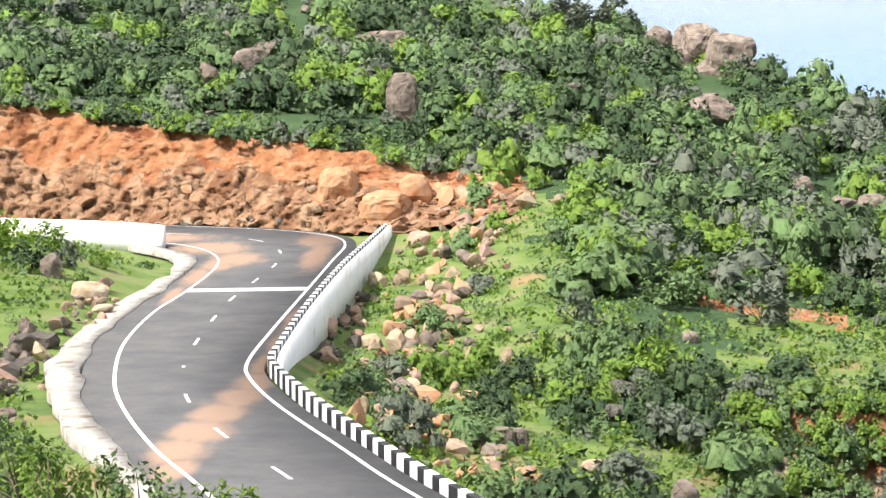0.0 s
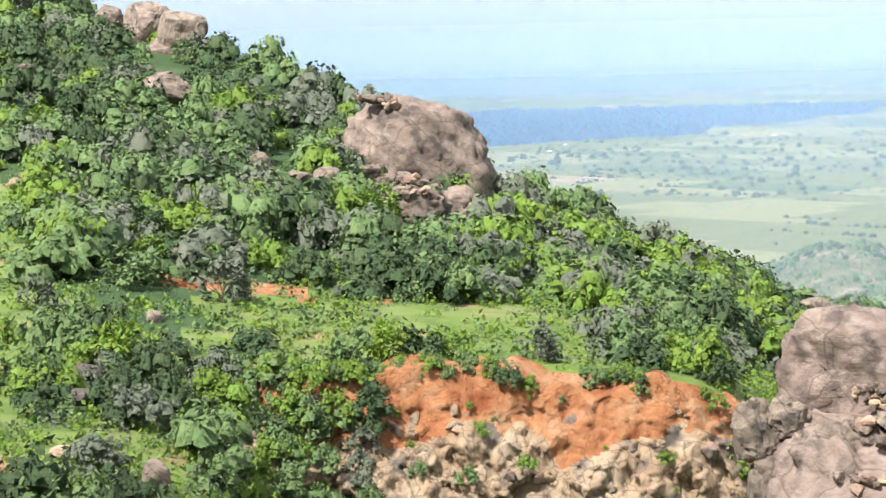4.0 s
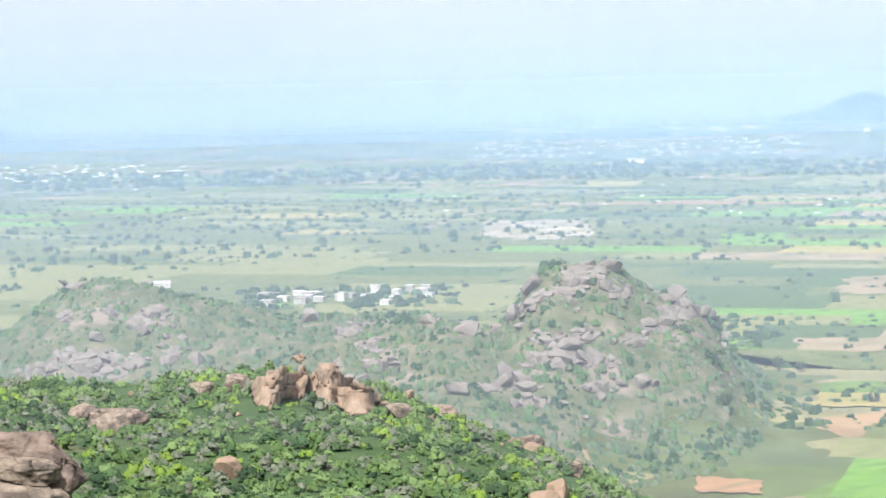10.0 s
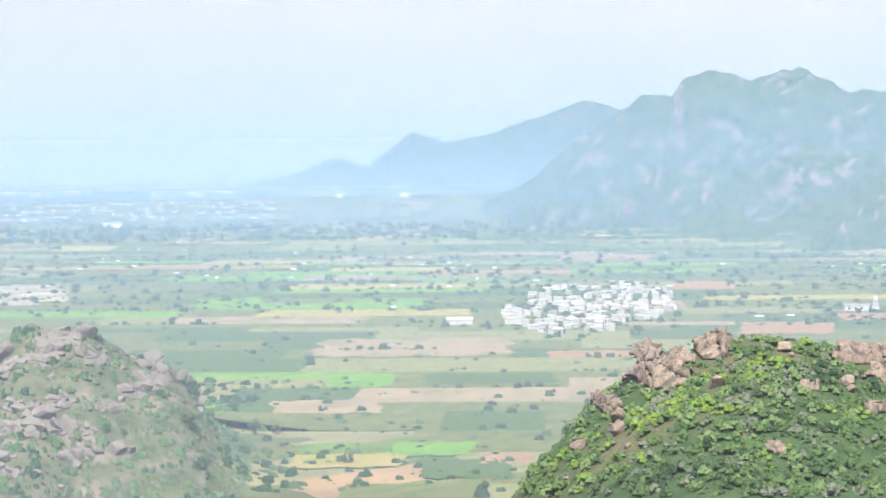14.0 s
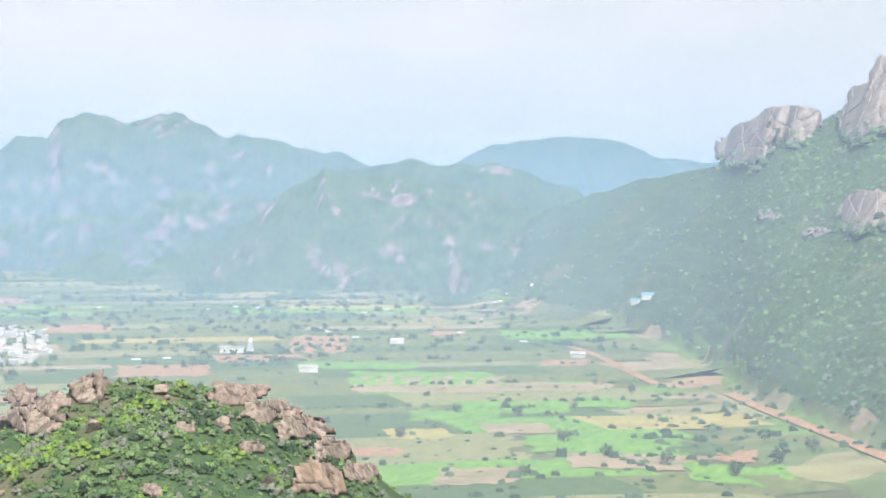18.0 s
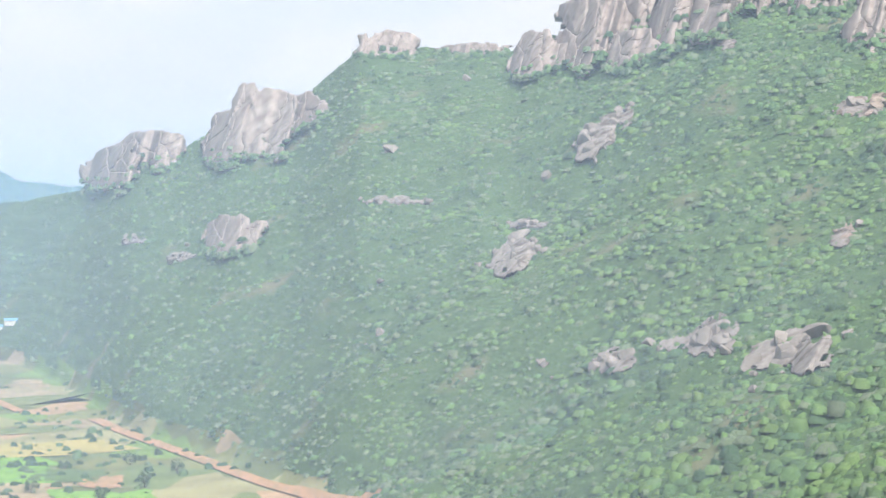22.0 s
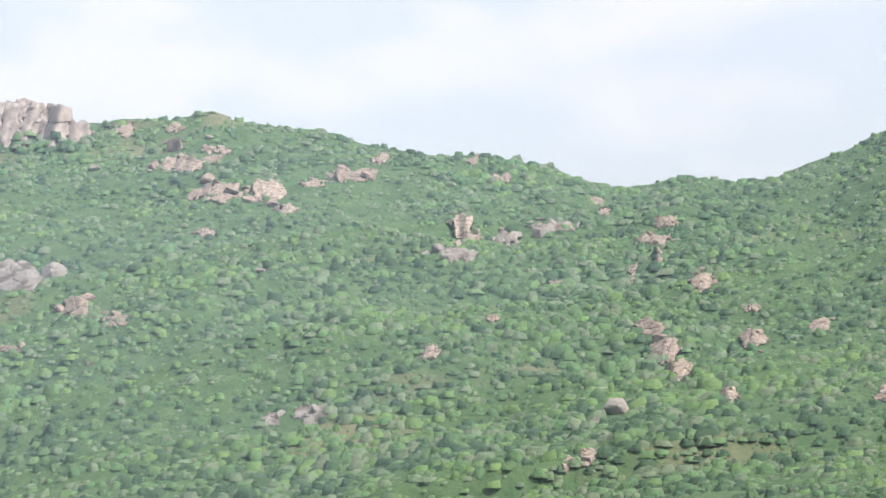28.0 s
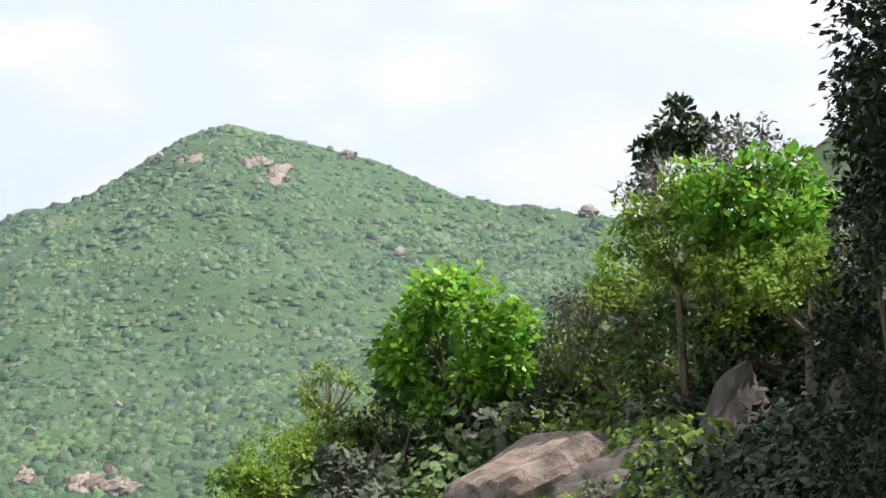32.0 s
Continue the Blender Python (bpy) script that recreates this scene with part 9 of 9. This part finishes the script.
def track(name, label, pts, width, mat):
    """A dirt road over the plain through places given as heading and distance."""
    line, _ = smooth_line([plan(a, r) for a, r in pts], 60)
    a, b = offset(line, -width / 2), offset(line, width / 2)
    V = [(x, y, ground_at(x, y) + 0.75) for x, y in a] + [(x, y, ground_at(x, y) + 0.75) for x, y in b]
    me = mesh_from(name, V, [(i, 60 + i, 61 + i, i + 1) for i in range(59)], mat)
    if sum(p.normal.z for p in me.polygons) < 0:
        me.flip_normals()
    return tagged(new(name, me), label, "track", kind="structure")


track("dirt_road", "orange dirt road along the foot of the hill", [(82.2, 1330), (83.3, 1216), (85.0, 1090), (86.6, 985), (88.4, 900), (90.5, 800)], 9, M["ploughed"])
track("dirt_road", "orange dirt track beside the last fields", [(77.5, 1800), (78.6, 1640), (79.6, 1480), (80.2, 1400)], 8, M["ploughed"])
track("dirt_road", "pale track leading to the village", [(63.4, 1700), (65.5, 1680), (67.2, 1700), (69.4, 1640)], 9, M["fallow"])
track("dirt_road", "pale track across the plain", [(41.5, 2050), (42.8, 2300), (45, 2450), (48.5, 2500), (52, 2550)], 10, M["fallow"])

# ---- trees on the plain ----
g = np.random.default_rng(77)


def plain_places(n, az0, az1, el0, el1):
    az, el = g.uniform(az0, az1, n), g.uniform(el0, el1, n)
    r = np.interp(-el, [0.6, 1.0, 1.5, 2.0, 2.5, 3, 4, 5, 6, 8, 11], [4800, 4200, 3650, 3150, 2700, 2375, 1780, 1423, 1185, 886, 640])
    x, y = r * np.sin(np.radians(az)), r * np.cos(np.radians(az))
    z = ground_z(az, r)
    k = z < -100
    return np.stack([x, y, z - 0.3], 1)[k], r[k]


pl, r = plain_places(3200, 14, 84, -4.2, -1.2)
spread("field_trees", "dark trees dotted between the fields of the plain", pl, (2.0 + 3.4 * g.random(len(pl)) ** 2), FAR, [M["tree_dark"], M["scrub_dark"]], [0.75, 0.25], category="trees")
pl, r = plain_places(4200, 30, 62, -2.1, -1.0)
spread("far_woods", "blue-green belt of trees far across the plain", pl, 4.5 * (0.6 + 0.8 * g.random(len(pl))), FAR, [M["tree_dark"]], category="trees")
pl, r = plain_places(2600, 30, 84, -9.5, -4.2)
spread("field_trees", "dark trees dotted between the fields of the plain", pl, (0.9 + 3.2 * g.random(len(pl)) ** 3), CROWNS, [M["tree_dark"], M["leaf_dark"]], [0.6, 0.4], category="trees")
# hedges and lines of trees along plot edges
hedge = []
for (xa, ya), (xb, yb) in plot_edges:
    n_h = max(3, int(math.hypot(xb - xa, yb - ya) / g.uniform(5, 11)))
    t0 = g.uniform(0, 0.5)
    for t in np.linspace(t0, min(1.0, t0 + g.uniform(0.3, 1.0)), n_h):
        if g.random() < 0.8:
            px, py = xa + (xb - xa) * t + g.normal() * 2.0, ya + (yb - ya) * t + g.normal() * 2.0
            hedge.append((px, py, ground_at(px, py) - 0.3))
hedge = np.array(hedge)
hedge = hedge[hedge[:, 2] < -100]
spread("hedgerow", "dark hedgerows and tree lines between plots", hedge, 1.2 + 2.6 * g.random(len(hedge)) ** 2, FAR, [M["tree_dark"], M["scrub_dark"]], [0.7, 0.3], category="hedgerow")
# groves round the villages, and far out a tree band coloured as cloud shadow and haze
for n, a0, a1, e0, e1, s in ((130, 36.2, 42.4, -5.65, -5.1, 5.0), (70, 58.6, 63.4, -4.95, -3.5, 4.4), (50, 49.5, 51.5, -7.2, -6.0, 4.0), (60, 66.5, 71, -4.6, -4.0, 4.0), (110, 80, 87, -7.2, -5.0, 3.4), (26, 28, 33.5, -4.4, -4.0, 4.5), (40, 50.5, 52.5, -9.6, -7.8, 3.2)):
    pl, r = plain_places(n, a0, a1, e0, e1)
    spread("grove", "grove of dark green trees on the plain", pl, s * (0.5 + 0.8 * g.random(len(pl))), CROWNS, [M["tree_dark"], M["leaf_dark"]], [0.7, 0.3], category="trees")
pl, r = plain_places(70, 59.0, 62.8, -4.5, -3.75)
spread("grove", "dark green shade trees between the village houses", pl, 2.6 * (0.6 + 0.7 * g.random(len(pl))), MIDDLING, [M["scrub_dark"], M["scrub"]], [0.7, 0.3], category="trees")
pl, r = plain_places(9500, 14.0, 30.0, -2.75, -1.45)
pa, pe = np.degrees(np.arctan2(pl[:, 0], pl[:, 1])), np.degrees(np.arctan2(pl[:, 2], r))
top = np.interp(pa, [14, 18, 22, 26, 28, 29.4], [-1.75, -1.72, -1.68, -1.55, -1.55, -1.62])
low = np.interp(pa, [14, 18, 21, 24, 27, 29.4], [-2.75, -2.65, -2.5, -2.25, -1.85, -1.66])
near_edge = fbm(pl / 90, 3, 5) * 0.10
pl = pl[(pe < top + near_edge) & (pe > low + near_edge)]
spread("plantation", "long blue tree band standing in for cloud shadow on the plain", pl, 6.5 * (0.7 + 0.6 * g.random(len(pl))), FAR, [M["plantation"]], category="trees")
# the nearest field trees stand singly
for k, (az, el, s) in enumerate(((49.6, -8.0, 1.0), (49.7, -8.6, 0.9), (51.4, -7.6, 1.0), (52.0, -7.6, 0.7), (49.6, -9.2, 1.0), (49.9, -9.6, 0.9), (54.0, -8.5, 0.7), (46.6, -8.2, 1.0), (45.8, -8.2, 0.9), (77.6, -6.8, 1.0), (82.4, -7.6, 1.1),
                                 (78.8, -7.2, 0.9), (76.3, -6.0, 0.9), (73.0, -6.6, 0.9), (80.5, -7.4, 1.0), (74.6, -5.9, 0.8), (83.6, -7.2, 1.2), (83.2, -6.6, 1.0), (76.5, -7.8, 0.8), (79.5, -5.3, 0.9), (84.5, -6.9, 1.0), (81.4, -6.7, 0.8))):
    x, y = plan(az, plain_r(el))
    if k == 0:
        field_tree = tree("field_tree", "round dark green tree standing alone in the fields", (x, y, ground_at(x, y)), 4.2, (3.4, 3.4, 2.8), 0.55, 420, M["leaf_dark"], 880, clusters=24, trunk_r=0.35, group="trees in the fields")
    else:
        copy_thing(field_tree, pose(x, y, ground_at(x, y), 0, 0, k * 61) @ Matrix.Diagonal((s, s, s, 1)))

# white marker posts on the hillside
for az, el, r in ((4.41, -5.62, 146), (7.15, -3.35, 172), (11.5, -2.9, 182)):
    p = polar(az, el, r)
    z = ground_at(p.x, p.y)
    t = root("marker_post", (p.x, p.y, z))
    tagged(t, "white painted concrete marker post", "post", group="marker posts")
    part("shaft", box_bm(-0.17, 0.17, -0.17, 0.17, -0.5, 1.3, 0.02), M["white_paint"], t)
    part("cap", box_bm(-0.2, 0.2, -0.2, 0.2, 1.3, 1.38, 0.02), M["white_paint"], t)
